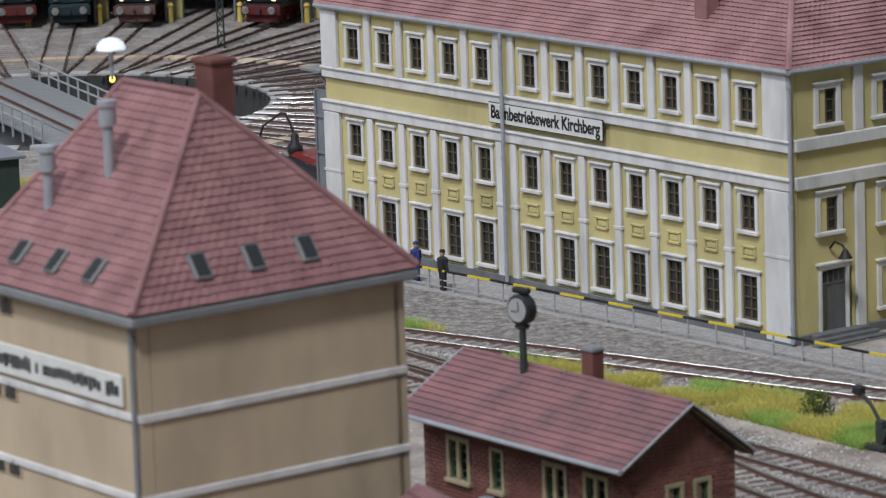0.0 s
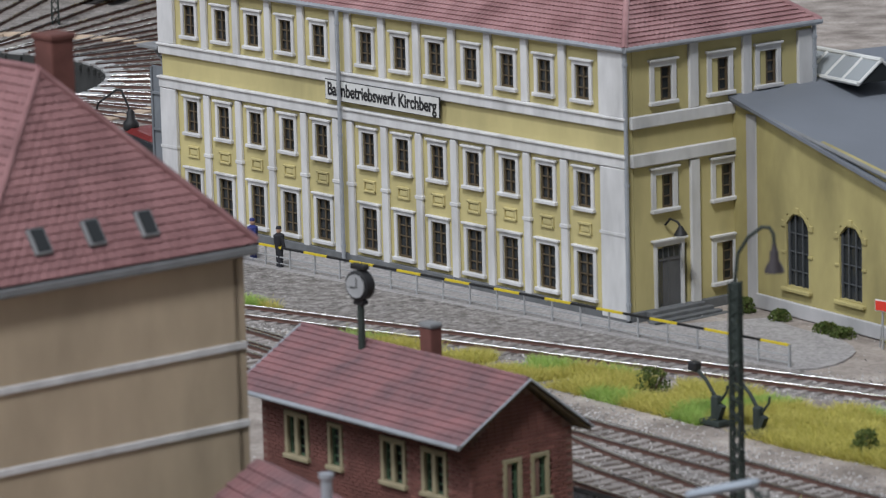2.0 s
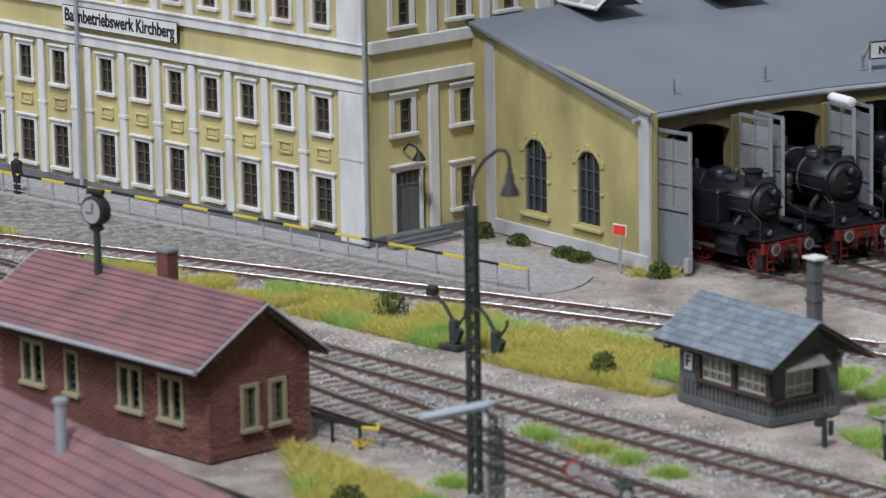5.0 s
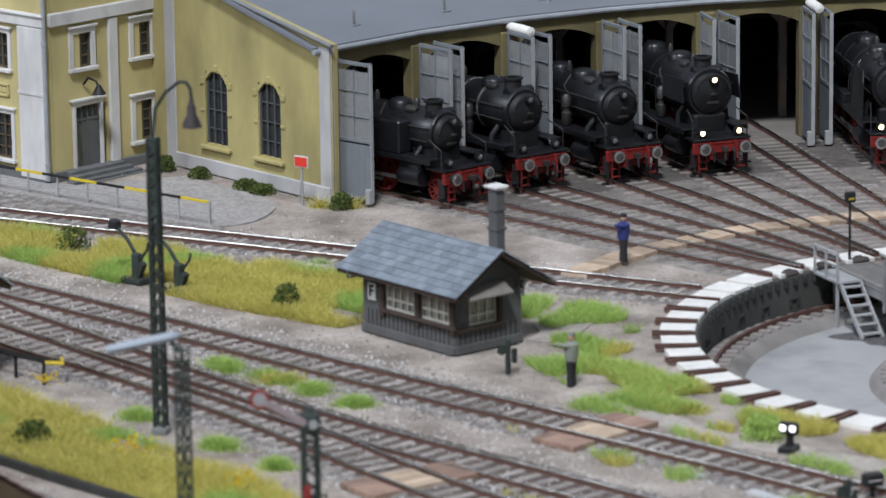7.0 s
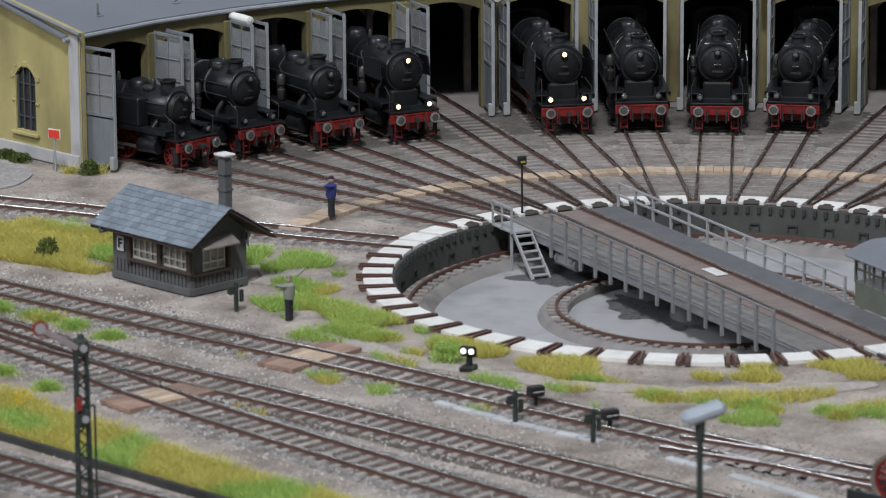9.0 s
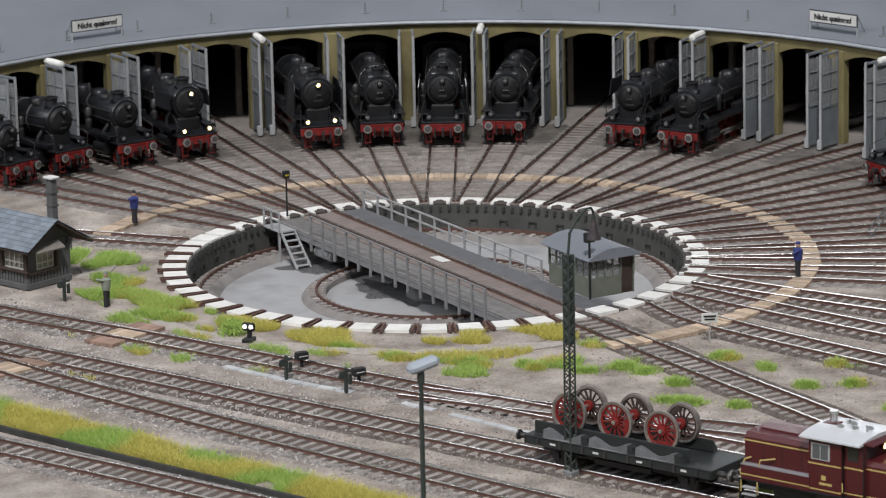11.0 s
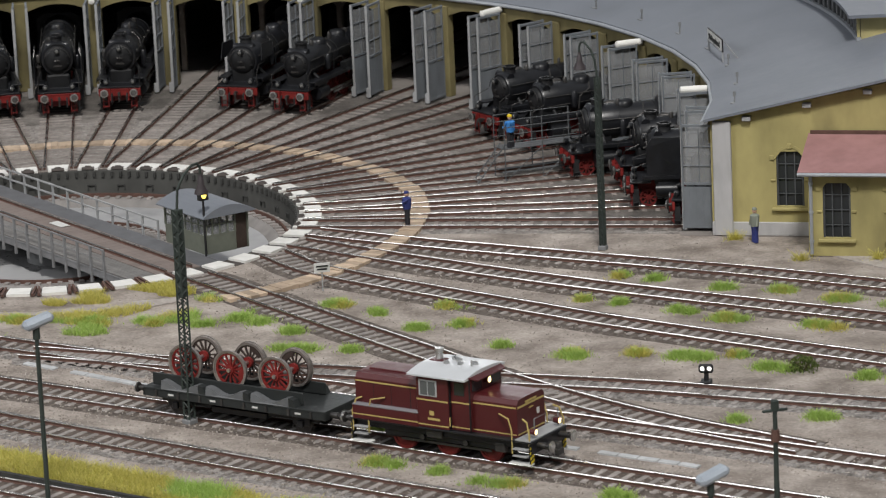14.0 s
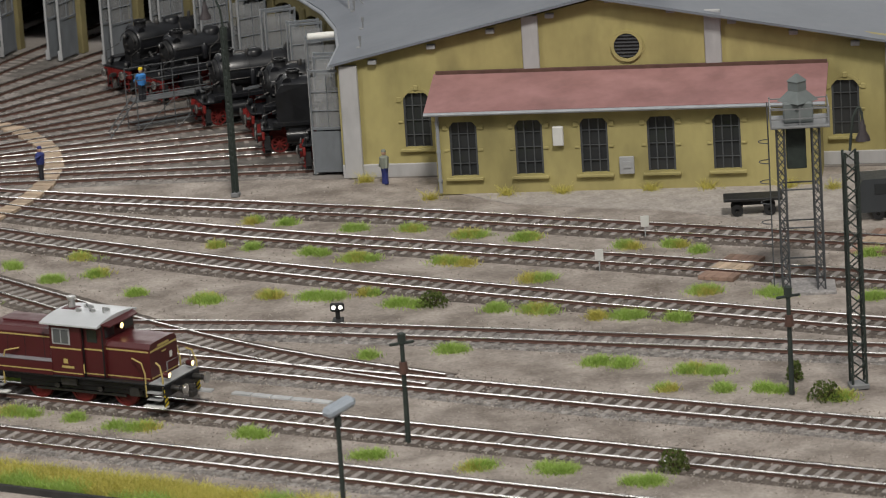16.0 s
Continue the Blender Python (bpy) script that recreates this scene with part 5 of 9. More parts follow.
hr = part("roof", Mesh().extrude([(-0.75, 0.55, SZ - 0.22), (-0.75, -SY / 2, SR), (-0.75, -SY - 0.95, SZ - 0.38), (-0.75, -SY - 0.95, SZ - 0.46), (-0.75, -SY / 2, SR - 0.1), (-0.75, 0.55, SZ - 0.3)], (SX + 1.5, 0, 0)), DARKWOOD, hut)
for sgn_, y_e, z_e in ((1, 0.6, SZ - 0.2), (-1, -SY - 1.0, SZ - 0.36)):
    run = Vector((0, -SY / 2 - y_e, SR + 0.04 - z_e))
    n = 8 if sgn_ > 0 else 10
    for r in range(n):
        for k in range(15):
            w = (SX + 1.55) / 14.5
            x0 = -0.8 + (k - 0.5 * (r % 2)) * w
            x1 = min(x0 + w - 0.02, SX + 0.78)
            x0 = max(x0, -0.8)
            if x1 - x0 < 0.08:
                continue
            a, b = Vector((0, y_e, z_e)) + run * (r / n), Vector((0, y_e, z_e)) + run * ((r + 1.15) / n)
            up = Vector((0, 0, 0.05))
            part("slate", Mesh().extrude([(x0, a.y, a.z + 0.05), (x1, a.y, a.z + 0.05), (x1, b.y, b.z + 0.012), (x0, b.y, b.z + 0.012)], (0, 0, 0.03)), SLATE, hr)
ch = part("chimney", Mesh().box(0.55, -SY / 2 - 0.9, SR + 0.6, 0.44, 0.4, 2.4, b=0.03).box(0.55, -SY / 2 - 0.9, SR + 1.2, 0.52, 0.48, 0.12).box(0.55, -SY / 2 - 0.9, SR + 0.5, 0.5, 0.46, 0.1), GREYWOOD, hut, "grey chimney with a pale slab")
part("chimney_cap", Mesh().box(0.55, -SY / 2 - 0.9, SR + 1.95, 0.68, 0.6, 0.1, b=0.03), STONE, ch)
pl = part("plate", Mesh().box(4.3, 0.06, 1.5, 0.42, 0.05, 0.62, b=0.01), SIGNWHITE, hut, "white letter plate")
lettering("F", 0.55, BLACK, pl, 4.3, 0.095, 1.5)
BATTEN = Mesh().box(0, 0.012, 0, 0.035, 0.03, 0.56).data("cover_strip", PITWALL)
for k in range(20):
    obj("cover_strip", BATTEN, hut, 0.3 + k * 0.225, 0.0, 0.58)
for k in range(12):
    obj("cover_strip", BATTEN, hut, 0.0, -0.25 - k * 0.225, 0.5, 90)
tri = thing("speed_board", -18.95, -1.45, 0, 150, "black triangular board with a white edge on a thin post", "sign")
part("post", Mesh().cyl((0, 0, 0), (0, 0, 1.7), 0.035, n=6), STEEL, tri)
tb = part("board", Mesh().extrude([(-0.42, 0, 2.15), (0.42, 0, 2.15), (0, 0, 1.4)], (0, 0.05, 0)), SIGNWHITE, tri, "white edged triangle")
part("board_face", Mesh().extrude([(-0.31, 0.05, 2.09), (0.31, 0.05, 2.09), (0, 0.05, 1.53)], (0, 0.02, 0)), BLACK, tb)
lettering("2", 0.34, SIGNWHITE, tb, 0, 0.085, 1.92)
# ---- shed doors ----
MURKY = glass("dusty_door_glass", (0.36, 0.37, 0.38), 0.4)
MURKY.node_tree.nodes["Principled BSDF"].inputs["Alpha"].default_value = 0.42
DW, DH = 1.85, 5.6
leaf_frame = Mesh()
for z, h in ((0.1, 0.14), (2.35, 0.12), (5.4, 0.12), (3.3, 0.03), (4.3, 0.03)):
    leaf_frame.box(-DW / 2, 0, z + 0.1, DW, 0.12, h)
for x in (-0.06, -DW + 0.06):
    leaf_frame.box(x, 0, DH / 2, 0.09, 0.124, DH, b=0.01)
leaf_frame.box(-DW / 2, 0, 3.85, 0.03, 0.08, 2.8)
leaf_frame.box(-DW / 2, 0, 1.2, DW - 0.1, 0.07, 2.2)
for k in range(1, 5):
    leaf_frame.box(-DW * k / 5, 0, 1.2, 0.03, 0.085, 2.1)
DLEAF = leaf_frame.data("leaf", DOORGREY)
DPANE = Mesh().box(-DW / 2, 0, 3.85, DW - 0.2, 0.02, 2.7).data("pane", MURKY)
DEDGE = Mesh().box(-DW + 0.005, 0, DH / 2, 0.035, 0.16, DH - 0.1, b=0.008).data("edge_strip", PALESTEEL)
DFOOT = Mesh().box(-DW + 0.1, 0.1, 0.3, 0.24, 0.26, 0.6, b=0.03).data("door_stop", PALESTEEL)


def shed_door(x, y, rz):
    d = tagged(obj("shed_door", DLEAF, None, x, y, 0.08, rz), "open grey shed door with a dusty glazed upper half", "door", "shed gate doors")
    obj("pane", DPANE, d)
    obj("edge_strip", DEDGE, d)
    obj("door_stop", DFOOT, d)


for k, a in enumerate(PILLARS):
    x, y = polar(RW - 0.4 + (0.0, 0.3, 0.6, 0.9, 1.0)[max(0, k - 18)], a)
    tx, ty = -math.sin(radians(a)), math.cos(radians(a))
    if k < len(PILLARS) - 1:
        near = 0.38 if k else -0.42
        shed_door(x - tx * near, y - ty * near, a + rng.uniform(-3, 5))
    if k > 0:
        off_ = 0.38 if k < 22 else 0.02
        shed_door(x + tx * off_, y + ty * off_, a + rng.uniform(-5, 3))

# ---- shed roof fittings ----
slope_z = lambda r: ZE + 0.22 + (TOP - ZE) * (r - RE) / (RIDGE - RE)
POST = Mesh().box(0, 0, 0.25, 0.07, 0.07, 0.5).box(0, 0, 0.5, 0.15, 0.08, 0.28, b=0.03).box(0, 0, 0.02, 0.4, 0.4, 0.04)
POST = POST.data("roof_vent", STEEL)
for a in STALLS:
    x, y = polar(36.4, a)
    tagged(obj("roof_vent", POST, None, x, y, slope_z(36.4) - 0.02, a), "small pale vent post on the shed roof", "vent", "roof vents")


def roof_sign(a, r=36.0):
    x, y = polar(r, a)
    t = thing("roof_sign", x, y, slope_z(r), a + 90, "white no-smoke sign board on posts on the roof", "sign", "roof signs")
    f = part("sign_board", Mesh().box(0, 0, 0.95, 3.4, 0.08, 0.75, b=0.02), BLACK, t)
    part("sign_face", Mesh().box(0, 0.05, 0.95, 3.25, 0.03, 0.62), SIGNWHITE, f, "white sign face")
    lettering("Nicht qualmen!", 0.44, BLACK, f, 0, 0.075, 0.93, 2.6)
    part("stay", Mesh().tube([(-1.65, 0, 0), (-1.65, 0, 1.3)], 0.05, 6).tube([(1.65, 0, 0), (1.65, 0, 1.3)], 0.05, 6).tube([(1.65, 0, 1.3), (1.65, -0.9, 0.1)], 0.04, 6).tube([(-1.65, 0, 1.3), (-1.65, -0.9, 0.1)], 0.04, 6), PALESTEEL, t)


for a, r in ((122.0, 35.9), (48.3, 35.7), (2.9, 36.2)):
    roof_sign(a, r)

PAPER = material("white_cylinder_lamp", (0.75, 0.74, 0.70), 0.5, var=0.05, size=0.5)
for a in (128.5, 106.3, 84.1, 61.9, 39.7, 17.5, -4.7):
    x, y = polar(34.3, a)
    t = thing("gate_lamp", x, y, 5.7, a, "white tubular lamp over a gate", "lamp", "gate lamps")
    part("tube", Mesh().lathe([(0.02, -0.85), (0.2, -0.78), (0.22, 0), (0.2, 0.78), (0.02, 0.85)], 12, axis="x"), PAPER, t, smooth=True)
    part("bracket", Mesh().box(0.9, 0, 0.05, 0.6, 0.08, 0.08), STEEL, t)

SKYGLASS = glass("rooflight_glass", (0.30, 0.32, 0.33), 0.2)


def skylight(x, y, z, rz, n=5):
    t = thing("roof_light", x, y, z, rz, "white framed ridge rooflight with glazed slopes", "rooflight", "shed rooflights")
    w, ln, h = 1.15, n * 1.2, 0.92
    for s in (1, -1):
        f = Mesh()
        for k in range(n + 1):
            xx = -ln / 2 + k * ln / n
            f.cyl((xx, s * w, 0.05), (xx, 0, h), 0.07, n=6)
        f.cyl((-ln / 2, s * w, 0.05), (ln / 2, s * w, 0.05), 0.1, n=6)
        part("frame", f, SIGNWHITE, t, "white glazing bars")
        part("pane", Mesh().extrude([(-ln / 2, s * w, 0.03), (ln / 2, s * w, 0.03), (ln / 2, 0, h - 0.03), (-ln / 2, 0, h - 0.03)], (0, 0, 0.03)), SKYGLASS, t)
    part("ridge_bar", Mesh().cyl((-ln / 2 - 0.05, 0, h), (ln / 2 + 0.05, 0, h), 0.11, n=8), SIGNWHITE, t)
    part("end_pane", Mesh().extrude([(-ln / 2, w, 0.03), (-ln / 2, -w, 0.03), (-ln / 2, 0, h)], (0.05, 0, 0)), GLASSDARK, t)
    part("end_pane", Mesh().extrude([(ln / 2, w, 0.03), (ln / 2, -w, 0.03), (ln / 2, 0, h)], (-0.05, 0, 0)), GLASSDARK, t)


for a, r in ((135.2, 46.6), (127.2, 46.4), (-14.0, 49.8)):
    skylight(*polar(r, a), slope_z(r) - 0.05, a)

# Raised clerestory along the shed roof.
cl = thing("clerestory", 0, 0, 0, 0, "raised roof lantern with a dark glazed side and ochre end wall", "roof", kind="structure")
CR = 42.95
zc0, zc1 = slope_z(CR) - 0.05, slope_z(CR) + 1.3
part("side_glazing", Mesh().ring(CR + 0.15, CR + 0.2, zc0, zc1, -5.0, 118, n=50), GLASSDARK, cl, "dark glazed side")
for k in range(110):
    a = -4.6 + k * 1.11
    part("mullion", Mesh().box(*polar(CR + 0.1, a), (zc0 + zc1) / 2, 0.1, 0.09, zc1 - zc0, a), STEEL, cl)
part("side_sill", Mesh().ring(CR - 0.05, CR + 0.18, zc0, zc0 + 0.22, -5.2, 118.2, n=50), ZINC, cl)
part("lantern_roof", Mesh().ring(CR - 0.5, CR + 7.0, zc1, zc1 + 0.18, -5.8, 118.6, n=50), ROOFGREY, cl)
ex, ey = polar(1, -5.0)
part("end_wall", Mesh().extrude([(CR * ex, CR * ey, zc0), ((CR + 6.5) * ex, (CR + 6.5) * ey, zc0 + 0.2), ((CR + 6.5) * ex, (CR + 6.5) * ey, zc1), (CR * ex, CR * ey, zc1)], (-ey * 0.25, ex * 0.25, 0)), YELLOW, cl, "ochre end wall")

# ---- steam engines in the shed ----
ENGBLACK = material("sooty_engine_black", (0.006, 0.0063, 0.0072), 0.36, spec=0.45, var=0.35, size=0.7, fine=5.0, bump=0.08, dirt=0.3, tint=(0.015, 0.016, 0.02))
SMOKEBOX = material("dull_smokebox_grey", (0.008, 0.008, 0.009), 0.5, tint=(0.017, 0.0175, 0.019), var=0.3, size=0.6, bump=0.05)
ENGRED = material("signal_red_frame", (0.19, 0.018, 0.016), 0.5, var=0.25, size=0.6, dirt=0.3)
WEAR = material("oily_dark_steel", (0.07, 0.067, 0.065), 0.45, metal=0.6, var=0.3, size=0.4)
BRIGHT = material("bright_steel", (0.55, 0.55, 0.54), 0.3, metal=0.9, var=0.1, size=0.3)
LAMPON = glow("lit_headlamp", (1.0, 0.74, 0.33), 3.2)
LAMPOFF = glass("unlit_headlamp", (0.12, 0.12, 0.115), 0.12)


def wheel_mesh(r, spokes, wide=0.14):
    """Two meshes: the tyre with its flange, and a star of spokes."""
    tyre = Mesh()
    n = 28
    prof = [(r * 0.86, -wide / 2), (r * 1.05, -wide / 2), (r * 1.05, -wide / 2 + 0.04), (r, -wide / 2 + 0.05), (r, wide / 2), (r * 0.86, wide / 2)]
    for i in range(n):
        c, q = math.cos(2 * math.pi * i / n), math.sin(2 * math.pi * i / n)
        tyre.v += [(u * c, u * q, h) for u, h in prof]
    for i in range(n):
        for j in range(6):
            k = (j + 1) % 6
            e = (i + 1) % n
            tyre.f.append((i * 6 + j, e * 6 + j, e * 6 + k, i * 6 + k))
    star = []
    for k in range(spokes):
        a = 360 * k / spokes
        d = math.degrees(0.0375 / (r * 0.24))
        e = math.degrees(0.0375 / (r * 0.88))
        star += [polar(r * 0.24, a - d), polar(r * 0.88, a - e), polar(r * 0.88, a + e), polar(r * 0.24, a + d)]
    return tyre, Mesh().prism(star, -0.045, 0.06)


def stand(ob, x, y, z, parent=None):
    """Stand a wheel that was made flat upright, its axle along y."""
    ob.matrix_basis = pose(x * K, y * K, z * K, 90, 0, 0)
    return ob


WHEELRED = material("oily_red_wheel", (0.14, 0.017, 0.015), 0.5, var=0.35, size=0.4, dirt=0.5)
BUFFACE = material("greasy_buffer_face", (0.16, 0.155, 0.15), 0.35, metal=0.7, var=0.4, size=0.3)
DRIVER, PONY = (tuple(m.data(nm, WHEELRED) for m, nm in zip(wheel_mesh(r, k), ("wheel", "spokes"))) for r, k in ((0.72, 12), (0.44, 9)))


def spoked(pair, parent, x, y, z):
    w = stand(obj("wheel", pair[0], parent), x, y, z)
    obj("spokes", pair[1], w)


def buffers(parent, x, mat_head, y=0.88, z=1.05, sign=1):
    for s in (-1, 1):
        b = part("buffer", Mesh().lathe([(0.14, -0.1), (0.14, 0.35), (0.09, 0.36), (0.09, 0.5), (0.22, 0.52), (0.24, 0.56), (0.2, 0.6)], 14, (0, 0, 0), "x"), WEAR, parent, smooth=True)
        b.matrix_basis = pose((x - 0.5 * sign) * K, s * y * K, z * K, 0, 0, 0 if sign > 0 else 180)
        part("buffer_head", Mesh().lathe([(0.24, 0.0), (0.25, 0.03), (0.12, 0.06)], 14, (0.58, 0, 0), "x"), BRIGHT, b, smooth=True)
        part("buffer_face", Mesh().lathe([(0.17, 0.055), (0.16, 0.072), (0.05, 0.08)], 14, (0.58, 0, 0), "x"), mat_head, b, smooth=True)


def steam_engine(a, r_front, lit=False, deflectors=0, dome=(4.3, 6.8), bands=False, tank=False, tall=2.95, boiler=0.92, length=11.0, plough=False, label=""):
    x, y = polar(r_front, a)
    t = thing("steam_engine", x, y, 0.2, a + 180, label or "black steam engine with red frame standing in a shed gate", "steam engine", "engines in the shed")
    zc = tall
    prof = [(0.04, -length), (boiler * 0.98, -length + 0.02), (boiler, -3.1), (boiler + 0.05, -3.08), (boiler + 0.05, -1.5), (boiler * 0.98, -1.4)]
    for d in (1.9, 5.2, 6.9, 8.6):
        if d < length - 1:
            part("boiler_strap", Mesh().lathe([(boiler + 0.012, -d - 0.035), (boiler + 0.022, -d - 0.03), (boiler + 0.022, -d + 0.03), (boiler + 0.012, -d + 0.035)], 28, (0, 0, zc + (0.05 if d < 3 else 0)), "x"), SMOKEBOX, t)
    part("turbo_generator", Mesh().lathe([(0.02, -0.3), (0.17, -0.26), (0.2, 0.1), (0.12, 0.3)], 12, (-2.9, -0.42, zc + boiler * 0.95), "x"), WEAR, t, smooth=True)
    part("feedwater_heater", Mesh().cyl((-1.75, -0.62, zc + boiler * 0.82), (-1.75, 0.62, zc + boiler * 0.82), 0.24, n=14), ENGBLACK, t, smooth=True)
    for s in (-1, 1):
        part("tool_box", Mesh().box(-5.6, s * 1.22, 1.95, 1.3, 0.36, 0.4, b=0.03), SMOKEBOX, t)
        part("air_tank", Mesh().cyl((-7.2, s * 1.15, 1.5), (-9.0, s * 1.15, 1.5), 0.22, n=12), ENGBLACK, t, smooth=True)
    part("boiler", Mesh().lathe(prof + [(0.05, -1.38)], 28, (0, 0, zc), "x"), ENGBLACK, t, smooth=True)
    sd = part("smokebox_door", Mesh().lathe([(boiler * 0.86, -1.4), (boiler * 0.84, -1.3), (boiler * 0.6, -1.16), (0.1, -1.08), (0.02, -1.06)], 24, (0, 0, zc), "x"), SMOKEBOX, t, "dished smokebox door", smooth=True)
    part("door_wheel", Mesh().cyl((-1.08, 0, zc), (-0.96, 0, zc), 0.06, n=8).cyl((-0.99, -0.16, zc), (-0.99, 0.16, zc), 0.025, n=6), WEAR, sd)
    part("door_strap", Mesh().box(-1.2, 0.25, zc + 0.22, 0.06, 0.9, 0.07).box(-1.2, 0.25, zc - 0.22, 0.06, 0.9, 0.07), ENGBLACK, sd)
    part("chimney", Mesh().lathe([(0.44, boiler - 0.12), (0.35, boiler + 0.02), (0.34, boiler + 0.28), (0.4, boiler + 0.32), (0.39, boiler + 0.4), (0.27, boiler + 0.4), (0.26, boiler + 0.2)], 16, (-2.1, 0, zc)), SMOKEBOX, t, smooth=True)
    for d in dome:
        part("dome", Mesh().lathe([(0.52, boiler - 0.15), (0.48, boiler + 0.1), (0.4, boiler + 0.2), (0.22, boiler + 0.26), (0.03, boiler + 0.28)], 16, (-d, 0, zc)), ENGBLACK, t, "rounded boiler dome", smooth=True)
    if bands:
        for d in (3.3, 4.6, 6.0):
            part("boiler_band", Mesh().lathe([(boiler + 0.01, -d - 0.05), (boiler + 0.03, -d - 0.04), (boiler + 0.03, -d + 0.04), (boiler + 0.01, -d + 0.05)], 28, (0, 0, zc), "x"), BRIGHT, t, "polished boiler band")
    hr = Mesh()
    for s in (-1, 1):
        hr.cyl((-length + 0.6, s * (boiler + 0.08), zc + 0.3), (-1.5, s * (boiler + 0.08), zc + 0.3), 0.028, n=6)
        for d in range(5):
            hr.cyl((-2 - d * 1.9, s * boiler * 0.95, zc + 0.28), (-2 - d * 1.9, s * (boiler + 0.08), zc + 0.3), 0.025, n=5)
    part("handrail", hr, WEAR, t)
    part("pump", Mesh().lathe([(0.16, 1.8), (0.2, 1.85), (0.2, 2.3), (0.13, 2.35), (0.13, 2.5), (0.19, 2.55), (0.19, 2.95), (0.1, 3.05)], 12, (-3.5, -1.2, 0)), WEAR, t, "grey compound air pump", smooth=True)
    part("pump", Mesh().lathe([(0.14, 2.1), (0.17, 2.15), (0.17, 2.9), (0.08, 3.0)], 12, (-3.2, 1.15, 0)), ENGBLACK, t, smooth=True)
    for s in (-1, 1):
        part("steam_pipe", Mesh().tube([(-2.1, s * boiler * 0.75, zc - 0.5), (-2.15, s * 1.02, zc - 0.9), (-2.15, s * 1.08, 1.6)], 0.13, 10), SMOKEBOX, t, smooth=True)
        part("feed_pipe", Mesh().tube([(-3.6, s * (boiler + 0.05), 1.9), (-3.7, s * (boiler + 0.06), zc + 0.1), (-4.4, s * boiler * 0.9, zc + 0.45), (-4.6, s * 0.3, zc + boiler)], 0.045, 6), WEAR, t)
        part("lubricator_pipe", Mesh().tube([(-1.6, s * (boiler + 0.04), zc - 0.25), (-5.5, s * (boiler + 0.05), zc - 0.2), (-5.8, s * (boiler + 0.05), 1.8)], 0.03, 5), WEAR, t)
        part("front_handrail", Mesh().tube([(-0.45, s * 1.2, 1.35), (-0.45, s * 1.2, 2.15), (-1.3, s * 1.05, 2.45)], 0.022, 6), WEAR, t)
    part("arched_handrail", Mesh().tube([(-1.12, boiler * 0.8 * math.sin(0.35 * i), zc + boiler * 0.8 * math.cos(0.35 * i)) for i in range(-4, 5)], 0.022, 5), WEAR, t)
    for d, r_, h_ in ((3.2, 0.13, 0.3), (5.5, 0.1, 0.35), (7.6, 0.16, 0.2)):
        part("valve", Mesh().lathe([(r_, boiler - 0.05), (r_, boiler + h_ * 0.7), (r_ * 0.5, boiler + h_)], 10, (-d, 0.12, zc)), WEAR, t, smooth=True)
    part("sandbox_pipe", Mesh().tube([(-dome[0] - 0.2, boiler * 0.5, zc + boiler * 0.85), (-dome[0] - 0.2, boiler + 0.04, zc + 0.1), (-dome[0] - 0.1, boiler + 0.05, 1.8)], 0.035, 6).tube([(-dome[0] - 0.2, -boiler * 0.5, zc + boiler * 0.85), (-dome[0] - 0.2, -boiler - 0.04, zc + 0.1), (-dome[0] - 0.1, -boiler - 0.05, 1.8)], 0.035, 6), ENGBLACK, t)
    for s in (-1, 1):
        part("running_board", Mesh().box(-length / 2 - 0.4, s * 1.12, 1.72, length - 0.9, 0.62, 0.08, b=0.02).box(-length / 2 - 0.4, s * 1.42, 1.62, length - 0.9, 0.05, 0.16), ENGBLACK, t)
    part("front_platform", Mesh().box(-0.75, 0, 1.35, 1.1, 2.5, 0.1, b=0.02).extrude([(-1.25, -1.2, 1.4), (-1.25, 1.2, 1.4), (-1.75, 1.2, 1.75), (-1.75, -1.2, 1.75)], (-0.06, 0, 0)), ENGBLACK, t)
    part("frame", Mesh().box(-length / 2, -0.55, 0.95, length, 0.06, 0.7).box(-length / 2, 0.55, 0.95, length, 0.06, 0.7), ENGRED, t, "red plate frame")
    part("saddle", Mesh().box(-2.0, 0, 1.75, 1.4, 1.4, 0.9, b=0.1), SMOKEBOX, t)
    part("bogie_frame", Mesh().box(-1.3, 0.42, 0.62, 1.5, 0.08, 0.42, b=0.02).box(-1.3, -0.42, 0.62, 1.5, 0.08, 0.42, b=0.02).box(-0.62, 0, 0.62, 0.1, 0.9, 0.3, b=0.02), WHEELRED, t, "oily red bogie frame")
    for s in (-1, 1):
        part("front_step", Mesh().box(-0.28, s * 1.0, 0.45, 0.05, 0.05, 0.75).box(-0.28, s * 0.68, 0.45, 0.05, 0.05, 0.75).box(-0.26, s * 0.84, 0.2, 0.16, 0.36, 0.04).box(-0.26, s * 0.84, 0.5, 0.12, 0.36, 0.04), WHEELRED, t, "red front step")
    bb = part("buffer_beam", Mesh().box(-0.3, 0, 1.04, 0.16, 2.5, 0.44, b=0.02).box(-0.22, 0, 1.22, 0.06, 2.3, 0.05), ENGRED, t, "bright red buffer beam")
    part("coupling", Mesh().tube([(-0.2, 0, 1.0), (0.12, 0, 0.95), (0.1, 0, 0.55)], 0.05, 6).box(0.05, 0, 1.0, 0.3, 0.14, 0.2), WEAR, bb)
    part("hose", Mesh().tube([(-0.2, 0.45, 1.0), (0.0, 0.45, 0.85), (0.02, 0.45, 0.5)], 0.05, 6).tube([(-0.2, -0.45, 1.0), (0.0, -0.45, 0.85), (0.02, -0.45, 0.5)], 0.05, 6), BLACK, bb)
    buffers(t, 0.0, BUFFACE)
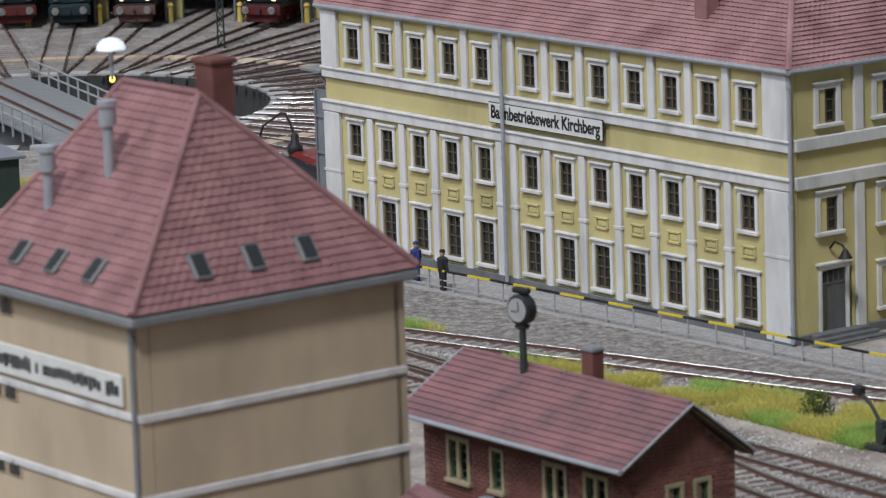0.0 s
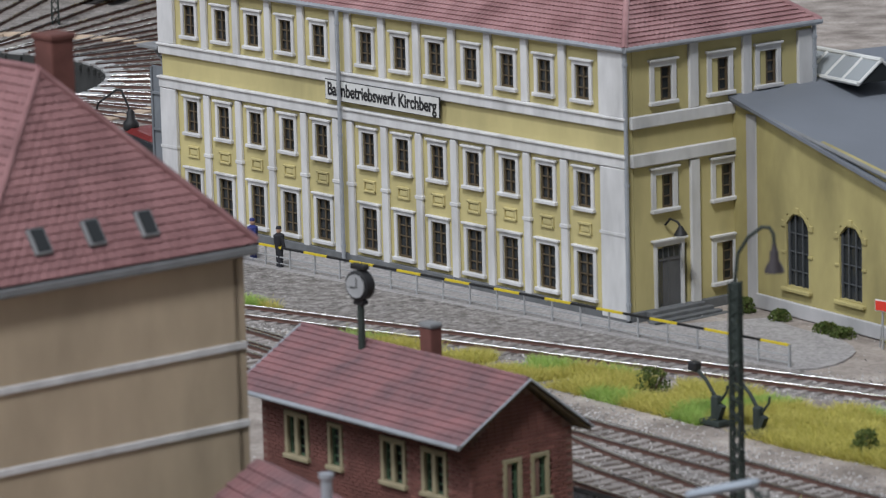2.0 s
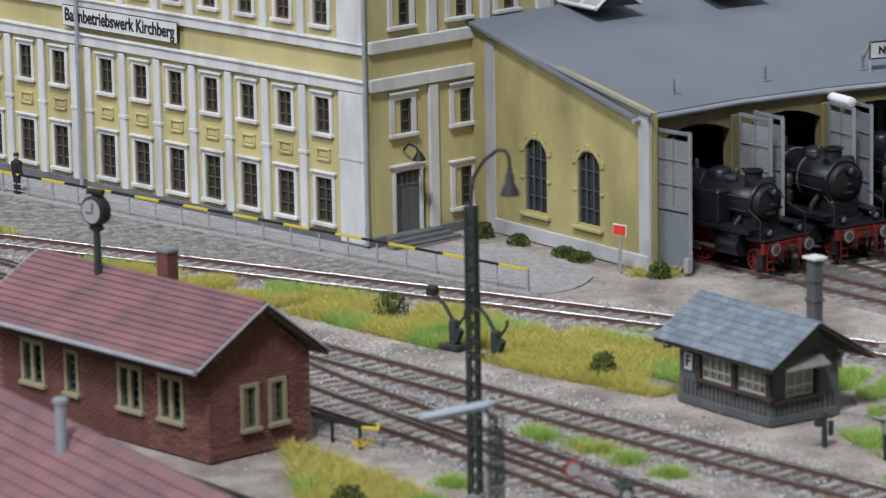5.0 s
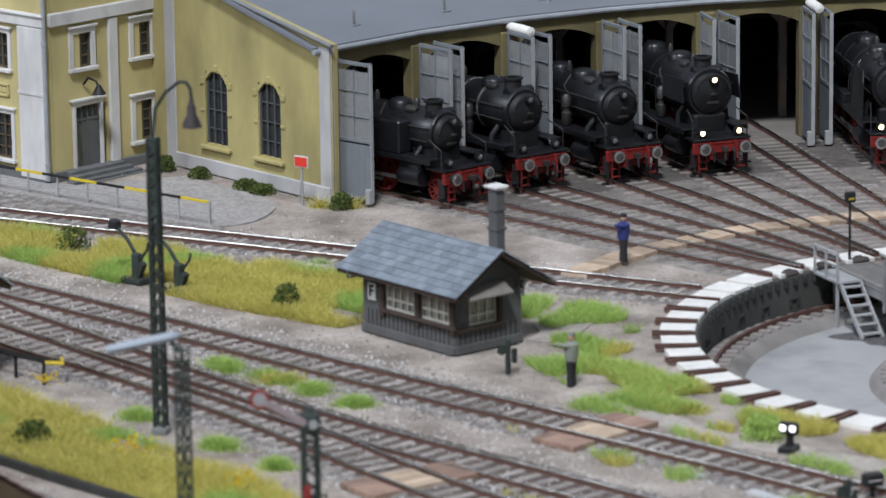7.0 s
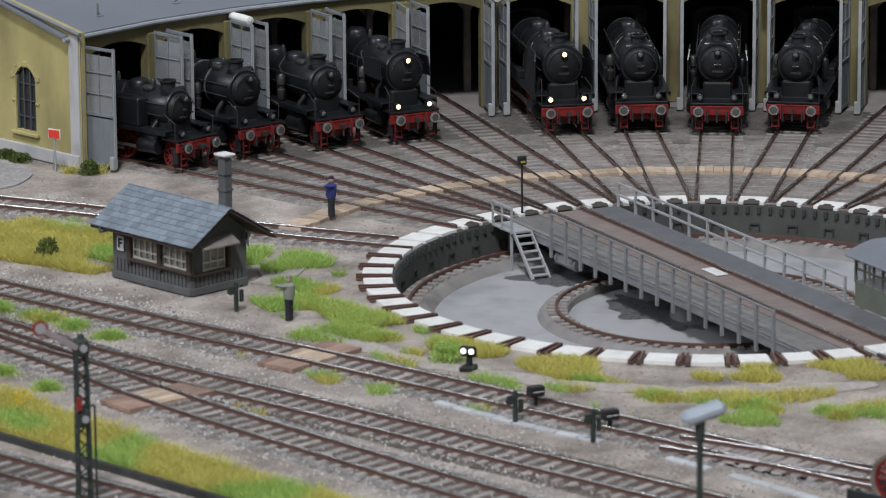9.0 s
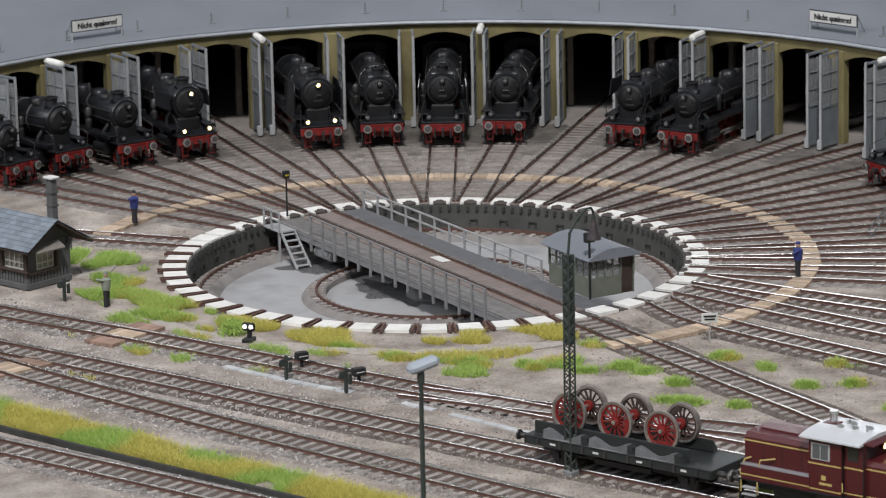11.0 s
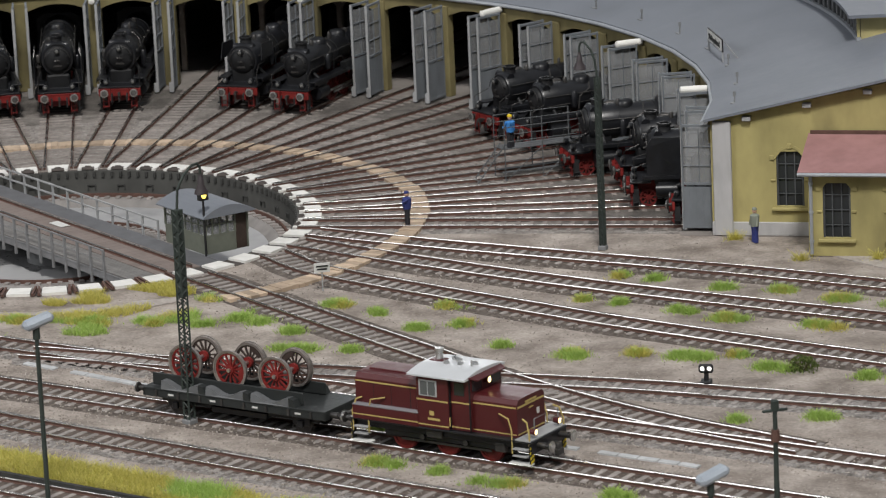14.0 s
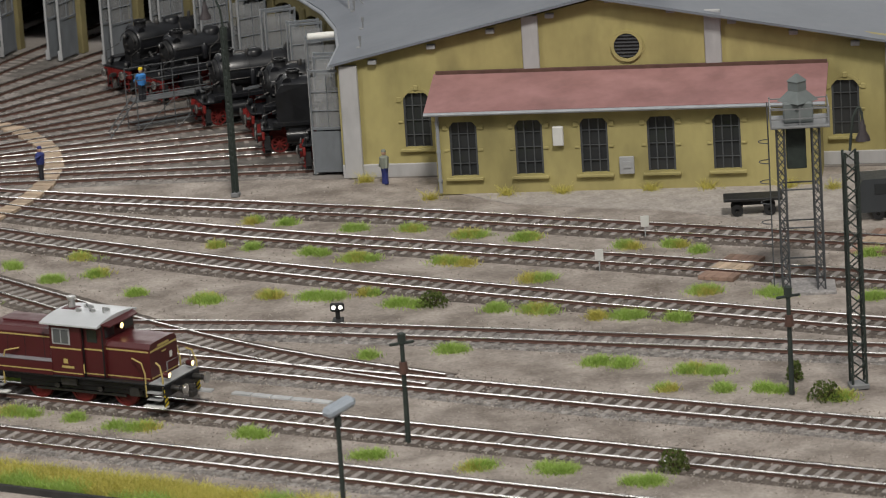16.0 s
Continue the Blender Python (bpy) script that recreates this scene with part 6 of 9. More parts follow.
    part("guard_iron", Mesh().box(-0.75, 0.72, 0.5, 0.08, 0.1, 0.8).box(-0.75, -0.72, 0.5, 0.08, 0.1, 0.8).box(-0.75, 0, 0.75, 0.06, 1.5, 0.1), BLACK, t)
    for s in (-1, 1):
        part("cylinder", Mesh().cyl((-1.55, s * 1.12, 0.92), (-2.75, s * 1.12, 0.92), 0.36, n=16).cyl((-1.5, s * 1.12, 1.45), (-2.8, s * 1.12, 1.45), 0.2, n=12).box(-2.15, s * 1.05, 1.2, 1.0, 0.5, 0.5, b=0.06), ENGBLACK, t, "black cylinder block", smooth=True)
        part("connecting_rod", Mesh().box(-4.9, s * 1.05, 0.72, 4.2, 0.07, 0.13).box(-6.4, s * 0.98, 0.5, 4.6, 0.07, 0.13), BRIGHT, t)
        for k in range(4):
            spoked(DRIVER, t, -4.2 - k * 1.6, s * 0.76, 0.72)
        spoked(PONY, t, -1.15, s * 0.76, 0.44)
        lamp = part("headlamp", Mesh().lathe([(0.12, -0.25), (0.17, -0.2), (0.18, 0.0), (0.15, 0.02)], 14, (-0.35, s * 0.8, 1.62), "x").box(-0.45, s * 0.8, 1.42, 0.1, 0.1, 0.2), ENGBLACK, t, smooth=True)
        part("lamp_glass", Mesh().lathe([(0.115, 0.02), (0.08, 0.05), (0.01, 0.07)], 14, (-0.35, s * 0.8, 1.62), "x"), LAMPON if lit else LAMPOFF, lamp)
        part("step", Mesh().box(-0.5, s * 1.15, 0.55, 0.3, 0.08, 0.9).box(-0.5, s * 1.22, 0.3, 0.35, 0.25, 0.05), BLACK, t)
        if deflectors == 1:
            part("smoke_deflector", Mesh().extrude([(-1.1, s * 1.38, 1.75), (-3.4, s * 1.38, 1.75), (-3.4, s * 1.38, 3.4), (-2.9, s * 1.3, 3.75), (-1.4, s * 1.3, 3.75), (-1.1, s * 1.38, 3.3)], (0, 0.05 * s, 0)), ENGBLACK, t, "large black smoke deflector")
        if deflectors == 2:
            part("smoke_deflector", Mesh().extrude([(-1.2, s * 1.25, 2.75), (-3.2, s * 1.25, 2.75), (-3.2, s * 1.2, 3.6), (-1.4, s * 1.2, 3.7)], (0, 0.05 * s, 0)), ENGBLACK, t, "small raised smoke deflector")
        if tank:
            part("side_tank", Mesh().box(-5.7, s * 1.1, 2.4, 6.2, 0.7, 1.3, b=0.06), ENGBLACK, t, "long black side tank")
    lamp = part("headlamp", Mesh().lathe([(0.12, -0.25), (0.17, -0.2), (0.18, 0.0), (0.15, 0.02)], 14, (-0.95, 0, zc + boiler * 0.6), "x"), ENGBLACK, t, smooth=True)
    part("lamp_glass", Mesh().lathe([(0.115, 0.02), (0.08, 0.05), (0.01, 0.07)], 14, (-0.95, 0, zc + boiler * 0.6), "x"), LAMPON if lit else LAMPOFF, lamp)
    part("number_bar", Mesh().box(-1.12, 0, zc - 0.35, 0.04, 0.5, 0.1), WEAR, sd)
    cab = part("cab", Mesh().box(-length - 0.9, 0, 2.75, 2.0, 2.8, 2.1, b=0.06).extrude([(-length + 0.2, -1.45, 3.75), (-length + 0.2, -0.8, 4.1), (-length + 0.2, 0.8, 4.1), (-length + 0.2, 1.45, 3.75)], (-2.5, 0, 0)), ENGBLACK, t, "black driver's cab")
    part("cab_window", Mesh().box(-length + 0.11, 0.85, 3.25, 0.04, 0.5, 0.5).box(-length + 0.11, -0.85, 3.25, 0.04, 0.5, 0.5), GLASSDARK, cab)
    return t


E = steam_engine
E(139.6, 29.7, tank=True, tall=2.55, boiler=0.85, dome=(4.0,), length=9.0, label="black tank engine with red running gear and side tanks")
E(132.2, 29.7, bands=True, tall=2.85, dome=(3.4,), label="black steam engine with polished boiler bands and red beam")
E(124.8, 28.8, tall=2.75, boiler=0.88, dome=(4.2, 6.0), label="black steam engine with pale front handrails and red beam")
E(117.4, 28.3, lit=True, deflectors=2, tall=3.05, boiler=0.98, label="black express engine with three lit headlamps")
E(102.6, 27.2, lit=True, deflectors=1, tall=3.05, boiler=0.98, label="black steam engine with lit lamps and smoke deflectors")
E(95.2, 27.3, deflectors=0, tall=2.95, label="black steam engine with bright buffers and red beam")
E(87.8, 26.8, deflectors=1, tall=3.1, boiler=0.95, label="weathered grey-black engine with tall smoke deflectors")
E(80.4, 27.5, deflectors=0, tall=2.95, dome=(3.9, 6.2), label="black steam engine with grey smokebox and red beam")
E(65.6, 27.6, deflectors=2, tall=2.65, label="black steam engine with red beam beside an empty stall")
E(58.2, 27.1, tall=2.6, boiler=0.86, label="black steam engine with silver buffers and small boiler")
E(28.6, 28.0, tall=2.55, boiler=0.86, label="black steam engine behind an inspection scaffold")
E(21.2, 28.0, tall=2.5, boiler=0.85, label="dusty black steam engine beside an inspection scaffold")
E(6.4, 27.9, tall=2.7, dome=(3.6, 5.8), label="black steam engine with a grey boiler and red frame")
E(-1.0, 30.0, tall=2.7, dome=(3.9, 6.2), label="black steam engine with a bright red front frame")
E(-8.4, 30.4, tall=2.95, deflectors=1, label="black steam engine with large smoke deflectors")
E(-15.6, 32.9, tall=2.7, boiler=0.9, tank=True, length=9.5, label="black tank engine half inside the last gate")

# ---- turntable fittings ----
HUTGREEN = material("grey_green_cabin_paint", (0.15, 0.16, 0.13), 0.7, var=0.15, size=0.6, dirt=0.25)
cb = thing("bridge_cabin", 7.55, -8.55, 0.02, BR, "grey-green glazed turntable cabin with curved roof", "cabin")
CW, CL, CH = 2.6, 4.0, 2.1
part("lower_wall", Mesh().box(CL / 2, -0.04, 0.5, CL, 0.08, 1.0).box(CL / 2, -CW + 0.04, 0.5, CL, 0.08, 1.0).box(0.04, -CW * 0.36, 0.5, 0.08, CW * 0.7, 1.0).box(CL - 0.04, -CW / 2, 0.5, 0.08, CW - 0.2, 1.0), HUTGREEN, cb)
part("door", Mesh().box(0.1, -CW + 0.45, 1.05, 0.06, 0.8, 2.1), DARKWOOD, cb, "dark cabin door")
fr = Mesh()
for k in range(7):
    fr.box(CL * k / 6, -0.04, 1.5, 0.09, 0.09, 1.1).box(CL * k / 6, -CW + 0.04, 1.5, 0.09, 0.09, 1.1)
for k in range(5):
    fr.box(0.04, -CW * 0.7 * k / 4, 1.5, 0.09, 0.09, 1.1).box(CL - 0.04, -CW * k / 4, 1.5, 0.09, 0.09, 1.1)
fr.box(CL / 2, -0.04, 1.5, CL, 0.07, 0.07).box(0.04, -CW * 0.35, 1.5, 0.07, CW * 0.7, 0.07).box(CL / 2, -CW + 0.04, 1.5, CL, 0.07, 0.07)
part("glazing_frame", fr, HUTGREEN, cb)
part("pane", Mesh().box(CL / 2, -0.05, 1.5, CL - 0.1, 0.02, 1.0), MURKY, cb)
part("pane", Mesh().box(0.06, -CW * 0.35, 1.5, 0.02, CW * 0.66, 1.0), MURKY, cb)
pts = []
for i in range(11):
    t = i / 10
    pts.append((-0.35, 0.3 - (CW + 0.6) * t, 2.02 + 0.5 * (1 - (2 * t - 1) ** 2)))
pts += [(-0.35, -CW - 0.3, 1.97), (-0.35, 0.3, 1.97)]
part("roof", Mesh().extrude(pts, (CL + 0.7, 0, 0)), ROOFGREY, cb, "curved grey sheet roof")
sigp = part("signal_post", Mesh().cyl((-0.15, 0.1, 0), (-0.15, 0.1, 3.0), 0.06, n=8), BLACK, cb)
part("signal_box", Mesh().box(-0.15, 0.1, 3.2, 0.3, 0.55, 0.5, b=0.04), BLACK, sigp)
YLAMP = glow("lit_yellow_signal", (1.0, 0.72, 0.12), 2.5)
part("signal_light", Mesh().lathe([(0.15, 0), (0.12, 0.05), (0.01, 0.07)], 12, (0, 0, 0), "x"), YLAMP, sigp).matrix_basis = pose(-0.3 * K, 0.12 * K, 3.22 * K, 0, 0, 180)
# Post with indicator at the far end of the bridge, and its steps.
ts = thing("turntable_signal", -7.85, 10.6, 0, BR, "slim post with a small black and yellow indicator", "signal")
part("post", Mesh().cyl((0, 0, 0), (0, 0, 2.3), 0.05, n=8), BLACK, ts)
part("indicator", Mesh().box(0, 0, 2.45, 0.2, 0.4, 0.4, b=0.04), BLACK, ts)
part("indicator_light", Mesh().box(-0.12, 0, 2.4, 0.02, 0.22, 0.08), material("dull_yellow_indicator", (0.45, 0.34, 0.03), 0.5, var=0.1, size=0.3), ts)
stp = thing("pit_ladder", -7.80, 7.75, -1.75, BR, "grey steel steps down into the pit", "steps")
lad = Mesh()
for s in (-0.4, 0.4):
    lad.box(-0.9, s, 0.85, 2.5, 0.07, 0.18, ry=-43)
part("stringer", lad, PALESTEEL, stp)
for k in range(6):
    part("tread", Mesh().box(-1.65 + k * 0.3, 0, 0.15 + k * 0.28, 0.24, 0.8, 0.05), PALESTEEL, stp)
part("landing", Mesh().box(0.9, 0.05, 1.7, 2.0, 0.95, 0.08).box(1.75, -0.3, 0.85, 0.1, 0.1, 1.7).box(0.1, 0.45, 0.85, 0.1, 0.1, 1.7), PALESTEEL, stp)
lr_ = Mesh()
for x in (0.0, 0.9, 1.8):
    lr_.box(x, 0.5, 2.2, 0.08, 0.08, 1.1)
lr_.box(0.9, 0.5, 2.75, 1.9, 0.08, 0.08).box(0.9, 0.5, 2.3, 1.9, 0.06, 0.06)
part("landing_rail", lr_, PALESTEEL, stp)
part("hatch", Mesh().box(0, 0, 0, 1.3, 0.55, 0.04, b=0.01), SIGNWHITE, None, "").matrix_basis = pose(0.25 * K, 0.2 * K, 0.07 * K, 0, 0, BR)
tagged(bpy.data.objects["hatch"], "pale hatch plate on the bridge deck", "hatch")

# ---- lamps, masts, signals ----
MASTGREEN = material("dark_green_lattice_steel", (0.035, 0.045, 0.04), 0.6, var=0.3, size=0.5)


def lattice(m, w, h, z0=0.0, taper=0.6, step=0.7, bar=0.05):
    """A square lattice mast along z."""
    n = int((h - z0) / step)
    wid = lambda z: w * (1 - (1 - taper) * (z - z0) / (h - z0)) / 2
    for i, j in ((-1, -1), (1, -1), (1, 1), (-1, 1)):
        a, b = wid(z0), wid(h)
        m.cyl((i * a, j * a, z0), (i * b, j * b, h), bar, n=4)
    for k in range(n):
        za, zb = z0 + k * step, z0 + (k + 1) * step
        a, b = wid(za), wid(zb)
        s = 1 if k % 2 else -1
        for (i, j), (p, q) in (((-1, -1), (1, -1)), ((1, -1), (1, 1)), ((1, 1), (-1, 1)), ((-1, 1), (-1, -1))):
            if s > 0:
                m.cyl((i * a, j * a, za), (p * b, q * b, zb), bar * 0.6, n=4)
            else:
                m.cyl((p * a, q * a, za), (i * b, j * b, zb), bar * 0.6, n=4)
    return m


def lamp_mast(x, y, h, rz, arm=2.3, label="dark lattice mast with a hanging yard lamp", solid=0.0, wide=0.6):
    t = thing("lamp_mast", x, y, 0, rz, label, "lamp mast")
    part("mast", lattice(Mesh(), wide, h, 0.2, taper=0.9, step=wide * 0.8, bar=0.055), MASTGREEN, t, "dark green lattice shaft")
    part("foot", Mesh().box(0, 0, 0.08, wide + 0.2, wide + 0.2, 0.24, b=0.04), STEEL, t, "dark foot plate")
    if solid:
        part("top_shaft", Mesh().box(0, 0, h - solid / 2, wide * 0.85, wide * 0.85, solid, b=0.03), MASTGREEN, t)
    pts = [(0, 0, h), (0.1, 0, h + 0.9), (arm * 0.35, 0, h + 1.45), (arm * 0.7, 0, h + 1.8), (arm * 0.9, 0, h + 1.8), (arm, 0, h + 1.6), (arm + 0.02, 0, h + 1.3)]
    part("bracket", Mesh().tube(pts, 0.06, 8), MASTGREEN, t, "curved lamp arm")
    part("lamp_shade", Mesh().lathe([(0.07, 1.3), (0.1, 1.1), (0.14, 1.05), (0.15, 0.8), (0.28, 0.55), (0.32, 0.4), (0.27, 0.42), (0.08, 0.7)], 18, (arm + 0.02, 0, h)), material("dark_lamp_enamel", (0.05, 0.042, 0.045), 0.45, var=0.2, size=0.4), t, "dark bell lamp shade", smooth=True)
    return t


lamp_mast(-29.2, -14.0, 9.5, -12, 1.3, wide=0.31, solid=2.6)
lamp_mast(5.0, -38.5, 9.8, 40, 1.5, solid=4.0, wide=0.34)
lamp_mast(27.5, -13.0, 8.9, 150, 0.9, wide=0.22, solid=8.6, label="tall slim green lattice mast in the yard")
lamp_mast(47.4, -57.3, 10.3, -5, 0.55, solid=0)


def post_lamp(x, y, h, rz, head=1.35):
    t = thing("platform_lamp", x, y, 0, rz, "grey post lamp with a long flat blue-grey head", "lamp", "platform lamps")
    part("pole", Mesh().cyl((0, 0, 0), (0, 0, h), 0.11, 0.09, n=10), MASTGREEN, t)
    part("lamp_head", Mesh().box(0.1, 0, h + 0.25, head, 0.6, 0.42, ry=-14, b=0.14), material("blue_grey_lamp_head", (0.33, 0.37, 0.42), 0.45, var=0.1, size=0.5), t, "blue-grey lamp housing")
    part("collar", Mesh().cyl((0, 0, h - 0.5), (0, 0, h + 0.1), 0.15, n=10), MASTGREEN, t)
    return t


# ---- tower with floodlight platform ----
TOWERSTEEL = material("dark_weathered_tower_steel", (0.085, 0.09, 0.095), 0.6, var=0.25, size=0.6, dirt=0.3)
tw = thing("light_tower", 49.6, -41.4, 0, -14, "grey lattice tower with a railed platform and small cabin", "tower")
TH = 7.75
for i, j in ((-0.8, -0.7), (0.8, -0.7), (0.8, 0.7), (-0.8, 0.7)):
    lg = lattice(Mesh(), 0.34, TH, 0.05, taper=1.0, step=0.45, bar=0.035)
    lg.v = [(x + i, y + j, z) for x, y, z in lg.v]
    part("leg", lg, TOWERSTEEL, tw, "lattice leg")
for z in (1.2, 3.0, 4.8):
    part("tie", Mesh().box(0, -0.7, z, 1.6, 0.06, 0.06).box(0, 0.7, z, 1.6, 0.06, 0.06).box(0.8, 0, z, 0.06, 1.4, 0.06).box(-0.8, 0, z, 0.06, 1.4, 0.06), TOWERSTEEL, tw)
part("platform", Mesh().box(0.1, 0, TH + 0.06, 2.7, 2.3, 0.12, b=0.03), STEEL, tw)
part("counterweight", Mesh().box(-0.1, 0, TH - 1.1, 0.9, 0.8, 1.9, b=0.04), MASTGREEN, tw)
for z in (0.45, 0.9):
    part("platform_rail", Mesh().box(0.1, -1.1, TH + z, 2.7, 0.05, 0.05).box(0.1, 1.1, TH + z, 2.7, 0.05, 0.05).box(1.42, 0, TH + z, 0.05, 2.2, 0.05).box(-1.22, 0, TH + z, 0.05, 2.2, 0.05), STEEL, tw)
for x, y in ((-1.22, -1.1), (1.42, -1.1), (1.42, 1.1), (-1.22, 1.1), (0.1, -1.1)):
    part("rail_post", Mesh().box(x, y, TH + 0.5, 0.06, 0.06, 1.0), STEEL, tw)
cabm = Mesh().box(0.05, 0, TH + 0.6, 1.35, 1.2, 0.95, b=0.06)
cabm.lathe([(0.95, TH + 1.05), (0.45, TH + 1.5), (0.42, TH + 1.52), (0.42, TH + 1.95), (0.48, TH + 1.97), (0.05, TH + 2.3)], 4, (0.05, 0, 0))
part("lantern_house", cabm, material("grey_green_lantern", (0.16, 0.18, 0.18), 0.6, var=0.15, size=0.5), tw)
ldr = Mesh()
for s in (-0.2, 0.2):
    ldr.cyl((-1.35, s, 0.1), (-1.35, s, TH + 1.0), 0.03, n=5)
for k in range(24):
    ldr.cyl((-1.35, -0.2, 0.4 + k * 0.32), (-1.35, 0.2, 0.4 + k * 0.32), 0.02, n=5)
part("ladder", ldr, TOWERSTEEL, tw)
for k in range(6):
    hoop = [(-1.35 - 0.45 * math.sin(math.pi * i / 8), -0.4 * math.cos(math.pi * i / 8), 2.2 + k * 0.95) for i in range(9)]
    part("ladder_hoop", Mesh().tube(hoop, 0.025, 5), TOWERSTEEL, tw)
part("footing", Mesh().box(0, 0, 0.0, 2.9, 2.6, 0.16, b=0.03), PAVE, tw, "grey concrete footing")

# ---- clock on the brick house roof ----
ck = thing("station_clock", -44.7, -3.0, 0, 225, "double-faced clock on a dark fluted post", "clock")
ck.matrix_basis = pose(-43.9 * K, -4.5 * K, 0, 0, 0, -118)
part("post", Mesh().cyl((0, 0, 3.2), (0, 0, 6.6), 0.15, 0.12, n=10).cyl((0, 0, 4.4), (0, 0, 4.75), 0.26, 0.18, n=10), MASTGREEN, ck, smooth=True)
part("case", Mesh().lathe([(0.44, -0.24), (0.53, -0.18), (0.53, 0.18), (0.44, 0.24)], 24, (0, 0, 7.1), "x"), BLACK, ck, "round dark clock case", smooth=True)
part("finial", Mesh().box(0, 0, 7.75, 0.3, 0.7, 0.2, b=0.05).box(0, 0, 6.5, 0.3, 0.5, 0.18, b=0.05), BLACK, ck)
fc = part("clock_face", Mesh().cyl((0.24, 0, 7.1), (0.27, 0, 7.1), 0.41, n=24), PALESTEEL, ck, "grey-white dial")
part("clock_hand", Mesh().box(0.285, 0.08, 7.23, 0.01, 0.04, 0.36).box(0.285, -0.12, 7.05, 0.01, 0.26, 0.04), BLACK, fc)

# ---- railing in front of the office ----
YB = material("yellow_rail_paint", (0.62, 0.48, 0.03), 0.5, var=0.1, size=0.3)
fd = Vector((-26.3, 17.4, 0)).normalized()
fence = thing("road_railing", -32.4, 15.7, 0, math.degrees(math.atan2(fd.y, fd.x)), "grey railing with a black and yellow top bar", "railing")
FL = 36.0
n = 22
for k in range(n + 1):
    part("post", Mesh().box(FL * k / n, 0, 0.43, 0.06, 0.06, 0.86), PALESTEEL, fence)
part("middle_bar", Mesh().box(FL / 2, 0, 0.46, FL, 0.05, 0.05), PALESTEEL, fence)
part("low_bar", Mesh().box(FL / 2, 0, 0.18, FL, 0.04, 0.04), PALESTEEL, fence)
for k in range(24):
    a = FL * k / 24
    part("top_bar", Mesh().box(a + FL / 48, 0, 0.88, FL / 24 - 0.02, 0.09, 0.09), YB if k % 2 == 0 else BLACK, fence)
part("end_post", Mesh().box(0, 0, 0.45, 0.09, 0.09, 0.9), PALESTEEL, fence)

# Paved strip between railing and house.
pv = Mesh().prism([(-31.4, 15.7), (-30.8, 16.4), (-30.5, 17.2), (-30.35, 18.0), (-30.3, 18.8), (-30.5, 19.6), (-30.95, 20.5), (-31.7, 21.4), (-33.0, 22.6), (-34.8, 24.6), (-38.9, 22.6), (-40.5, 23.4), (-66, 42.5), (-69.5, 39.5), (-58.7, 32.6), (-32.4, 15.3)], -0.1, 0.004)
tagged(part("pavement", pv, PAVE), "grey cobbled pavement beside the office", "pavement", kind="structure")

# ---- point levers, dwarf signals, small signs ----


def lever(x, y, rz):
    t = thing("point_lever", x, y, 0, rz, "dark green point lever with a counterweight", "lever", "point levers")
    part("stand", Mesh().box(0, 0, 0.1, 1.0, 0.6, 0.2, b=0.03).box(0.1, 0, 0.6, 0.35, 0.3, 1.0, b=0.05).box(0.3, 0, 0.5, 0.2, 0.24, 0.6, ry=25), MASTGREEN, t)
    part("arm", Mesh().tube([(0.1, 0, 1.0), (-0.35, 0, 1.55), (-0.9, 0, 1.95)], 0.07, 8).tube([(0.3, 0, 0.9), (0.65, 0, 1.3), (0.7, 0, 1.55)], 0.05, 6), MASTGREEN, t)
    part("weight", Mesh().box(-1.0, 0, 2.02, 0.45, 0.36, 0.36, b=0.06), BLACK, t)


lever(-33.6, 6.1, -35)
lever(-31.8, 4.6, -35)


SHUNTLIT = glow("lit_white_disc", (1.0, 0.97, 0.92), 1.1)


def dwarf(x, y, rz, r=0.11):
    t = thing("dwarf_signal", x, y, 0, rz, "low black shunting signal with white discs", "signal", "dwarf signals")
    part("base", Mesh().box(0, 0, 0.1, 0.7, 0.5, 0.2, b=0.03).box(0.1, 0, 0.35, 0.2, 0.2, 0.5, b=0.03), BLACK, t)
    hd = part("head", Mesh().box(0, 0, 0.76, 0.2, 0.66, 0.42, b=0.08), BLACK, t)
    part("disc", Mesh().cyl((-0.11, 0.16, 0.78), (-0.14, 0.16, 0.78), r, n=14).cyl((-0.11, -0.16, 0.78), (-0.14, -0.16, 0.78), r, n=14), SHUNTLIT, hd, "lit white disc")


dwarf(-9.4, -15.1, 70)
dwarf(28.3, -38.6, 75, 0.1)


def small_sign(x, y, rz, w, h, z, mat, label):
    t = thing("small_sign", x, y, 0, rz, label, "sign")
    part("post", Mesh().box(0, 0, z / 2, 0.06, 0.06, z), PALESTEEL, t)
    part("plate", Mesh().box(0, 0.04, z, w, 0.05, h, b=0.01), mat, t)
    return t


ns = small_sign(12.8, -17.3, 185, 0.8, 0.48, 1.2, SIGNWHITE, "white notice plate on a thin post")
part("writing_bar", Mesh().box(0, 0.075, 1.28, 0.6, 0.02, 0.08).box(0, 0.075, 1.13, 0.5, 0.02, 0.08), BLACK, ns)
small_sign(45.0, -29.8, 170, 0.4, 0.55, 0.8, SIGNWHITE, "small white marker post with a dark bar")
small_sign(41.5, -34.9, 170, 0.4, 0.55, 0.8, SIGNWHITE, "small white marker post with a dark bar")
REDSIGN = material("red_stop_board", (0.66, 0.05, 0.03), 0.45, var=0.05, size=0.4)
rs = small_sign(-29.3, 19.3, 150, 0.68, 0.46, 1.75, SIGNWHITE, "red board with white edge leaning by the wall")
part("red_face", Mesh().box(0, 0.075, 1.75, 0.6, 0.02, 0.37), REDSIGN, rs)
part("stay", Mesh().tube([(0, 0, 1.5), (0.35, -0.25, 0)], 0.03, 5), PALESTEEL, rs)

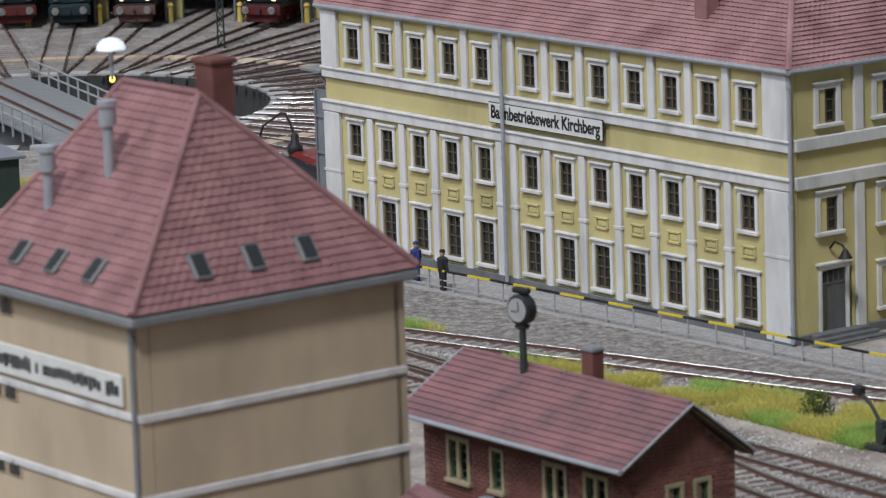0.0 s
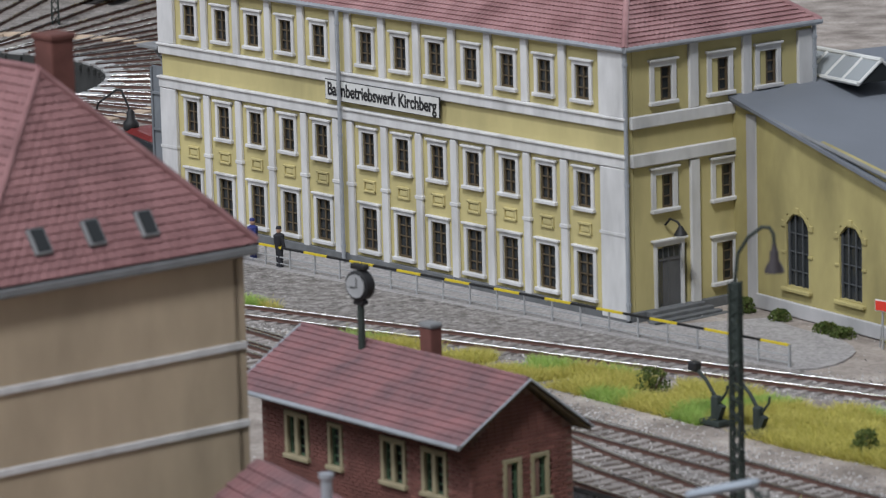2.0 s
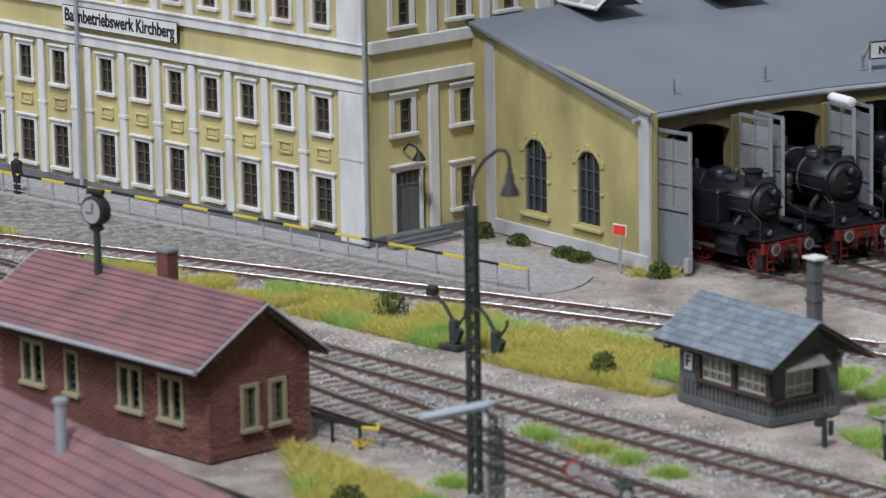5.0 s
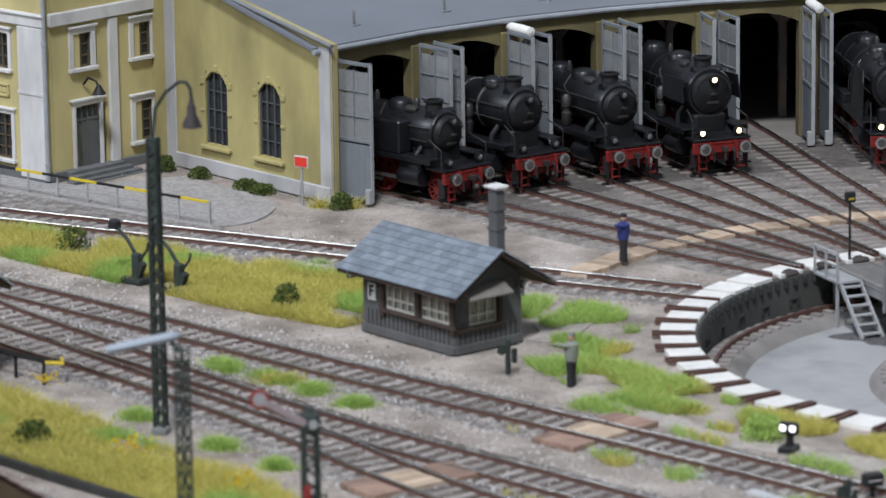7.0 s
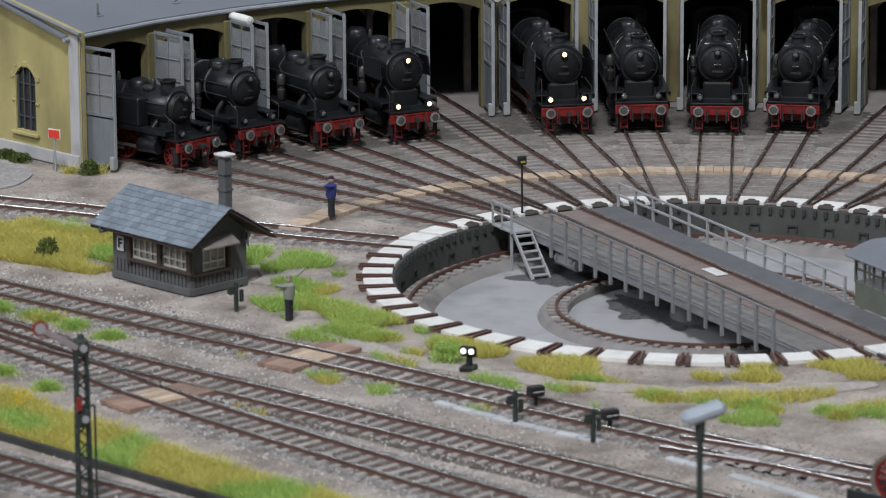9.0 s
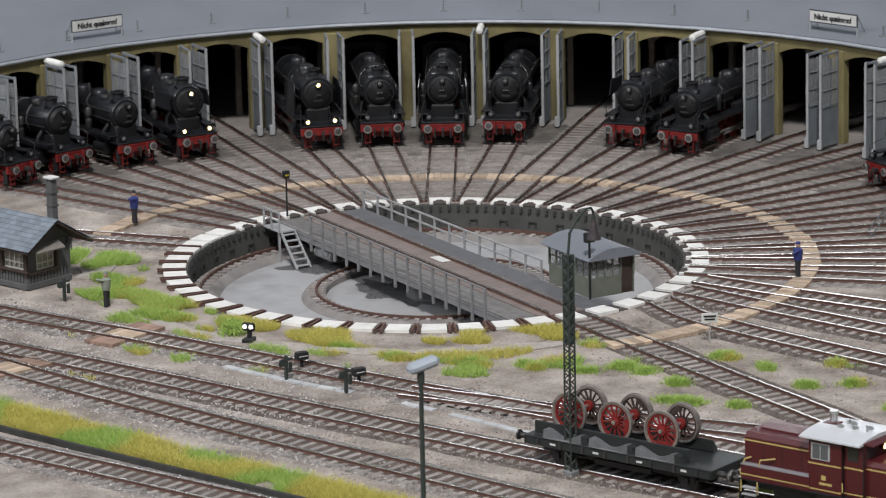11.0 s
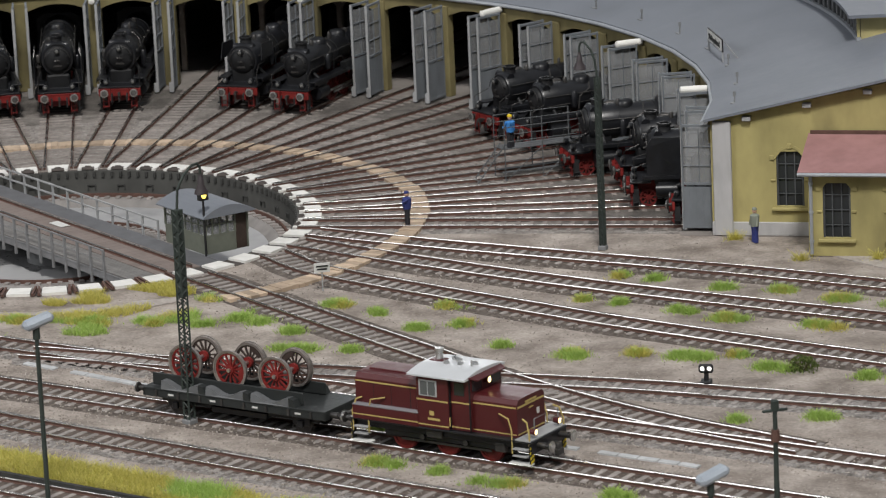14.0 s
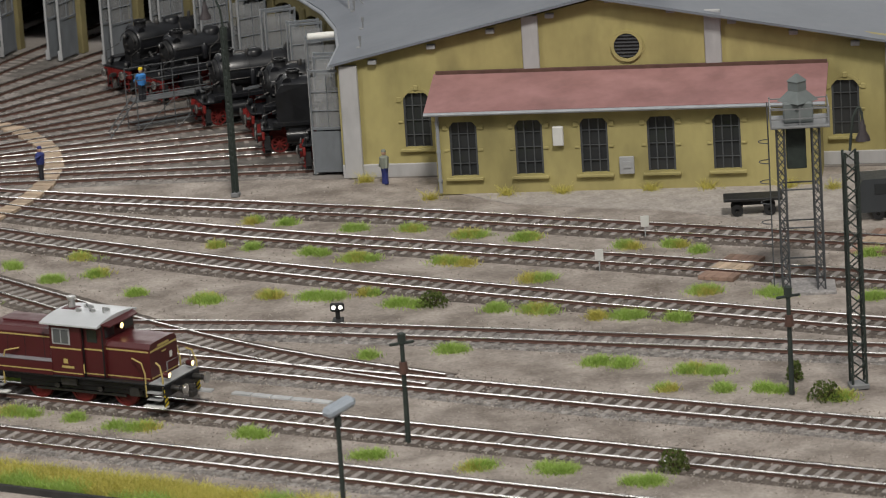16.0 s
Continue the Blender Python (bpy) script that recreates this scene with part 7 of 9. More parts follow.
# ---- scaffold, cart, van ----
SCAFFOLD = material("dull_dark_scaffold_steel", (0.10, 0.105, 0.11), 0.6, var=0.2, size=0.5, dirt=0.3)
sc = thing("inspection_scaffold", 24.6, 3.0, 0, 14, "grey steel scaffold with a ladder and work platform", "scaffold")
for x in (0, 2.2, 4.4):
    for y in (0, 1.6):
        part("upright", Mesh().cyl((x, y, 0), (x, y, 3.4), 0.03, n=6), SCAFFOLD, sc)
for z in (1.1, 2.2, 3.0, 3.4):
    for y in (0, 1.6):
        part("ledger", Mesh().cyl((0, y, z), (4.4, y, z), 0.025, n=6), SCAFFOLD, sc)
for k in range(3):
    part("platform_board", Mesh().box(2.2, 0.35 + 0.42 * k, 1.75, 4.4, 0.36, 0.05, b=0.01), SCAFFOLD, sc, "worn work platform board")
for k in range(2):
    part("platform_board", Mesh().box(2.2, 0.3 + 0.9 * k, 0.45, 4.5, 0.3, 0.05, b=0.01), SCAFFOLD, sc)
la = Mesh()
for s in (0.2, 0.9):
    la.cyl((-1.6, s, 0), (0.1, s, 2.0), 0.04, n=6)
for k in range(8):
    la.cyl((-1.5 + k * 0.2, 0.2, 0.15 + k * 0.235), (-1.5 + k * 0.2, 0.9, 0.15 + k * 0.235), 0.03, n=5)
part("ladder", la, SCAFFOLD, sc)
part("brace", Mesh().cyl((0, 0, 0), (2.2, 0, 1.75), 0.03, n=5).cyl((2.2, 0, 0), (4.4, 0, 1.75), 0.03, n=5), SCAFFOLD, sc)
CARTM = Mesh().ring(0.1, 0.3, -0.06, 0.06, n=14).data("wheel", BLACK)
ct = thing("platform_cart", 51.0, -27.7, 0, -14, "black flat luggage cart with small wheels", "cart")
part("bed", Mesh().box(0, 0, 0.85, 2.9, 1.3, 0.14, b=0.03).box(0, 0, 0.65, 2.0, 0.5, 0.3, b=0.03), BLACK, ct)
for x in (-0.8, 0.8):
    for y in (-0.5, 0.5):
        stand(obj("wheel", CARTM, ct), x, y, 0.31)
vn = thing("delivery_van", 57.6, -30.8, 0, -8, "dark grey panel van parked beside the shed", "van")
VAN = material("dark_grey_car_paint", (0.05, 0.055, 0.06), 0.35, var=0.1, size=1.0)
side = [(-2.1, 0.4), (2.1, 0.4), (2.1, 1.0), (1.9, 1.15), (1.55, 1.95), (1.3, 2.05), (-1.95, 2.05), (-2.1, 1.9)]
part("body", Mesh().extrude([(x, -0.85, z) for x, z in side], (0, 1.7, 0)), VAN, vn)
part("window", Mesh().box(0.9, -0.87, 1.55, 0.8, 0.03, 0.5, b=0.01), GLASSDARK, vn)
part("window", Mesh().box(-0.6, -0.87, 1.55, 1.6, 0.03, 0.5, b=0.01), GLASSDARK, vn)
part("bumper", Mesh().box(2.12, 0, 0.5, 0.1, 1.6, 0.16, b=0.03), PALESTEEL, vn)
for x in (-1.25, 1.3):
    for y in (-0.78, 0.78):
        stand(obj("wheel", CARTM, vn), x, y, 0.31)

# ---- figurines ----
FIG = {}


def figurine(x, y, rz, coat, legs, z=0.0, label="", arm=0.0, cap=(0.05, 0.05, 0.06)):
    """A small painted figurine: one plain mesh."""
    m = Mesh()
    m.lathe([(0.13, 0.0), (0.12, 0.45), (0.15, 0.85)], 8, (0, -0.1, 0)).lathe([(0.13, 0.0), (0.12, 0.45), (0.15, 0.85)], 8, (0, 0.1, 0))
    nleg = len(m.f)
    m.lathe([(0.2, 0.82), (0.24, 1.1), (0.25, 1.4), (0.1, 1.5)], 10)
    m.cyl((0, 0.26, 1.38), (0.08 + 0.35 * arm, 0.32, 0.88 + 0.6 * arm), 0.07, n=6).cyl((0, -0.26, 1.38), (0.1, -0.32, 0.85), 0.07, n=6)
    nbody = len(m.f)
    m.lathe([(0.05, 1.48), (0.12, 1.58), (0.12, 1.68), (0.02, 1.78)], 8)
    nhead = len(m.f)
    m.lathe([(0.13, 1.68), (0.14, 1.72), (0.1, 1.8), (0.01, 1.82)], 8)
    ob = part("figurine", m, legs, None, smooth=True)
    ob.matrix_basis = pose(x * K, y * K, z * K, 0, 0, rz)
    for mt in (coat, SKIN, cap):
        ob.data.materials.append(mt)
    ob.data.polygons.foreach_set("material_index", [0] * nleg + [1] * (nbody - nleg) + [2] * (nhead - nbody) + [3] * (len(m.f) - nhead))
    return tagged(ob, label, "figurine", "figurines")


SKIN = material("painted_plain_tone", (0.45, 0.28, 0.2), 0.6, var=0.05)
NAVY = material("navy_paint", (0.03, 0.04, 0.16), 0.6, var=0.15)
BLUE = material("blue_paint", (0.05, 0.22, 0.55), 0.6, var=0.1)
GREYP = material("grey_green_paint", (0.22, 0.24, 0.2), 0.6, var=0.15)
DARKP = material("dark_cloth_paint", (0.025, 0.025, 0.03), 0.6, var=0.15)
HELM = material("yellow_helmet_paint", (0.75, 0.55, 0.03), 0.5, var=0.05)
figurine(-16.1, 9.8, 200, NAVY, DARKP, 0.13, "figurine in a navy coat on the plank walkway", 0.9, DARKP)
figurine(-16.7, -7.5, 160, GREYP, DARKP, 0, "figurine in a grey jacket carrying a case", 0.9, GREYP)
figurine(18.3, -5.5, 180, NAVY, DARKP, 0.13, "figurine in navy on the plank walkway", 0.6, NAVY)
figurine(35.2, -13.8, 200, GREYP, NAVY, 0, "figurine in blue trousers by the shed corner", 0, GREYP)
figurine(25.0, 3.6, 120, BLUE, DARKP, 1.8, "figurine in blue with a yellow helmet on the scaffold", 0.3, HELM)
figurine(-59.3, 34.2, 220, NAVY, NAVY, 0, "figurine in blue on the pavement", 0, NAVY)
figurine(-57.6, 32.5, 40, DARKP, DARKP, 0, "figurine in dark clothes behind the railing", 0, DARKP)

# ---- plank crossings ----


OLDPLANK = material("brown_worn_plank", (0.27, 0.18, 0.14), 0.85, var=0.25, size=0.5, fine=6.0, bump=0.2, rand=0.6)


def crossing(line, s, label):
    pts = resample(line, 0.5)
    i = min(range(len(pts)), key=lambda k: (pts[k] - Vector((*s, 0))).length)
    d = (pts[i + 1] - pts[i - 1]).normalized()
    t = thing("plank_crossing", pts[i].x, pts[i].y, 0, math.degrees(math.atan2(d.y, d.x)), label, "crossing", "plank crossings")
    for y, w in ((0, 1.25), (1.5, 1.1), (-1.5, 1.1)):
        for k in range(5):
            part("plank", Mesh().box(-0.8 + k * 0.36, y, 0.06, 0.34, w * 0.92, 0.18, b=0.015), OLDPLANK if y else PLANK, t)


crossing(LINE_A, (-15.6, -13.4), "pale plank crossing between the rails")
crossing(LINE_C, (-20.6, -19.4), "pale plank crossing between the rails")
crossing(LINE_E, (55.0, -35.4), "pale plank crossing between the rails")
crossing(LINE_F, (47.2, -37.0), "pale plank crossing between the rails")

# Yellow and black barrier near the brick house.
bar = thing("trip_barrier", -35.2, -7.5, 0, -37, "low black barrier with bright yellow bent ends", "barrier")
part("rail_bar", Mesh().tube([(-1.8, 0, 0.75), (1.5, 0, 0.75)], 0.05, 6).tube([(-1.8, 0.6, 0.6), (1.5, 0.6, 0.6)], 0.05, 6), BLACK, bar)
part("bent_end", Mesh().tube([(1.5, 0, 0.75), (2.0, 0.3, 0.75), (1.5, 0.7, 0.75)], 0.07, 6), YB, bar)
part("bent_end", Mesh().tube([(-1.8, 0, 0.75), (-2.3, 0.2, 0.75), (-2.3, 0.2, 0.3)], 0.07, 6), YB, bar)
for x in (-1.5, 0, 1.4):
    part("post", Mesh().cyl((x, 0, 0), (x, 0, 0.78), 0.06, n=6), BLACK, bar)

# ---- second yard behind the office ----
C2X, C2Y, B2 = -95.0, 80.0, 128.0
at2 = lambda r, a: (C2X + r * math.cos(radians(a)), C2Y + r * math.sin(radians(a)))
tagged(part("cinder_apron", Mesh().ring(14.2, 46.0, -0.12, -0.012, -75, 150, n=80, cx=C2X, cy=C2Y), CINDER), "dark cinders round the second turntable", "ground", kind="structure")
for k in range(27):
    a = 146.0 - PITCH * k
    if 20 < a < 128 or a <= 20:
        r1 = 44.0 if a > 75 else (32.0 if a > -12 else 30.0)
        track([at2(13.3, a), at2(22, a), at2(r1, a)], "yard track of the second turntable with glinting rails", bed=False, step=0.9, oily=True)
t2 = thing("second_turntable", C2X, C2Y, 0, 0, "second turntable with a grey bridge in a dark pit", "turntable")
part("pit_wall", Mesh().ring(13.0, 13.12, -2.4, -0.02, n=120), PITWALL, t2, "dark pit wall", smooth=True)
part("pit_floor", Mesh().ring(0.01, 13.05, -2.5, -2.4, n=96), PITGREY, t2)
part("pit_ledge", Mesh().ring(11.0, 13.02, -2.4, -1.9, n=120), PITGREY, t2)
part("pit_rail", Mesh().ring(11.6, 11.75, -1.9, -1.7, n=120), RUST, t2)
part("coping_base", Mesh().ring(13.1, 14.2, -0.3, -0.015, n=120), bpy.data.materials["dark_coping_gap"], t2)
for k in range(48):
    a = 146.0 - PITCH * k
    if a > -210:
        part("kerb_block", Mesh().ring(13.02, 14.25, -0.3, 0.1, a - 2.4, a + 2.4, n=4), material("dull_grey_kerb", (0.36, 0.355, 0.35), 0.8, var=0.25, size=1.0, dirt=0.5) if k == 0 else bpy.data.materials["dull_grey_kerb"], t2)
for k in range(72):
    obj("bracket", BRACKET, t2, rz=k * 5.0)
b2 = thing("second_bridge", C2X, C2Y, 0, B2, "grey steel bridge with railings over the second pit", "bridge")
part("girder", Mesh().box(0, 1.25, -0.6, 25.6, 0.3, 1.0).box(0, -1.25, -0.6, 25.6, 0.3, 1.0), STEEL, b2)
part("walkway", Mesh().box(0, 2.2, -0.05, 25.6, 1.8, 0.1).box(0, -2.2, -0.05, 25.6, 1.8, 0.1), STEEL, b2)
part("deck", Mesh().box(0, 0, -0.03, 25.6, 2.5, 0.1), STEEL, b2, "grey plated deck")
for s in (-0.76, 0.76):
    part("rail", Mesh().sweep([(-12.8, s, 0.0), (12.8, s, 0.0)], RAIL), RUST, b2)
railing(b2, -10.8, 12.6, 3.1, 0, 1.1, 13, PALESTEEL, down=0.6)
railing(b2, -10.8, 12.6, -3.1, 0, 1.1, 13, PALESTEEL, down=0.6)
ring2 = thing("plank_walkway", C2X, C2Y, 0, 0, "pale curved plank walkway round the second turntable", "walkway")
a = 140.0
while a > -62:
    w = rng.uniform(1.5, 3.0)
    part("plank", Mesh().ring(19.4 + rng.uniform(-0.1, 0.1), 20.5 + rng.uniform(-0.1, 0.1), -0.06, 0.12, a - w + 0.08, a, n=1), PLANK, ring2)
    a -= w
# Shed front at the far side, with engines before it.
sh2 = thing("wall_far_shed", C2X, C2Y, 0, 0, "dark openings of a second shed between yellow pillars", "wall", kind="structure")
part("shed_back", Mesh().ring(47, 47.4, 0, 8, 60, 150, n=40), DARKIN, sh2)
part("shed_top", Mesh().ring(37.5, 47.2, 6.4, 6.7, 60, 150, n=40), ROOFGREY, sh2)
for k in range(12):
    a = 149.7 - PITCH * k
    part("pillar", Mesh().box(*polar(38.2, a), 3.0, 0.6, 0.8, 6.0, a, b=0.04), YELLOW, sh2)
POSTY = material("yellow_gate_post", (0.55, 0.42, 0.10), 0.7, var=0.15, size=0.4)
for k in range(8):
    a = 127.5 - PITCH * k
    bo = thing("gate_bollard", *at2(36.0, a), 0, a, "short yellow gate stop post", "post", "gate stop posts")
    part("post", Mesh().cyl((0, 0, 0), (0, 0, 1.1), 0.2, 0.17, n=10).cyl((0, 0, 1.1), (0, 0, 1.3), 0.24, 0.12, n=10), POSTY, bo, smooth=True)
    d_ = obj("shed_door", DLEAF, None, *at2(37.6, a + 0.4), 0.08, a)
    tagged(d_, "open grey door of the second shed", "door", "second shed doors")
    obj("pane", DPANE, d_)
BEAMRED = material("dull_red_beam", (0.10, 0.018, 0.017), 0.6, var=0.3, size=0.5, dirt=0.4)
BLUEGREEN = material("dark_blue_green_engine", (0.014, 0.028, 0.036), 0.5, var=0.25, size=0.8, dirt=0.2)


def far_engine(a, r, body, beam, lit, label):
    """Front of an engine at the second shed: boxy nose, beam, buffers, lamps and wheels."""
    x, y = at2(r, a)
    t = thing("railway_engine", x, y, 0.2, a + 180, label, "engine", "engines at the second shed")
    part("body", Mesh().box(-6.4, 0, 2.6, 11.6, 2.7, 2.7, b=0.25).box(-6.4, 0, 1.25, 12.0, 2.5, 0.3, b=0.04), body, t)
    bb = part("buffer_beam", Mesh().box(-0.35, 0, 1.0, 0.2, 2.7, 0.6, b=0.03), beam, t)
    part("coupling", Mesh().box(-0.1, 0, 0.95, 0.3, 0.14, 0.25), WEAR, bb)
    part("plough", Mesh().box(-0.6, 0, 0.45, 0.2, 2.2, 0.5, b=0.05), beam, t)
    buffers(t, 0.0, BRIGHT, y=0.9)
    part("window", Mesh().box(-0.58, 0.65, 3.2, 0.06, 0.9, 0.7, b=0.02), GLASSDARK, t)
    part("window", Mesh().box(-0.58, -0.65, 3.2, 0.06, 0.9, 0.7, b=0.02), GLASSDARK, t)
    for s in (-1, 1):
        part("headlamp", Mesh().lathe([(0.17, -0.1), (0.16, 0.02), (0.01, 0.06)], 12, (-0.5, s * 0.85, 1.75), "x"), LAMPON if lit else LAMPOFF, t)
        for k in range(3):
            spoked(DRIVER, t, -2.2 - 1.7 * k, s * 0.76, 0.72)


far_engine(114.0, 34.6, ENGBLACK, BEAMRED, False, "black engine with a red front frame at the second shed")
far_engine(108.2, 33.6, BLUEGREEN, BLUEGREEN, False, "dark blue-green engine with silver buffers at the second shed")
far_engine(100.9, 32.9, ENGBLACK, RUST, True, "dark rusty engine with two lit lamps at the second shed")
far_engine(86.2, 32.6, ENGBLACK, BEAMRED, True, "black engine with lit lamps and red frame at the second shed")
sp = thing("lamp_mast", -92.63, 104.48, 0, 20, "dark green lattice post in the second yard", "lamp mast")
part("mast", lattice(Mesh(), 0.42, 7.5, 0.0, taper=0.6, step=0.6, bar=0.05), MASTGREEN, sp)
ysig = thing("turntable_signal", -95.6, 92.9, -1.4, 128, "small lit yellow signal at the pit edge", "signal")
part("post", Mesh().cyl((0, 0, -0.3), (0, 0, 1.0), 0.06, n=8).box(0, 0, 1.2, 0.3, 0.6, 0.5, b=0.04), BLACK, ysig)
part("signal_light", Mesh().lathe([(0.22, 0), (0.15, 0.06), (0.01, 0.08)], 12, (0, 0, 0), "y"), YLAMP, ysig).matrix_basis = pose(-0.15 * K, -0.05 * K, 1.2 * K, 0, 0, 100)
gh = thing("green_hut", -87.0, 50.9, 0, -52, "small dark green hut with a flat roof and a window", "hut")
part("wall", Mesh().box(0, 0, 1.2, 4.0, 3.4, 2.4), material("dark_green_boards", (0.035, 0.05, 0.04), 0.8, var=0.25, size=0.5, streak=3.0), gh)
part("roof", Mesh().box(0, 0, 2.48, 4.5, 4.0, 0.16, b=0.03), ROOFGREY, gh)
for x, y, rz in ((0.9, -1.72, 0), (-0.9, -1.72, 0), (2.02, 0.2, 90)):
    wd = part("window", sash(0.9, 0.95, 2, 2, deep=0.0), OLIVE, gh)
    wd.matrix_basis = pose(x * K, y * K, 1.0 * K, 0, 0, rz)
    part("pane", Mesh().box(0, 0.0, 0.47, 0.9, 0.03, 0.95), GLASSDARK, wd)
yl = thing("yard_lamp", -73.6, 54.5, 0, -17, "dark curved yard lamp behind the office", "lamp")
part("pole", Mesh().tube([(0.4, 0, 0), (0.4, 0, 3.0), (0.6, 0, 3.5), (1.7, 0, 4.2), (2.0, 0, 4.2), (2.4, 0, 3.4), (2.45, 0, 3.1)], 0.06, 8), BLACK, yl)
part("shade", Mesh().lathe([(0.08, 0.8), (0.2, 0.65), (0.22, 0.3), (0.38, 0.15), (0.4, -0.15), (0.25, -0.35), (0.02, -0.4)], 14, (2.5, 0, 2.5)), BLACK, yl, smooth=True)
MAROONISH = material("dark_red_hood", (0.14, 0.015, 0.014), 0.5, var=0.2, size=0.6)
far = thing("railway_engine", -69.5, 52.5, 0, 128, "small red and black engine parked behind the office", "engine")
part("body", Mesh().box(0, 0, 1.5, 6.0, 2.4, 1.4, b=0.15), ENGBLACK, far)
part("hood", Mesh().box(0.4, 0, 2.1, 4.0, 1.8, 0.6, b=0.2), MAROONISH, far, "red engine hood")
for k in range(3):
    for s in (-1, 1):
        spoked(DRIVER, far, -1.8 + 1.8 * k, s * 0.76, 0.72)
part("grey_door", Mesh().box(32.75, -0.35, 3.6, 1.15, 0.14, 7.1, b=0.03).box(32.75, -0.25, 4.2, 1.1, 0.1, 0.12).box(32.75, -0.25, 5.9, 1.1, 0.1, 0.12).box(32.25, -0.25, 3.6, 0.12, 0.1, 7.0).box(33.25, -0.25, 3.6, 0.12, 0.1, 7.0), DOORGREY, house, "tall grey panelled door leaf at the house end")
part("canopy", Mesh().box(32.9, -0.3, 8.1, 1.6, 1.1, 0.16, b=0.03), STEEL, house, "small dark canopy")
part("bracket", Mesh().tube([(32.2, -0.2, 7.0), (32.3, -0.2, 7.5), (32.8, -0.2, 7.95)], 0.07, 6), STEEL, house)
# ---- shunting engine with its wagon ----
MAROON = material("maroon_engine_paint", (0.074, 0.0115, 0.013), 0.36, var=0.12, size=1.2, fine=3.0, bump=0.02, dirt=0.15, spec=0.45)
CREAMLINE = material("cream_yellow_lining", (0.46, 0.36, 0.13), 0.5, var=0.1, size=0.5)
SILVERROOF = material("silver_white_cab_roof", (0.62, 0.64, 0.66), 0.35, metal=0.2, var=0.06, size=0.8)
CABGLASS = glass("grey_cab_glass", (0.10, 0.105, 0.11), 0.15)
WALKGREY = material("grey_walkway_plate", (0.21, 0.20, 0.215), 0.6, var=0.15, size=0.5)
TD = -39.6
BX, BY = 15.0, -45.3


def on_b(s):
    return BX + s * math.cos(radians(TD)), BY + s * math.sin(radians(TD))


x, y = on_b(1.5)
eng = thing("diesel_shunter", x, y, 0.2, TD, "maroon diesel shunter with cream lining and a silver cab roof", "locomotive")
part("frame", Mesh().box(0, 0, 1.05, 9.2, 2.3, 0.36, b=0.03).box(0, 0, 0.75, 6.4, 1.7, 0.5), ENGBLACK, eng, "black frame")
part("running_plate", Mesh().box(0, 0, 1.26, 9.3, 2.9, 0.08, b=0.02), ENGBLACK, eng)


def hood(x0, x1, w, top, slope=0.16):
    h = w / 2
    sec = [(-h, 1.3), (h, 1.3), (h, top - 0.22), (h - slope, top - 0.03), (h * 0.5, top), (-h * 0.5, top), (-h + slope, top - 0.03), (-h, top - 0.22)]
    return Mesh().extrude([(x0, a, z) for a, z in sec], (x1 - x0, 0, 0))


lh = part("long_hood", hood(-4.45, -1.12, 2.3, 3.25), MAROON, eng, "long maroon bonnet")
part("hood_ridge", Mesh().box(-3.2, 0, 3.27, 1.9, 0.9, 0.1, b=0.03), MAROON, lh)
for z, h in ((2.9, 0.085),):
    part("lining", Mesh().box(-2.8, -1.153, z, 3.3, 0.012, h * 0.75).box(-2.8, 1.153, z, 3.3, 0.012, h).box(-4.455, 0, z, 0.012, 2.25, h), CREAMLINE, lh)
part("louvre_joint", Mesh().box(-1.6, -1.152, 2.3, 0.03, 0.01, 1.6).box(-2.6, -1.152, 2.2, 0.02, 0.01, 1.4).box(-3.5, -1.152, 2.2, 0.02, 0.01, 1.4), BLACK, lh)
for s in (-1, 1):
    bx = part("battery_box", Mesh().box(-2.75, s * 1.3, 1.58, 3.4, 0.34, 0.6, b=0.02), MAROON, eng, "maroon side box")
    part("walkway", Mesh().box(-2.75, s * 1.3, 1.91, 3.4, 0.38, 0.06, b=0.02), WALKGREY, bx, "grey walkway plate")
    part("lining", Mesh().box(-2.75, s * 1.476, 1.5, 3.4, 0.012, 0.05), CREAMLINE, bx)
sh_ = part("short_hood", hood(1.5, 3.75, 2.2, 2.95), MAROON, eng, "short maroon bonnet")
part("lining", Mesh().box(2.6, -1.103, 2.6, 2.2, 0.012, 0.065).box(2.6, 1.103, 2.6, 2.2, 0.012, 0.065).box(3.757, 0, 2.6, 0.012, 2.1, 0.085).box(2.6, -1.103, 1.42, 2.2, 0.012, 0.05).box(3.757, 0, 1.42, 0.012, 2.1, 0.05), CREAMLINE, sh_)
part("number_bar", Mesh().box(3.765, 0.0, 2.72, 0.012, 0.9, 0.1).box(3.765, 0.0, 2.4, 0.012, 0.35, 0.06), CREAMLINE, sh_)
part("class_bar", Mesh().box(3.765, 0.55, 2.1, 0.012, 0.2, 0.26), SIGNWHITE, sh_)
cab = part("cab", Mesh().box(-0.3, 0, 2.5, 1.62, 2.86, 2.4, b=0.03).box(1.02, 0, 2.5, 1.05, 2.5, 2.4, b=0.03), MAROON, eng, "maroon driver's cab")
part("lining", Mesh().box(-0.3, -1.437, 2.55, 1.6, 0.012, 0.065).box(1.02, -1.257, 2.55, 1.0, 0.012, 0.065).box(-0.3, -1.437, 1.45, 1.6, 0.012, 0.05).box(1.02, -1.257, 1.45, 1.0, 0.012, 0.05).box(-0.3, 1.437, 2.55, 1.6, 0.012, 0.065), CREAMLINE, cab)
part("emblem_bar", Mesh().box(-0.35, -1.438, 1.98, 0.22, 0.012, 0.2).box(-0.25, -1.438, 1.72, 0.62, 0.012, 0.1), CREAMLINE, cab)
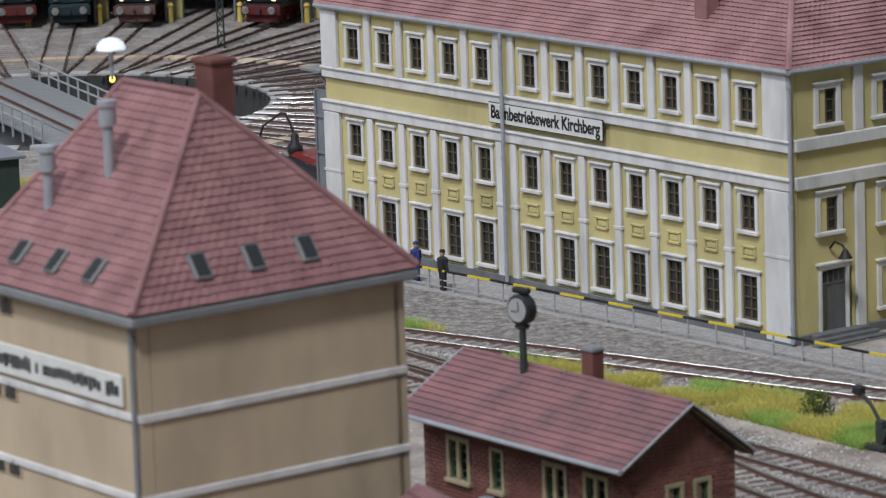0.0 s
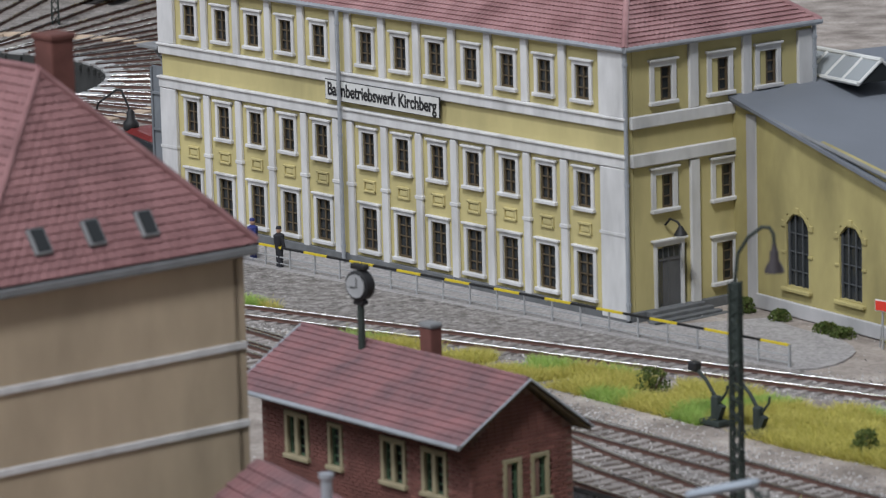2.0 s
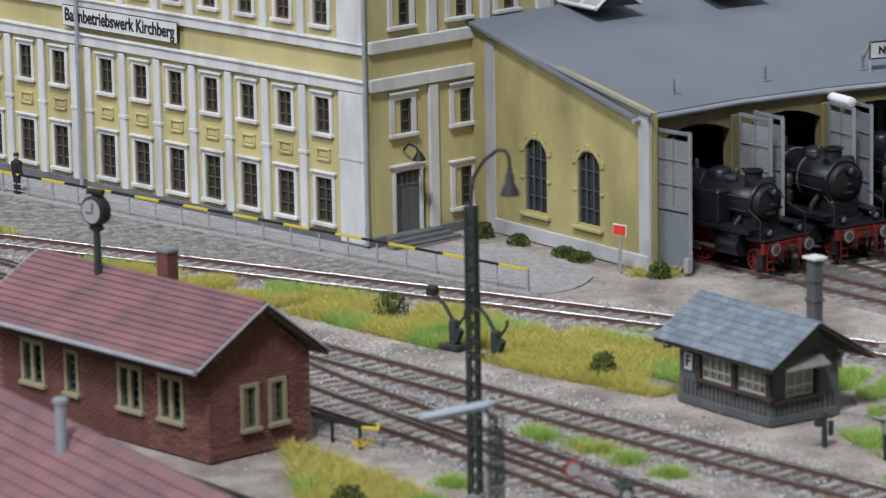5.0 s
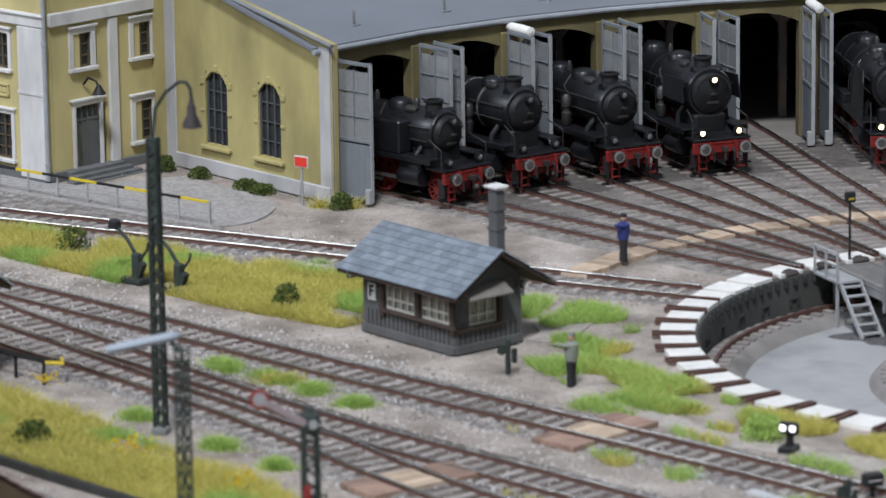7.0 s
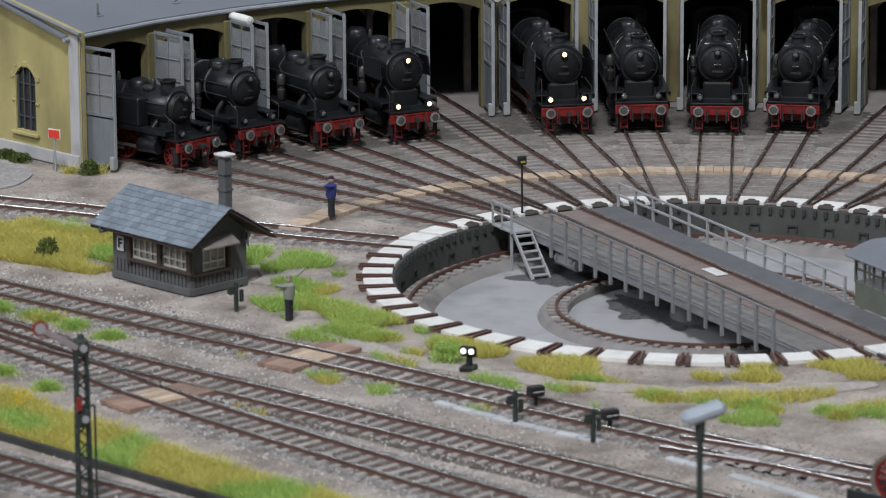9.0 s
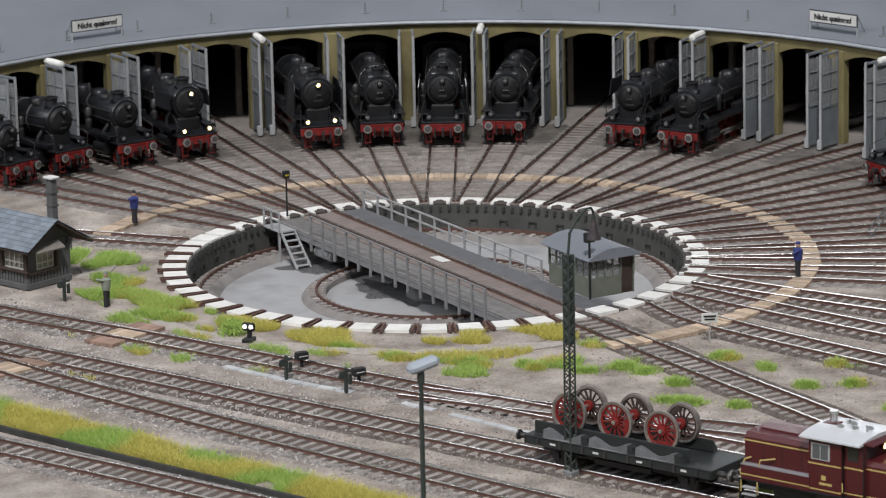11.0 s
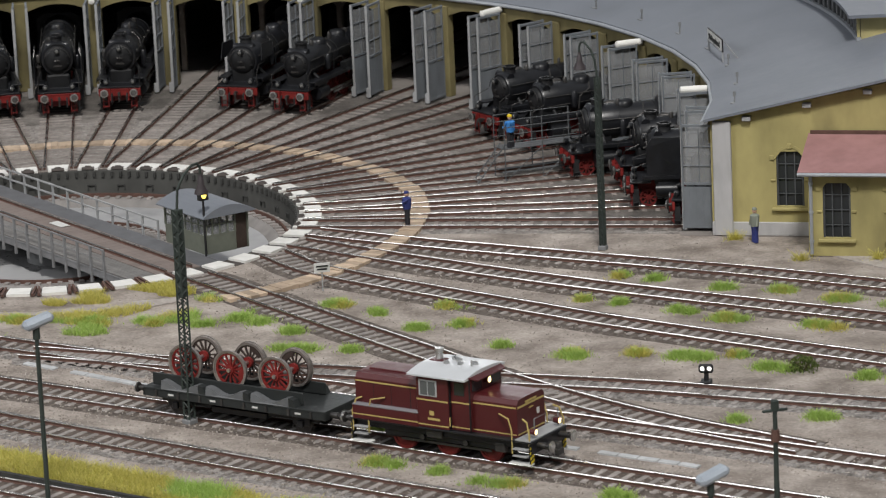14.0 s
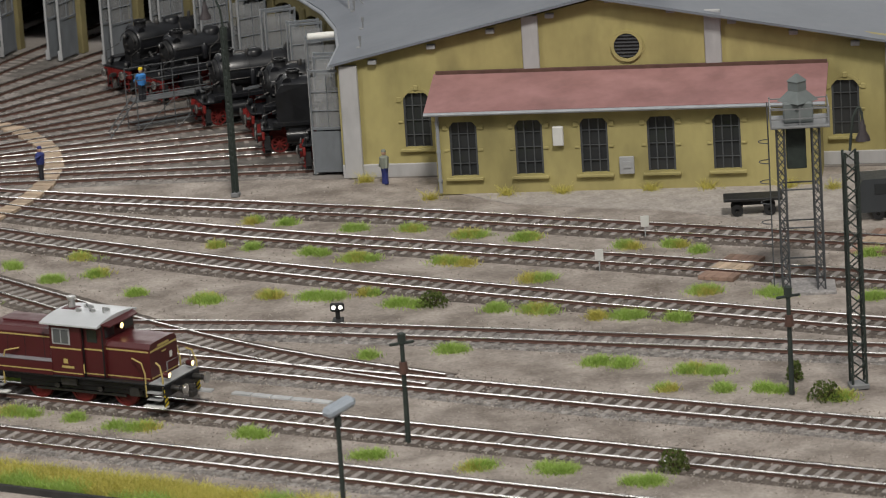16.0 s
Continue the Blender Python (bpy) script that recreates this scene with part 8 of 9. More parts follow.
for xw, w in ((-0.5, 0.82),):
    for s in (-1, 1):
        wf = part("cab_window", Mesh().box(xw, s * 1.44, 3.08, w + 0.1, 0.03, 0.72, b=0.01), PALESTEEL, cab, "pale framed sliding window")
        part("pane", Mesh().box(xw - 0.2, s * 1.458, 3.08, w / 2 - 0.06, 0.012, 0.6).box(xw + 0.2, s * 1.458, 3.08, w / 2 - 0.06, 0.012, 0.6), CABGLASS, wf)
part("door_pane", Mesh().box(0.98, -1.262, 3.15, 0.5, 0.012, 0.55), GLASSDARK, cab)
part("door_post", Mesh().box(0.52, -1.3, 2.5, 0.06, 0.1, 2.35).box(1.5, -1.2, 2.5, 0.06, 0.16, 2.35), ENGBLACK, cab)
for s in (-0.75, 0.75):
    part("front_window", Mesh().box(1.56, s, 3.3, 0.02, 0.75, 0.5, b=0.005), GLASSDARK, cab)
part("handrail_bar", Mesh().tube([(0.56, -1.42, 1.5), (0.56, -1.42, 1.9)], 0.03, 6), CREAMLINE, cab)
sec = []
for i in range(13):
    t = i / 12
    sec.append((-1.62 + 3.24 * t, 3.68 + 0.2 * (1 - (2 * t - 1) ** 2)))
roofp = [(-1.45, a, z) for a, z in sec] + [(-1.45, 1.62, 3.61), (-1.45, -1.62, 3.61)]
rf = part("cab_roof", Mesh().extrude(roofp, (2.95, 0, 0)), SILVERROOF, eng, "curved silver-white roof", smooth=False)
part("visor", Mesh().extrude([(1.5, -1.3, 3.66), (1.5, 1.3, 3.66), (1.85, 1.1, 3.56), (1.85, -1.1, 3.56)], (0, 0, 0.05)), MAROON, rf)
part("exhaust", Mesh().cyl((-0.9, 0.2, 3.75), (-0.9, 0.2, 4.35), 0.16, n=12).cyl((-0.9, 0.2, 4.3), (-0.9, 0.2, 4.4), 0.2, n=12), BRIGHT, rf, "metal exhaust pipe", smooth=True)
part("exhaust_base", Mesh().box(-0.95, 0.2, 3.85, 0.7, 0.55, 0.12, b=0.03), MAROON, rf)
for xx, yy in ((-0.3, -0.2), (0.0, 0.35), (0.35, -0.1), (0.9, 0.2), (-0.3, 0.5)):
    part("roof_vent", Mesh().lathe([(0.14, 3.72), (0.13, 3.95), (0.17, 3.97), (0.05, 4.03)], 10, (xx, yy, 0)), BRIGHT, rf, smooth=True)
part("horn", Mesh().cyl((0.95, -0.15, 3.75), (0.95, -0.15, 4.15), 0.05, n=6), BRIGHT, rf)
tl = part("headlamp", Mesh().lathe([(0.14, -0.2), (0.16, 0.0), (0.13, 0.03)], 12, (1.7, 0, 3.35), "x"), MAROON, eng, smooth=True)
part("lamp_glass", Mesh().lathe([(0.13, 0.03), (0.02, 0.08)], 12, (1.7, 0, 3.35), "x"), LAMPON, tl)
for s in (-1, 1):
    hl = part("headlamp", Mesh().lathe([(0.12, -0.25), (0.15, 0.0), (0.13, 0.03)], 12, (4.55, s * 0.95, 1.62), "x"), MAROON, eng, smooth=True)
    part("lamp_glass", Mesh().lathe([(0.115, 0.03), (0.02, 0.08)], 12, (4.55, s * 0.95, 1.62), "x"), LAMPON, hl)
for e in (1, -1):
    bb = part("buffer_beam", Mesh().box(e * 4.55, 0, 1.02, 0.14, 2.8, 0.56, b=0.02), ENGBLACK, eng)
    part("front_step_plate", Mesh().box(e * 4.2, 0, 1.32, 0.75, 2.9, 0.05), PALESTEEL, bb)
    buffers(eng, e * 5.2, BRIGHT, sign=e)
    part("coupler", Mesh().box(e * 4.85, 0, 0.85, 0.6, 0.35, 0.25, b=0.04).box(e * 5.1, 0, 0.6, 0.2, 0.5, 0.3, b=0.04), WEAR, bb)
    for s in (-1, 1):
        part("grab_rail", Mesh().tube([(e * 4.5, s * 1.38, 0.7), (e * 4.5, s * 1.38, 1.6), (e * 4.35, s * 1.3, 2.1), (e * 4.1, s * 1.2, 2.2)], 0.04, 6), CREAMLINE, eng, "cream grab rail")
        part("grab_rail", Mesh().tube([(e * 3.65, s * 1.42, 0.7), (e * 3.65, s * 1.42, 1.7), (e * 3.5, s * 1.42, 2.2), (e * 2.9, s * 1.2, 2.3)], 0.035, 6), CREAMLINE, eng)
        part("step", Mesh().box(e * 4.05, s * 1.36, 0.3, 1.1, 0.35, 0.06, b=0.01), SIGNWHITE, eng, "white edged footstep")
        part("step", Mesh().box(e * 4.05, s * 1.36, 0.62, 0.7, 0.28, 0.05).box(e * 4.05, s * 1.36, 0.92, 0.7, 0.28, 0.05), PALESTEEL, eng)
        st = Mesh()
        for k in range(4):
            st.extrude([(e * 4.56, s * 1.3 - 0.14, 0.3 + k * 0.22), (e * 4.56, s * 1.3 + 0.14, 0.42 + k * 0.22), (e * 4.56, s * 1.3 + 0.14, 0.53 + k * 0.22), (e * 4.56, s * 1.3 - 0.14, 0.41 + k * 0.22)], (e * 0.015, 0, 0))
        part("stripe_plate", Mesh().box(e * 4.53, s * 1.3, 0.72, 0.05, 0.3, 0.95), BLACK, eng)
        part("warning_stripe", st, YB, eng)
    part("platform_rail", Mesh().tube([(e * 4.5, -0.95, 1.7), (e * 4.5, -0.95, 2.2), (e * 4.5, 0.95, 2.2), (e * 4.5, 0.95, 1.7)], 0.03, 6), STEEL, eng)
WH60 = Mesh().ring(0.5, 0.62, -0.07, 0.07, n=24).ring(0.58, 0.66, -0.1, -0.05, n=24).ring(0.02, 0.5, -0.03, 0.03, n=24).ring(0.02, 0.16, -0.08, 0.1, n=12).data("wheel", material("dark_red_wheel", (0.13, 0.014, 0.012), 0.55, var=0.25, size=0.4, dirt=0.4))
for s in (-1, 1):
    for xx in (-2.2, 0.0, 2.2):
        stand(obj("wheel", WH60, eng), xx, s * 0.76, 0.62)
    part("side_frame", Mesh().box(0, s * 0.98, 0.82, 6.2, 0.08, 0.42, b=0.02), ENGBLACK, eng)
    part("axle_box", Mesh().cyl((-1.1, s * 1.0, 0.75), (-1.1, s * 1.15, 0.75), 0.13, n=10).cyl((1.1, s * 1.0, 0.75), (1.1, s * 1.15, 0.75), 0.13, n=10).box(2.9, s * 1.08, 0.8, 0.5, 0.3, 0.4, b=0.03).box(-0.4, s * 1.12, 1.0, 0.8, 0.3, 0.35, b=0.03), WEAR, eng)
    part("coupling_rod", Mesh().box(0, s * 0.93, 0.5, 4.6, 0.06, 0.11), WEAR, eng)

# Wagon with wheelsets.
WAGON = material("dark_grey_green_wagon", (0.026, 0.029, 0.029), 0.45, var=0.2, size=0.8, dirt=0.25)
CRADLE = material("grey_cradle_paint", (0.12, 0.125, 0.13), 0.45, var=0.2, size=0.5, dirt=0.2)
x, y = on_b(-9.45)
wg = thing("wheelset_wagon", x, y, 0.2, TD, "dark grey flat wagon with sloped cradles for wheelsets", "wagon")
part("underframe", Mesh().box(0, 0, 0.8, 8.6, 1.7, 0.5, b=0.04).box(0, 0, 0.55, 3.0, 1.9, 0.3, b=0.04), ENGBLACK, wg)
part("deck", Mesh().box(0, 0, 1.22, 9.9, 2.7, 0.12, b=0.02), WAGON, wg)
for s in (-1, 1):
    part("side_sill", Mesh().box(0, s * 1.3, 1.05, 9.9, 0.1, 0.36, b=0.02), WAGON, wg)
    for k in range(8):
        part("stake_pocket", Mesh().box(-4.2 + k * 1.2, s * 1.37, 1.05, 0.12, 0.06, 0.3), WEAR, wg)
    for k in range(4):
        part("writing_bar", Mesh().box(-3.4 + k * 2.3, s * 1.36, 1.05, 0.3, 0.012, 0.09), SIGNWHITE, wg)
    part("side_rim", Mesh().box(-0.6, s * 0.88, 1.58, 8.2, 0.08, 0.56, b=0.03), WAGON, wg, "raised wheel rail")
for e in (1, -1):
    part("headstock", Mesh().box(e * 4.9, 0, 1.05, 0.12, 2.7, 0.36, b=0.02), WAGON, wg)
    buffers(wg, e * 5.5, WEAR, sign=e)
    part("coupler", Mesh().box(e * 5.15, 0, 0.9, 0.5, 0.3, 0.25, b=0.04), WEAR, wg)
SETX = (-2.9, -0.45, 2.0)
for cx in SETX:
    for s in (-1, 1):
        pts = []
        for i in range(11):
            t = i / 10
            pts.append((cx - 1.0 + 2.0 * t, s * 0.93, 1.66 - 0.32 * math.sin(math.pi * t) ** 2))
        pts += [(cx + 1.0, s * 0.93, 1.28), (cx - 1.0, s * 1.0, 1.28)]
        part("cradle", Mesh().extrude(pts, (0, s * 0.4, 0)), CRADLE, wg, "curved wheel cradle")
        part("wedge", Mesh().extrude([(cx + 1.02, s * 0.93, 1.28), (cx + 1.42, s * 0.93, 1.28), (cx + 1.25, s * 0.93, 1.6), (cx + 1.02, s * 0.93, 1.66)], (0, s * 0.4, 0)), WAGON, wg)
for e in (-3.4, 3.4):
    for s in (-1, 1):
        stand(obj("wheel", Mesh().ring(0.38, 0.47, -0.06, 0.06, n=20).ring(0.02, 0.38, -0.03, 0.03, n=20).data("wheel", WEAR), wg), e, s * 0.76, 0.47)
        part("axle_guard", Mesh().box(e, s * 0.98, 0.65, 0.9, 0.08, 0.5, b=0.05).box(e, s * 1.05, 0.5, 0.3, 0.14, 0.3, b=0.03), ENGBLACK, wg)
TYRE = Mesh().ring(0.76, 0.86, -0.08, 0.08, n=32).ring(0.82, 0.9, -0.12, -0.06, n=32).data("tyre", material("dull_steel_tyre", (0.34, 0.31, 0.29), 0.38, metal=0.7, var=0.3, size=0.3))
SPOKE = Mesh().ring(0.68, 0.77, -0.06, 0.06, n=32).ring(0.02, 0.2, -0.12, 0.14, n=14)
for k in range(14):
    px_, py_ = polar(0.43, 360 * k / 14)
    SPOKE.box(px_, py_, 0, 0.52, 0.065, 0.08, 360 * k / 14)
px_, py_ = polar(0.72, 40)
SPOKE.ring(0.5, 0.7, -0.07, 0.07, 15, 75, n=6)
REDSPOKE, DARKSPOKE = SPOKE.data("spokes", ENGRED), SPOKE.data("spokes", material("dark_spoke_back", (0.05, 0.035, 0.03), 0.6, var=0.3, size=0.4))
for cx in SETX:
    px_, py_ = on_b(-9.45 + cx)
    ws = thing("wheelset", px_, py_, 0.2 + 2.42, TD, "spare spoked wheelset with red wheels on the wagon", "wheelset", "wheelsets on the wagon")
    part("axle", Mesh().cyl((0, -0.95, 0), (0, 0.95, 0), 0.09, n=12).cyl((0, -0.3, 0), (0, 0.3, 0), 0.12, n=12), BRIGHT, ws, "bright steel axle", smooth=True)
    part("hub", Mesh().cyl((0, -0.66, 0), (0, -0.5, 0), 0.24, n=12).cyl((0, 0.5, 0), (0, 0.66, 0), 0.24, n=12), ENGRED, ws)
    for s in (-1, 1):
        w = obj("wheel", TYRE, ws)
        w.matrix_basis = pose(0, s * 0.74 * K, 0, 90 * s, 0, 0) @ Matrix.Rotation(radians(20 * s + cx * 30), 4, "Z")
        obj("spokes", REDSPOKE if s < 0 else DARKSPOKE, w)
# ---- foreground posts ----
post_lamp(-1.55, -50.0, 8.0, 20)
post_lamp(22.8, -71.6, 6.0, 25)
fl = thing("fluorescent_mast", -25.0, -34.0, 0, 160, "dark lattice mast with a long pale tube lamp", "lamp mast")
part("mast", lattice(Mesh(), 0.3, 8.0, 0.2, taper=0.85, step=0.34, bar=0.04), MASTGREEN, fl)
part("lamp_head", Mesh().box(1.2, 0, 7.95, 2.3, 0.4, 0.24, ry=16, b=0.1), bpy.data.materials["blue_grey_lamp_head"], fl, "pale blue-grey tube lamp")
part("bracket", Mesh().tube([(0, 0, 7.8), (0.4, 0, 8.15)], 0.06, 6), MASTGREEN, fl)


def semaphore(x, y, h, rz, label):
    t = thing("semaphore_signal", x, y, 0, rz, label, "signal")
    part("mast", lattice(Mesh(), 0.42, h, 0.1, taper=0.85, step=0.4, bar=0.05), MASTGREEN, t)
    for z in (h + 0.15, h - 2.3):
        case = part("lamp_case", Mesh().box(0, 0, z, 0.52, 0.42, 0.6, b=0.09).cyl((0, 0, z + 0.28), (0, 0, z + 0.45), 0.14, 0.09, n=10), MASTGREEN, t)
        part("lens", Mesh().cyl((0.05, -0.26, z), (0.05, -0.2, z), 0.13, n=12), PALESTEEL, case, "pale round signal lens")
    part("spectacle", Mesh().box(-0.16, -0.26, h - 1.75, 0.2, 0.06, 0.5, b=0.03), material("dull_red_spectacle", (0.25, 0.03, 0.025), 0.5, var=0.2, size=0.3), t)
    a = part("arm", Mesh().box(-0.75, -0.22, h + 0.55, 1.4, 0.05, 0.2, ry=32, b=0.02), material("faded_violet_grey_arm", (0.30, 0.25, 0.26), 0.6, var=0.2, size=0.3), t, "raised faded arm with a red-rimmed disc")
    part("arm_disc", Mesh().cyl((-1.4, -0.24, h + 0.96), (-1.4, -0.19, h + 0.96), 0.27, n=18), bpy.data.materials["dull_red_spectacle"], a)
    part("disc_face", Mesh().cyl((-1.4, -0.26, h + 0.96), (-1.4, -0.235, h + 0.96), 0.19, n=18), PALESTEEL, a)
    part("rod", Mesh().cyl((0.42, 0, 0.2), (0.42, 0, h - 1.9), 0.04, n=6).tube([(0, 0, h - 1.9), (0.42, 0, h - 1.9)], 0.04, 6), MASTGREEN, t)


def slim_signal(x, y, h, rz, label):
    t = thing("slim_signal", x, y, 0, rz, label, "signal", "slim signal posts")
    part("post", Mesh().cyl((0, 0, 0), (0, 0, h), 0.12, 0.09, n=10), MASTGREEN, t)
    part("crossbar", Mesh().box(0, 0, h - 0.1, 1.1, 0.1, 0.12, b=0.03).box(0, 0, h + 0.1, 0.3, 0.28, 0.5, b=0.05), MASTGREEN, t)
    part("collar", Mesh().cyl((0, 0, h - 1.4), (0, 0, h - 0.9), 0.2, 0.16, n=10), RUST, t)


semaphore(-21.75, -33.0, 5.5, 20, "slim lattice semaphore signal with a raised arm")
slim_signal(27.9, -57.5, 4.4, 10, "slim dark signal post with a short crossbar")
slim_signal(44.5, -57.2, 4.4, 10, "slim dark signal post with a rusty collar")

# Small trackside boxes and wire posts.
for x, y, rz in ((-6.8, -19.9, 30), (-4.1, -23.0, 30)):
    t = thing("marker_box", x, y, 0, rz, "black trackside lamp box with a white edge", "box", "trackside boxes")
    part("body", Mesh().box(0, 0, 0.55, 0.62, 0.36, 0.38, b=0.04).box(0, 0, 0.2, 0.12, 0.12, 0.4), BLACK, t)
    part("edge", Mesh().box(0, -0.185, 0.55, 0.45, 0.01, 0.04), SIGNWHITE, t)
for x, y in ((-7.5, -22.2), (-4.7, -24.6), (-18.9, -6.2)):
    t = thing("wire_tensioner", x, y, 0, 40, "dark green wire tensioner post", "post", "wire tensioners")
    part("post", Mesh().box(0, 0, 0.6, 0.16, 0.16, 1.2, b=0.03), MASTGREEN, t)
    part("crossbar", Mesh().box(0, 0, 1.0, 0.75, 0.09, 0.1, b=0.02).box(0.26, 0, 0.6, 0.2, 0.1, 0.5, b=0.03), MASTGREEN, t)
    part("pulley", Mesh().lathe([(0.02, -0.05), (0.16, -0.04), (0.13, 0), (0.16, 0.04), (0.02, 0.05)], 12, (-0.25, 0, 0.85), "y"), MASTGREEN, t)

# ---- plants ----


def leafy(name, low, high, through_light=0.5):
    """Grass and leaves: colour varies from piece to piece."""
    m = bpy.data.materials.new(name)
    m.use_nodes = True
    n, l = m.node_tree.nodes, m.node_tree.links
    p = n["Principled BSDF"]
    p.inputs["Roughness"].default_value = 0.75
    p.inputs["Specular IOR Level"].default_value = 0.15
    out = n["Material Output"]
    thru = n.new("ShaderNodeBsdfTranslucent")
    both = n.new("ShaderNodeMixShader")
    both.inputs[0].default_value = through_light
    l.new(p.outputs[0], both.inputs[1])
    l.new(thru.outputs[0], both.inputs[2])
    l.new(both.outputs[0], out.inputs["Surface"])
    g_ = n.new("ShaderNodeNewGeometry")
    mix = n.new("ShaderNodeMix")
    mix.data_type = "RGBA"
    mix.inputs[6].default_value, mix.inputs[7].default_value = (*low, 1), (*high, 1)
    l.new(g_.outputs["Random Per Island"], mix.inputs[0])
    l.new(mix.outputs[2], p.inputs["Base Color"])
    l.new(mix.outputs[2], thru.inputs["Color"])
    return m


STRAW = leafy("straw_green_grass", (0.48, 0.46, 0.10), (0.80, 0.73, 0.26))
FRESH = leafy("fresh_green_grass", (0.33, 0.49, 0.10), (0.58, 0.72, 0.25))
DARKLEAF = leafy("dark_bush_leaf", (0.07, 0.11, 0.03), (0.20, 0.24, 0.08))
FLOWER = leafy("yellow_flower", (0.7, 0.5, 0.02), (0.85, 0.65, 0.05))
blades = {"straw": Mesh(), "fresh": Mesh()}
LINES = [resample(p, 1.5) for p in (LINE_A, LINE_B, LINE_C, LINE_D, LINE_X, LINE_H, LINE_TT, LINE_E, LINE_F, LINE_G)]


def off_track(x, y, gap=1.55):
    p = Vector((x, y, 0))
    return all(min((p - q).length_squared for q in ln) > gap * gap for ln in LINES) and x * x + y * y > 14.35**2


def blade(kind, x, y, h):
    a, lean = rng.uniform(0, 2 * math.pi), rng.uniform(0.4, 1.7) * h
    w = rng.uniform(0.011, 0.024)
    c, s = math.cos(a), math.sin(a)
    b = rng.uniform(0, 6.28)
    tx, ty = x + lean * math.cos(b), y + lean * math.sin(b)
    blades[kind].add([(x - c * w, y - s * w, -0.06), (x + c * w, y + s * w, -0.06), (tx + c * w * 0.3, ty + s * w * 0.3, h), (tx - c * w * 0.3, ty - s * w * 0.3, h)], [(0, 1, 2, 3)])


def tuft(kind, x, y, r, n, h):
    for _ in range(n):
        d, a = min(abs(rng.gauss(0, 0.48)) * r, 1.3 * r), rng.uniform(0, 6.283)
        px, py = x + d * math.cos(a), y + d * math.sin(a) * 0.8
        if off_track(px, py, 1.3):
            blade(kind, px, py, h * rng.uniform(0.3, 1.0) * max(0.3, 1.1 - 0.6 * d / r))


def meadow(poly, kind, n, h, cut=0.0, alt=None, gap=1.5):
    xs, ys = [p[0] for p in poly], [p[1] for p in poly]
    done = 0
    while done < n:
        x, y = rng.uniform(min(xs), max(xs)), rng.uniform(min(ys), max(ys))
        inside = False
        for (x0, y0), (x1, y1) in zip(poly, poly[1:] + poly[:1]):
            if (y0 > y) != (y1 > y) and x < (x1 - x0) * (y - y0) / (y1 - y0) + x0:
                inside = not inside
        if not inside:
            continue
        done += 1
        v = noise.noise((x * 0.45, y * 0.45, 3.0))
        if v < cut or not off_track(x, y, gap):
            continue
        k = alt if alt and noise.noise((x * 0.3 + 9, y * 0.3, 7.0)) > 0.25 else kind
        blade(k, x, y, h * (0.6 + 0.5 * rng.random() + 0.5 * v))


meadow([(-60, 27.5), (-46, 17.2), (-38, 13.4), (-31, 10.2), (-25, 6.5), (-23.2, 1.8), (-25.4, -0.2), (-30, 2.6), (-36, 7.4), (-44, 13.5), (-58, 24.5)], "straw", 70000, 0.36, -0.28, "fresh")
meadow([(-37, -7.5), (-31, -13.5), (-25.5, -19.5), (-18, -27.5), (-7, -37.5), (12, -54.3), (30, -70), (31, -73.5), (12, -57.6), (-7, -40.7), (-16.5, -32.3), (-26, -23.8), (-34, -17)], "straw", 80000, 0.36, -0.45, "fresh")
meadow([(-34, -6.5), (-27, -11.8), (-17.5, -22), (-16, -21), (-24, -11.5), (-32, -4.5)], "straw", 9000, 0.22, 0.12, "fresh")
meadow([(-20, 4.2), (-16, 4.0), (-14.6, 1.5), (-14.6, -3.5), (-12.2, -8.5), (-9.5, -12.5), (-13, -11.5), (-16.5, -8), (-19, -3.8)], "fresh", 30000, 0.28, 0.05, "straw")
ringp = [polar(14.5, a) for a in range(-165, -62, 6)] + [polar(17.3, a) for a in range(-63, -166, -6)]
meadow(ringp, "straw", 40000, 0.22, 0.05, "fresh")
meadow([(-38, 11.4), (-34, 9.5), (-30, 10.6), (-25, 8.4), (-27, 9.8), (-36, 13.4)], "fresh", 4000, 0.2, 0.15)
meadow([(-88, 60), (-83, 56.5), (-80, 53), (-81.5, 50.5), (-89, 55)], "straw", 9000, 0.3, 0.0, "fresh")
ring2p = [polar(18.2, a) for a in range(-150, -62, 6)] + [polar(22.5, a) for a in range(-63, -151, -6)]
meadow(ring2p, "fresh", 30000, 0.24, 0.1, "straw")
EAST_TUFTS = [(18.9, -21.9, 0.9), (18.6, -25.2, 0.6), (20.1, -29.6, 0.5), (23.0, -32.0, 1.6), (25.9, -32.7, 0.6), (28.6, -33.9, 1.4), (31.8, -36.9, 1.2), (30.6, -34.1, 0.4), (35.4, -39.0, 0.7), (37.4, -40.3, 1.1), (39.3, -42.2, 0.5), (41.1, -43.0, 0.9), (42.9, -44.1, 0.6), (25.2, -22.6, 0.4), (26.6, -23.5, 0.4), (27.6, -18.6, 0.4), (29.3, -19.7, 0.5), (32.0, -22.1, 0.6), (34.7, -23.7, 0.7), (37.2, -26.0, 1.0), (39.8, -27.7, 1.3), (29.2, -26.0, 0.6), (31.6, -28.2, 1.3), (35.2, -30.4, 1.1), (38.3, -34.9, 0.9), (43.8, -31.0, 0.7), (45.8, -31.9, 0.6), (46.8, -33.4, 0.5)]
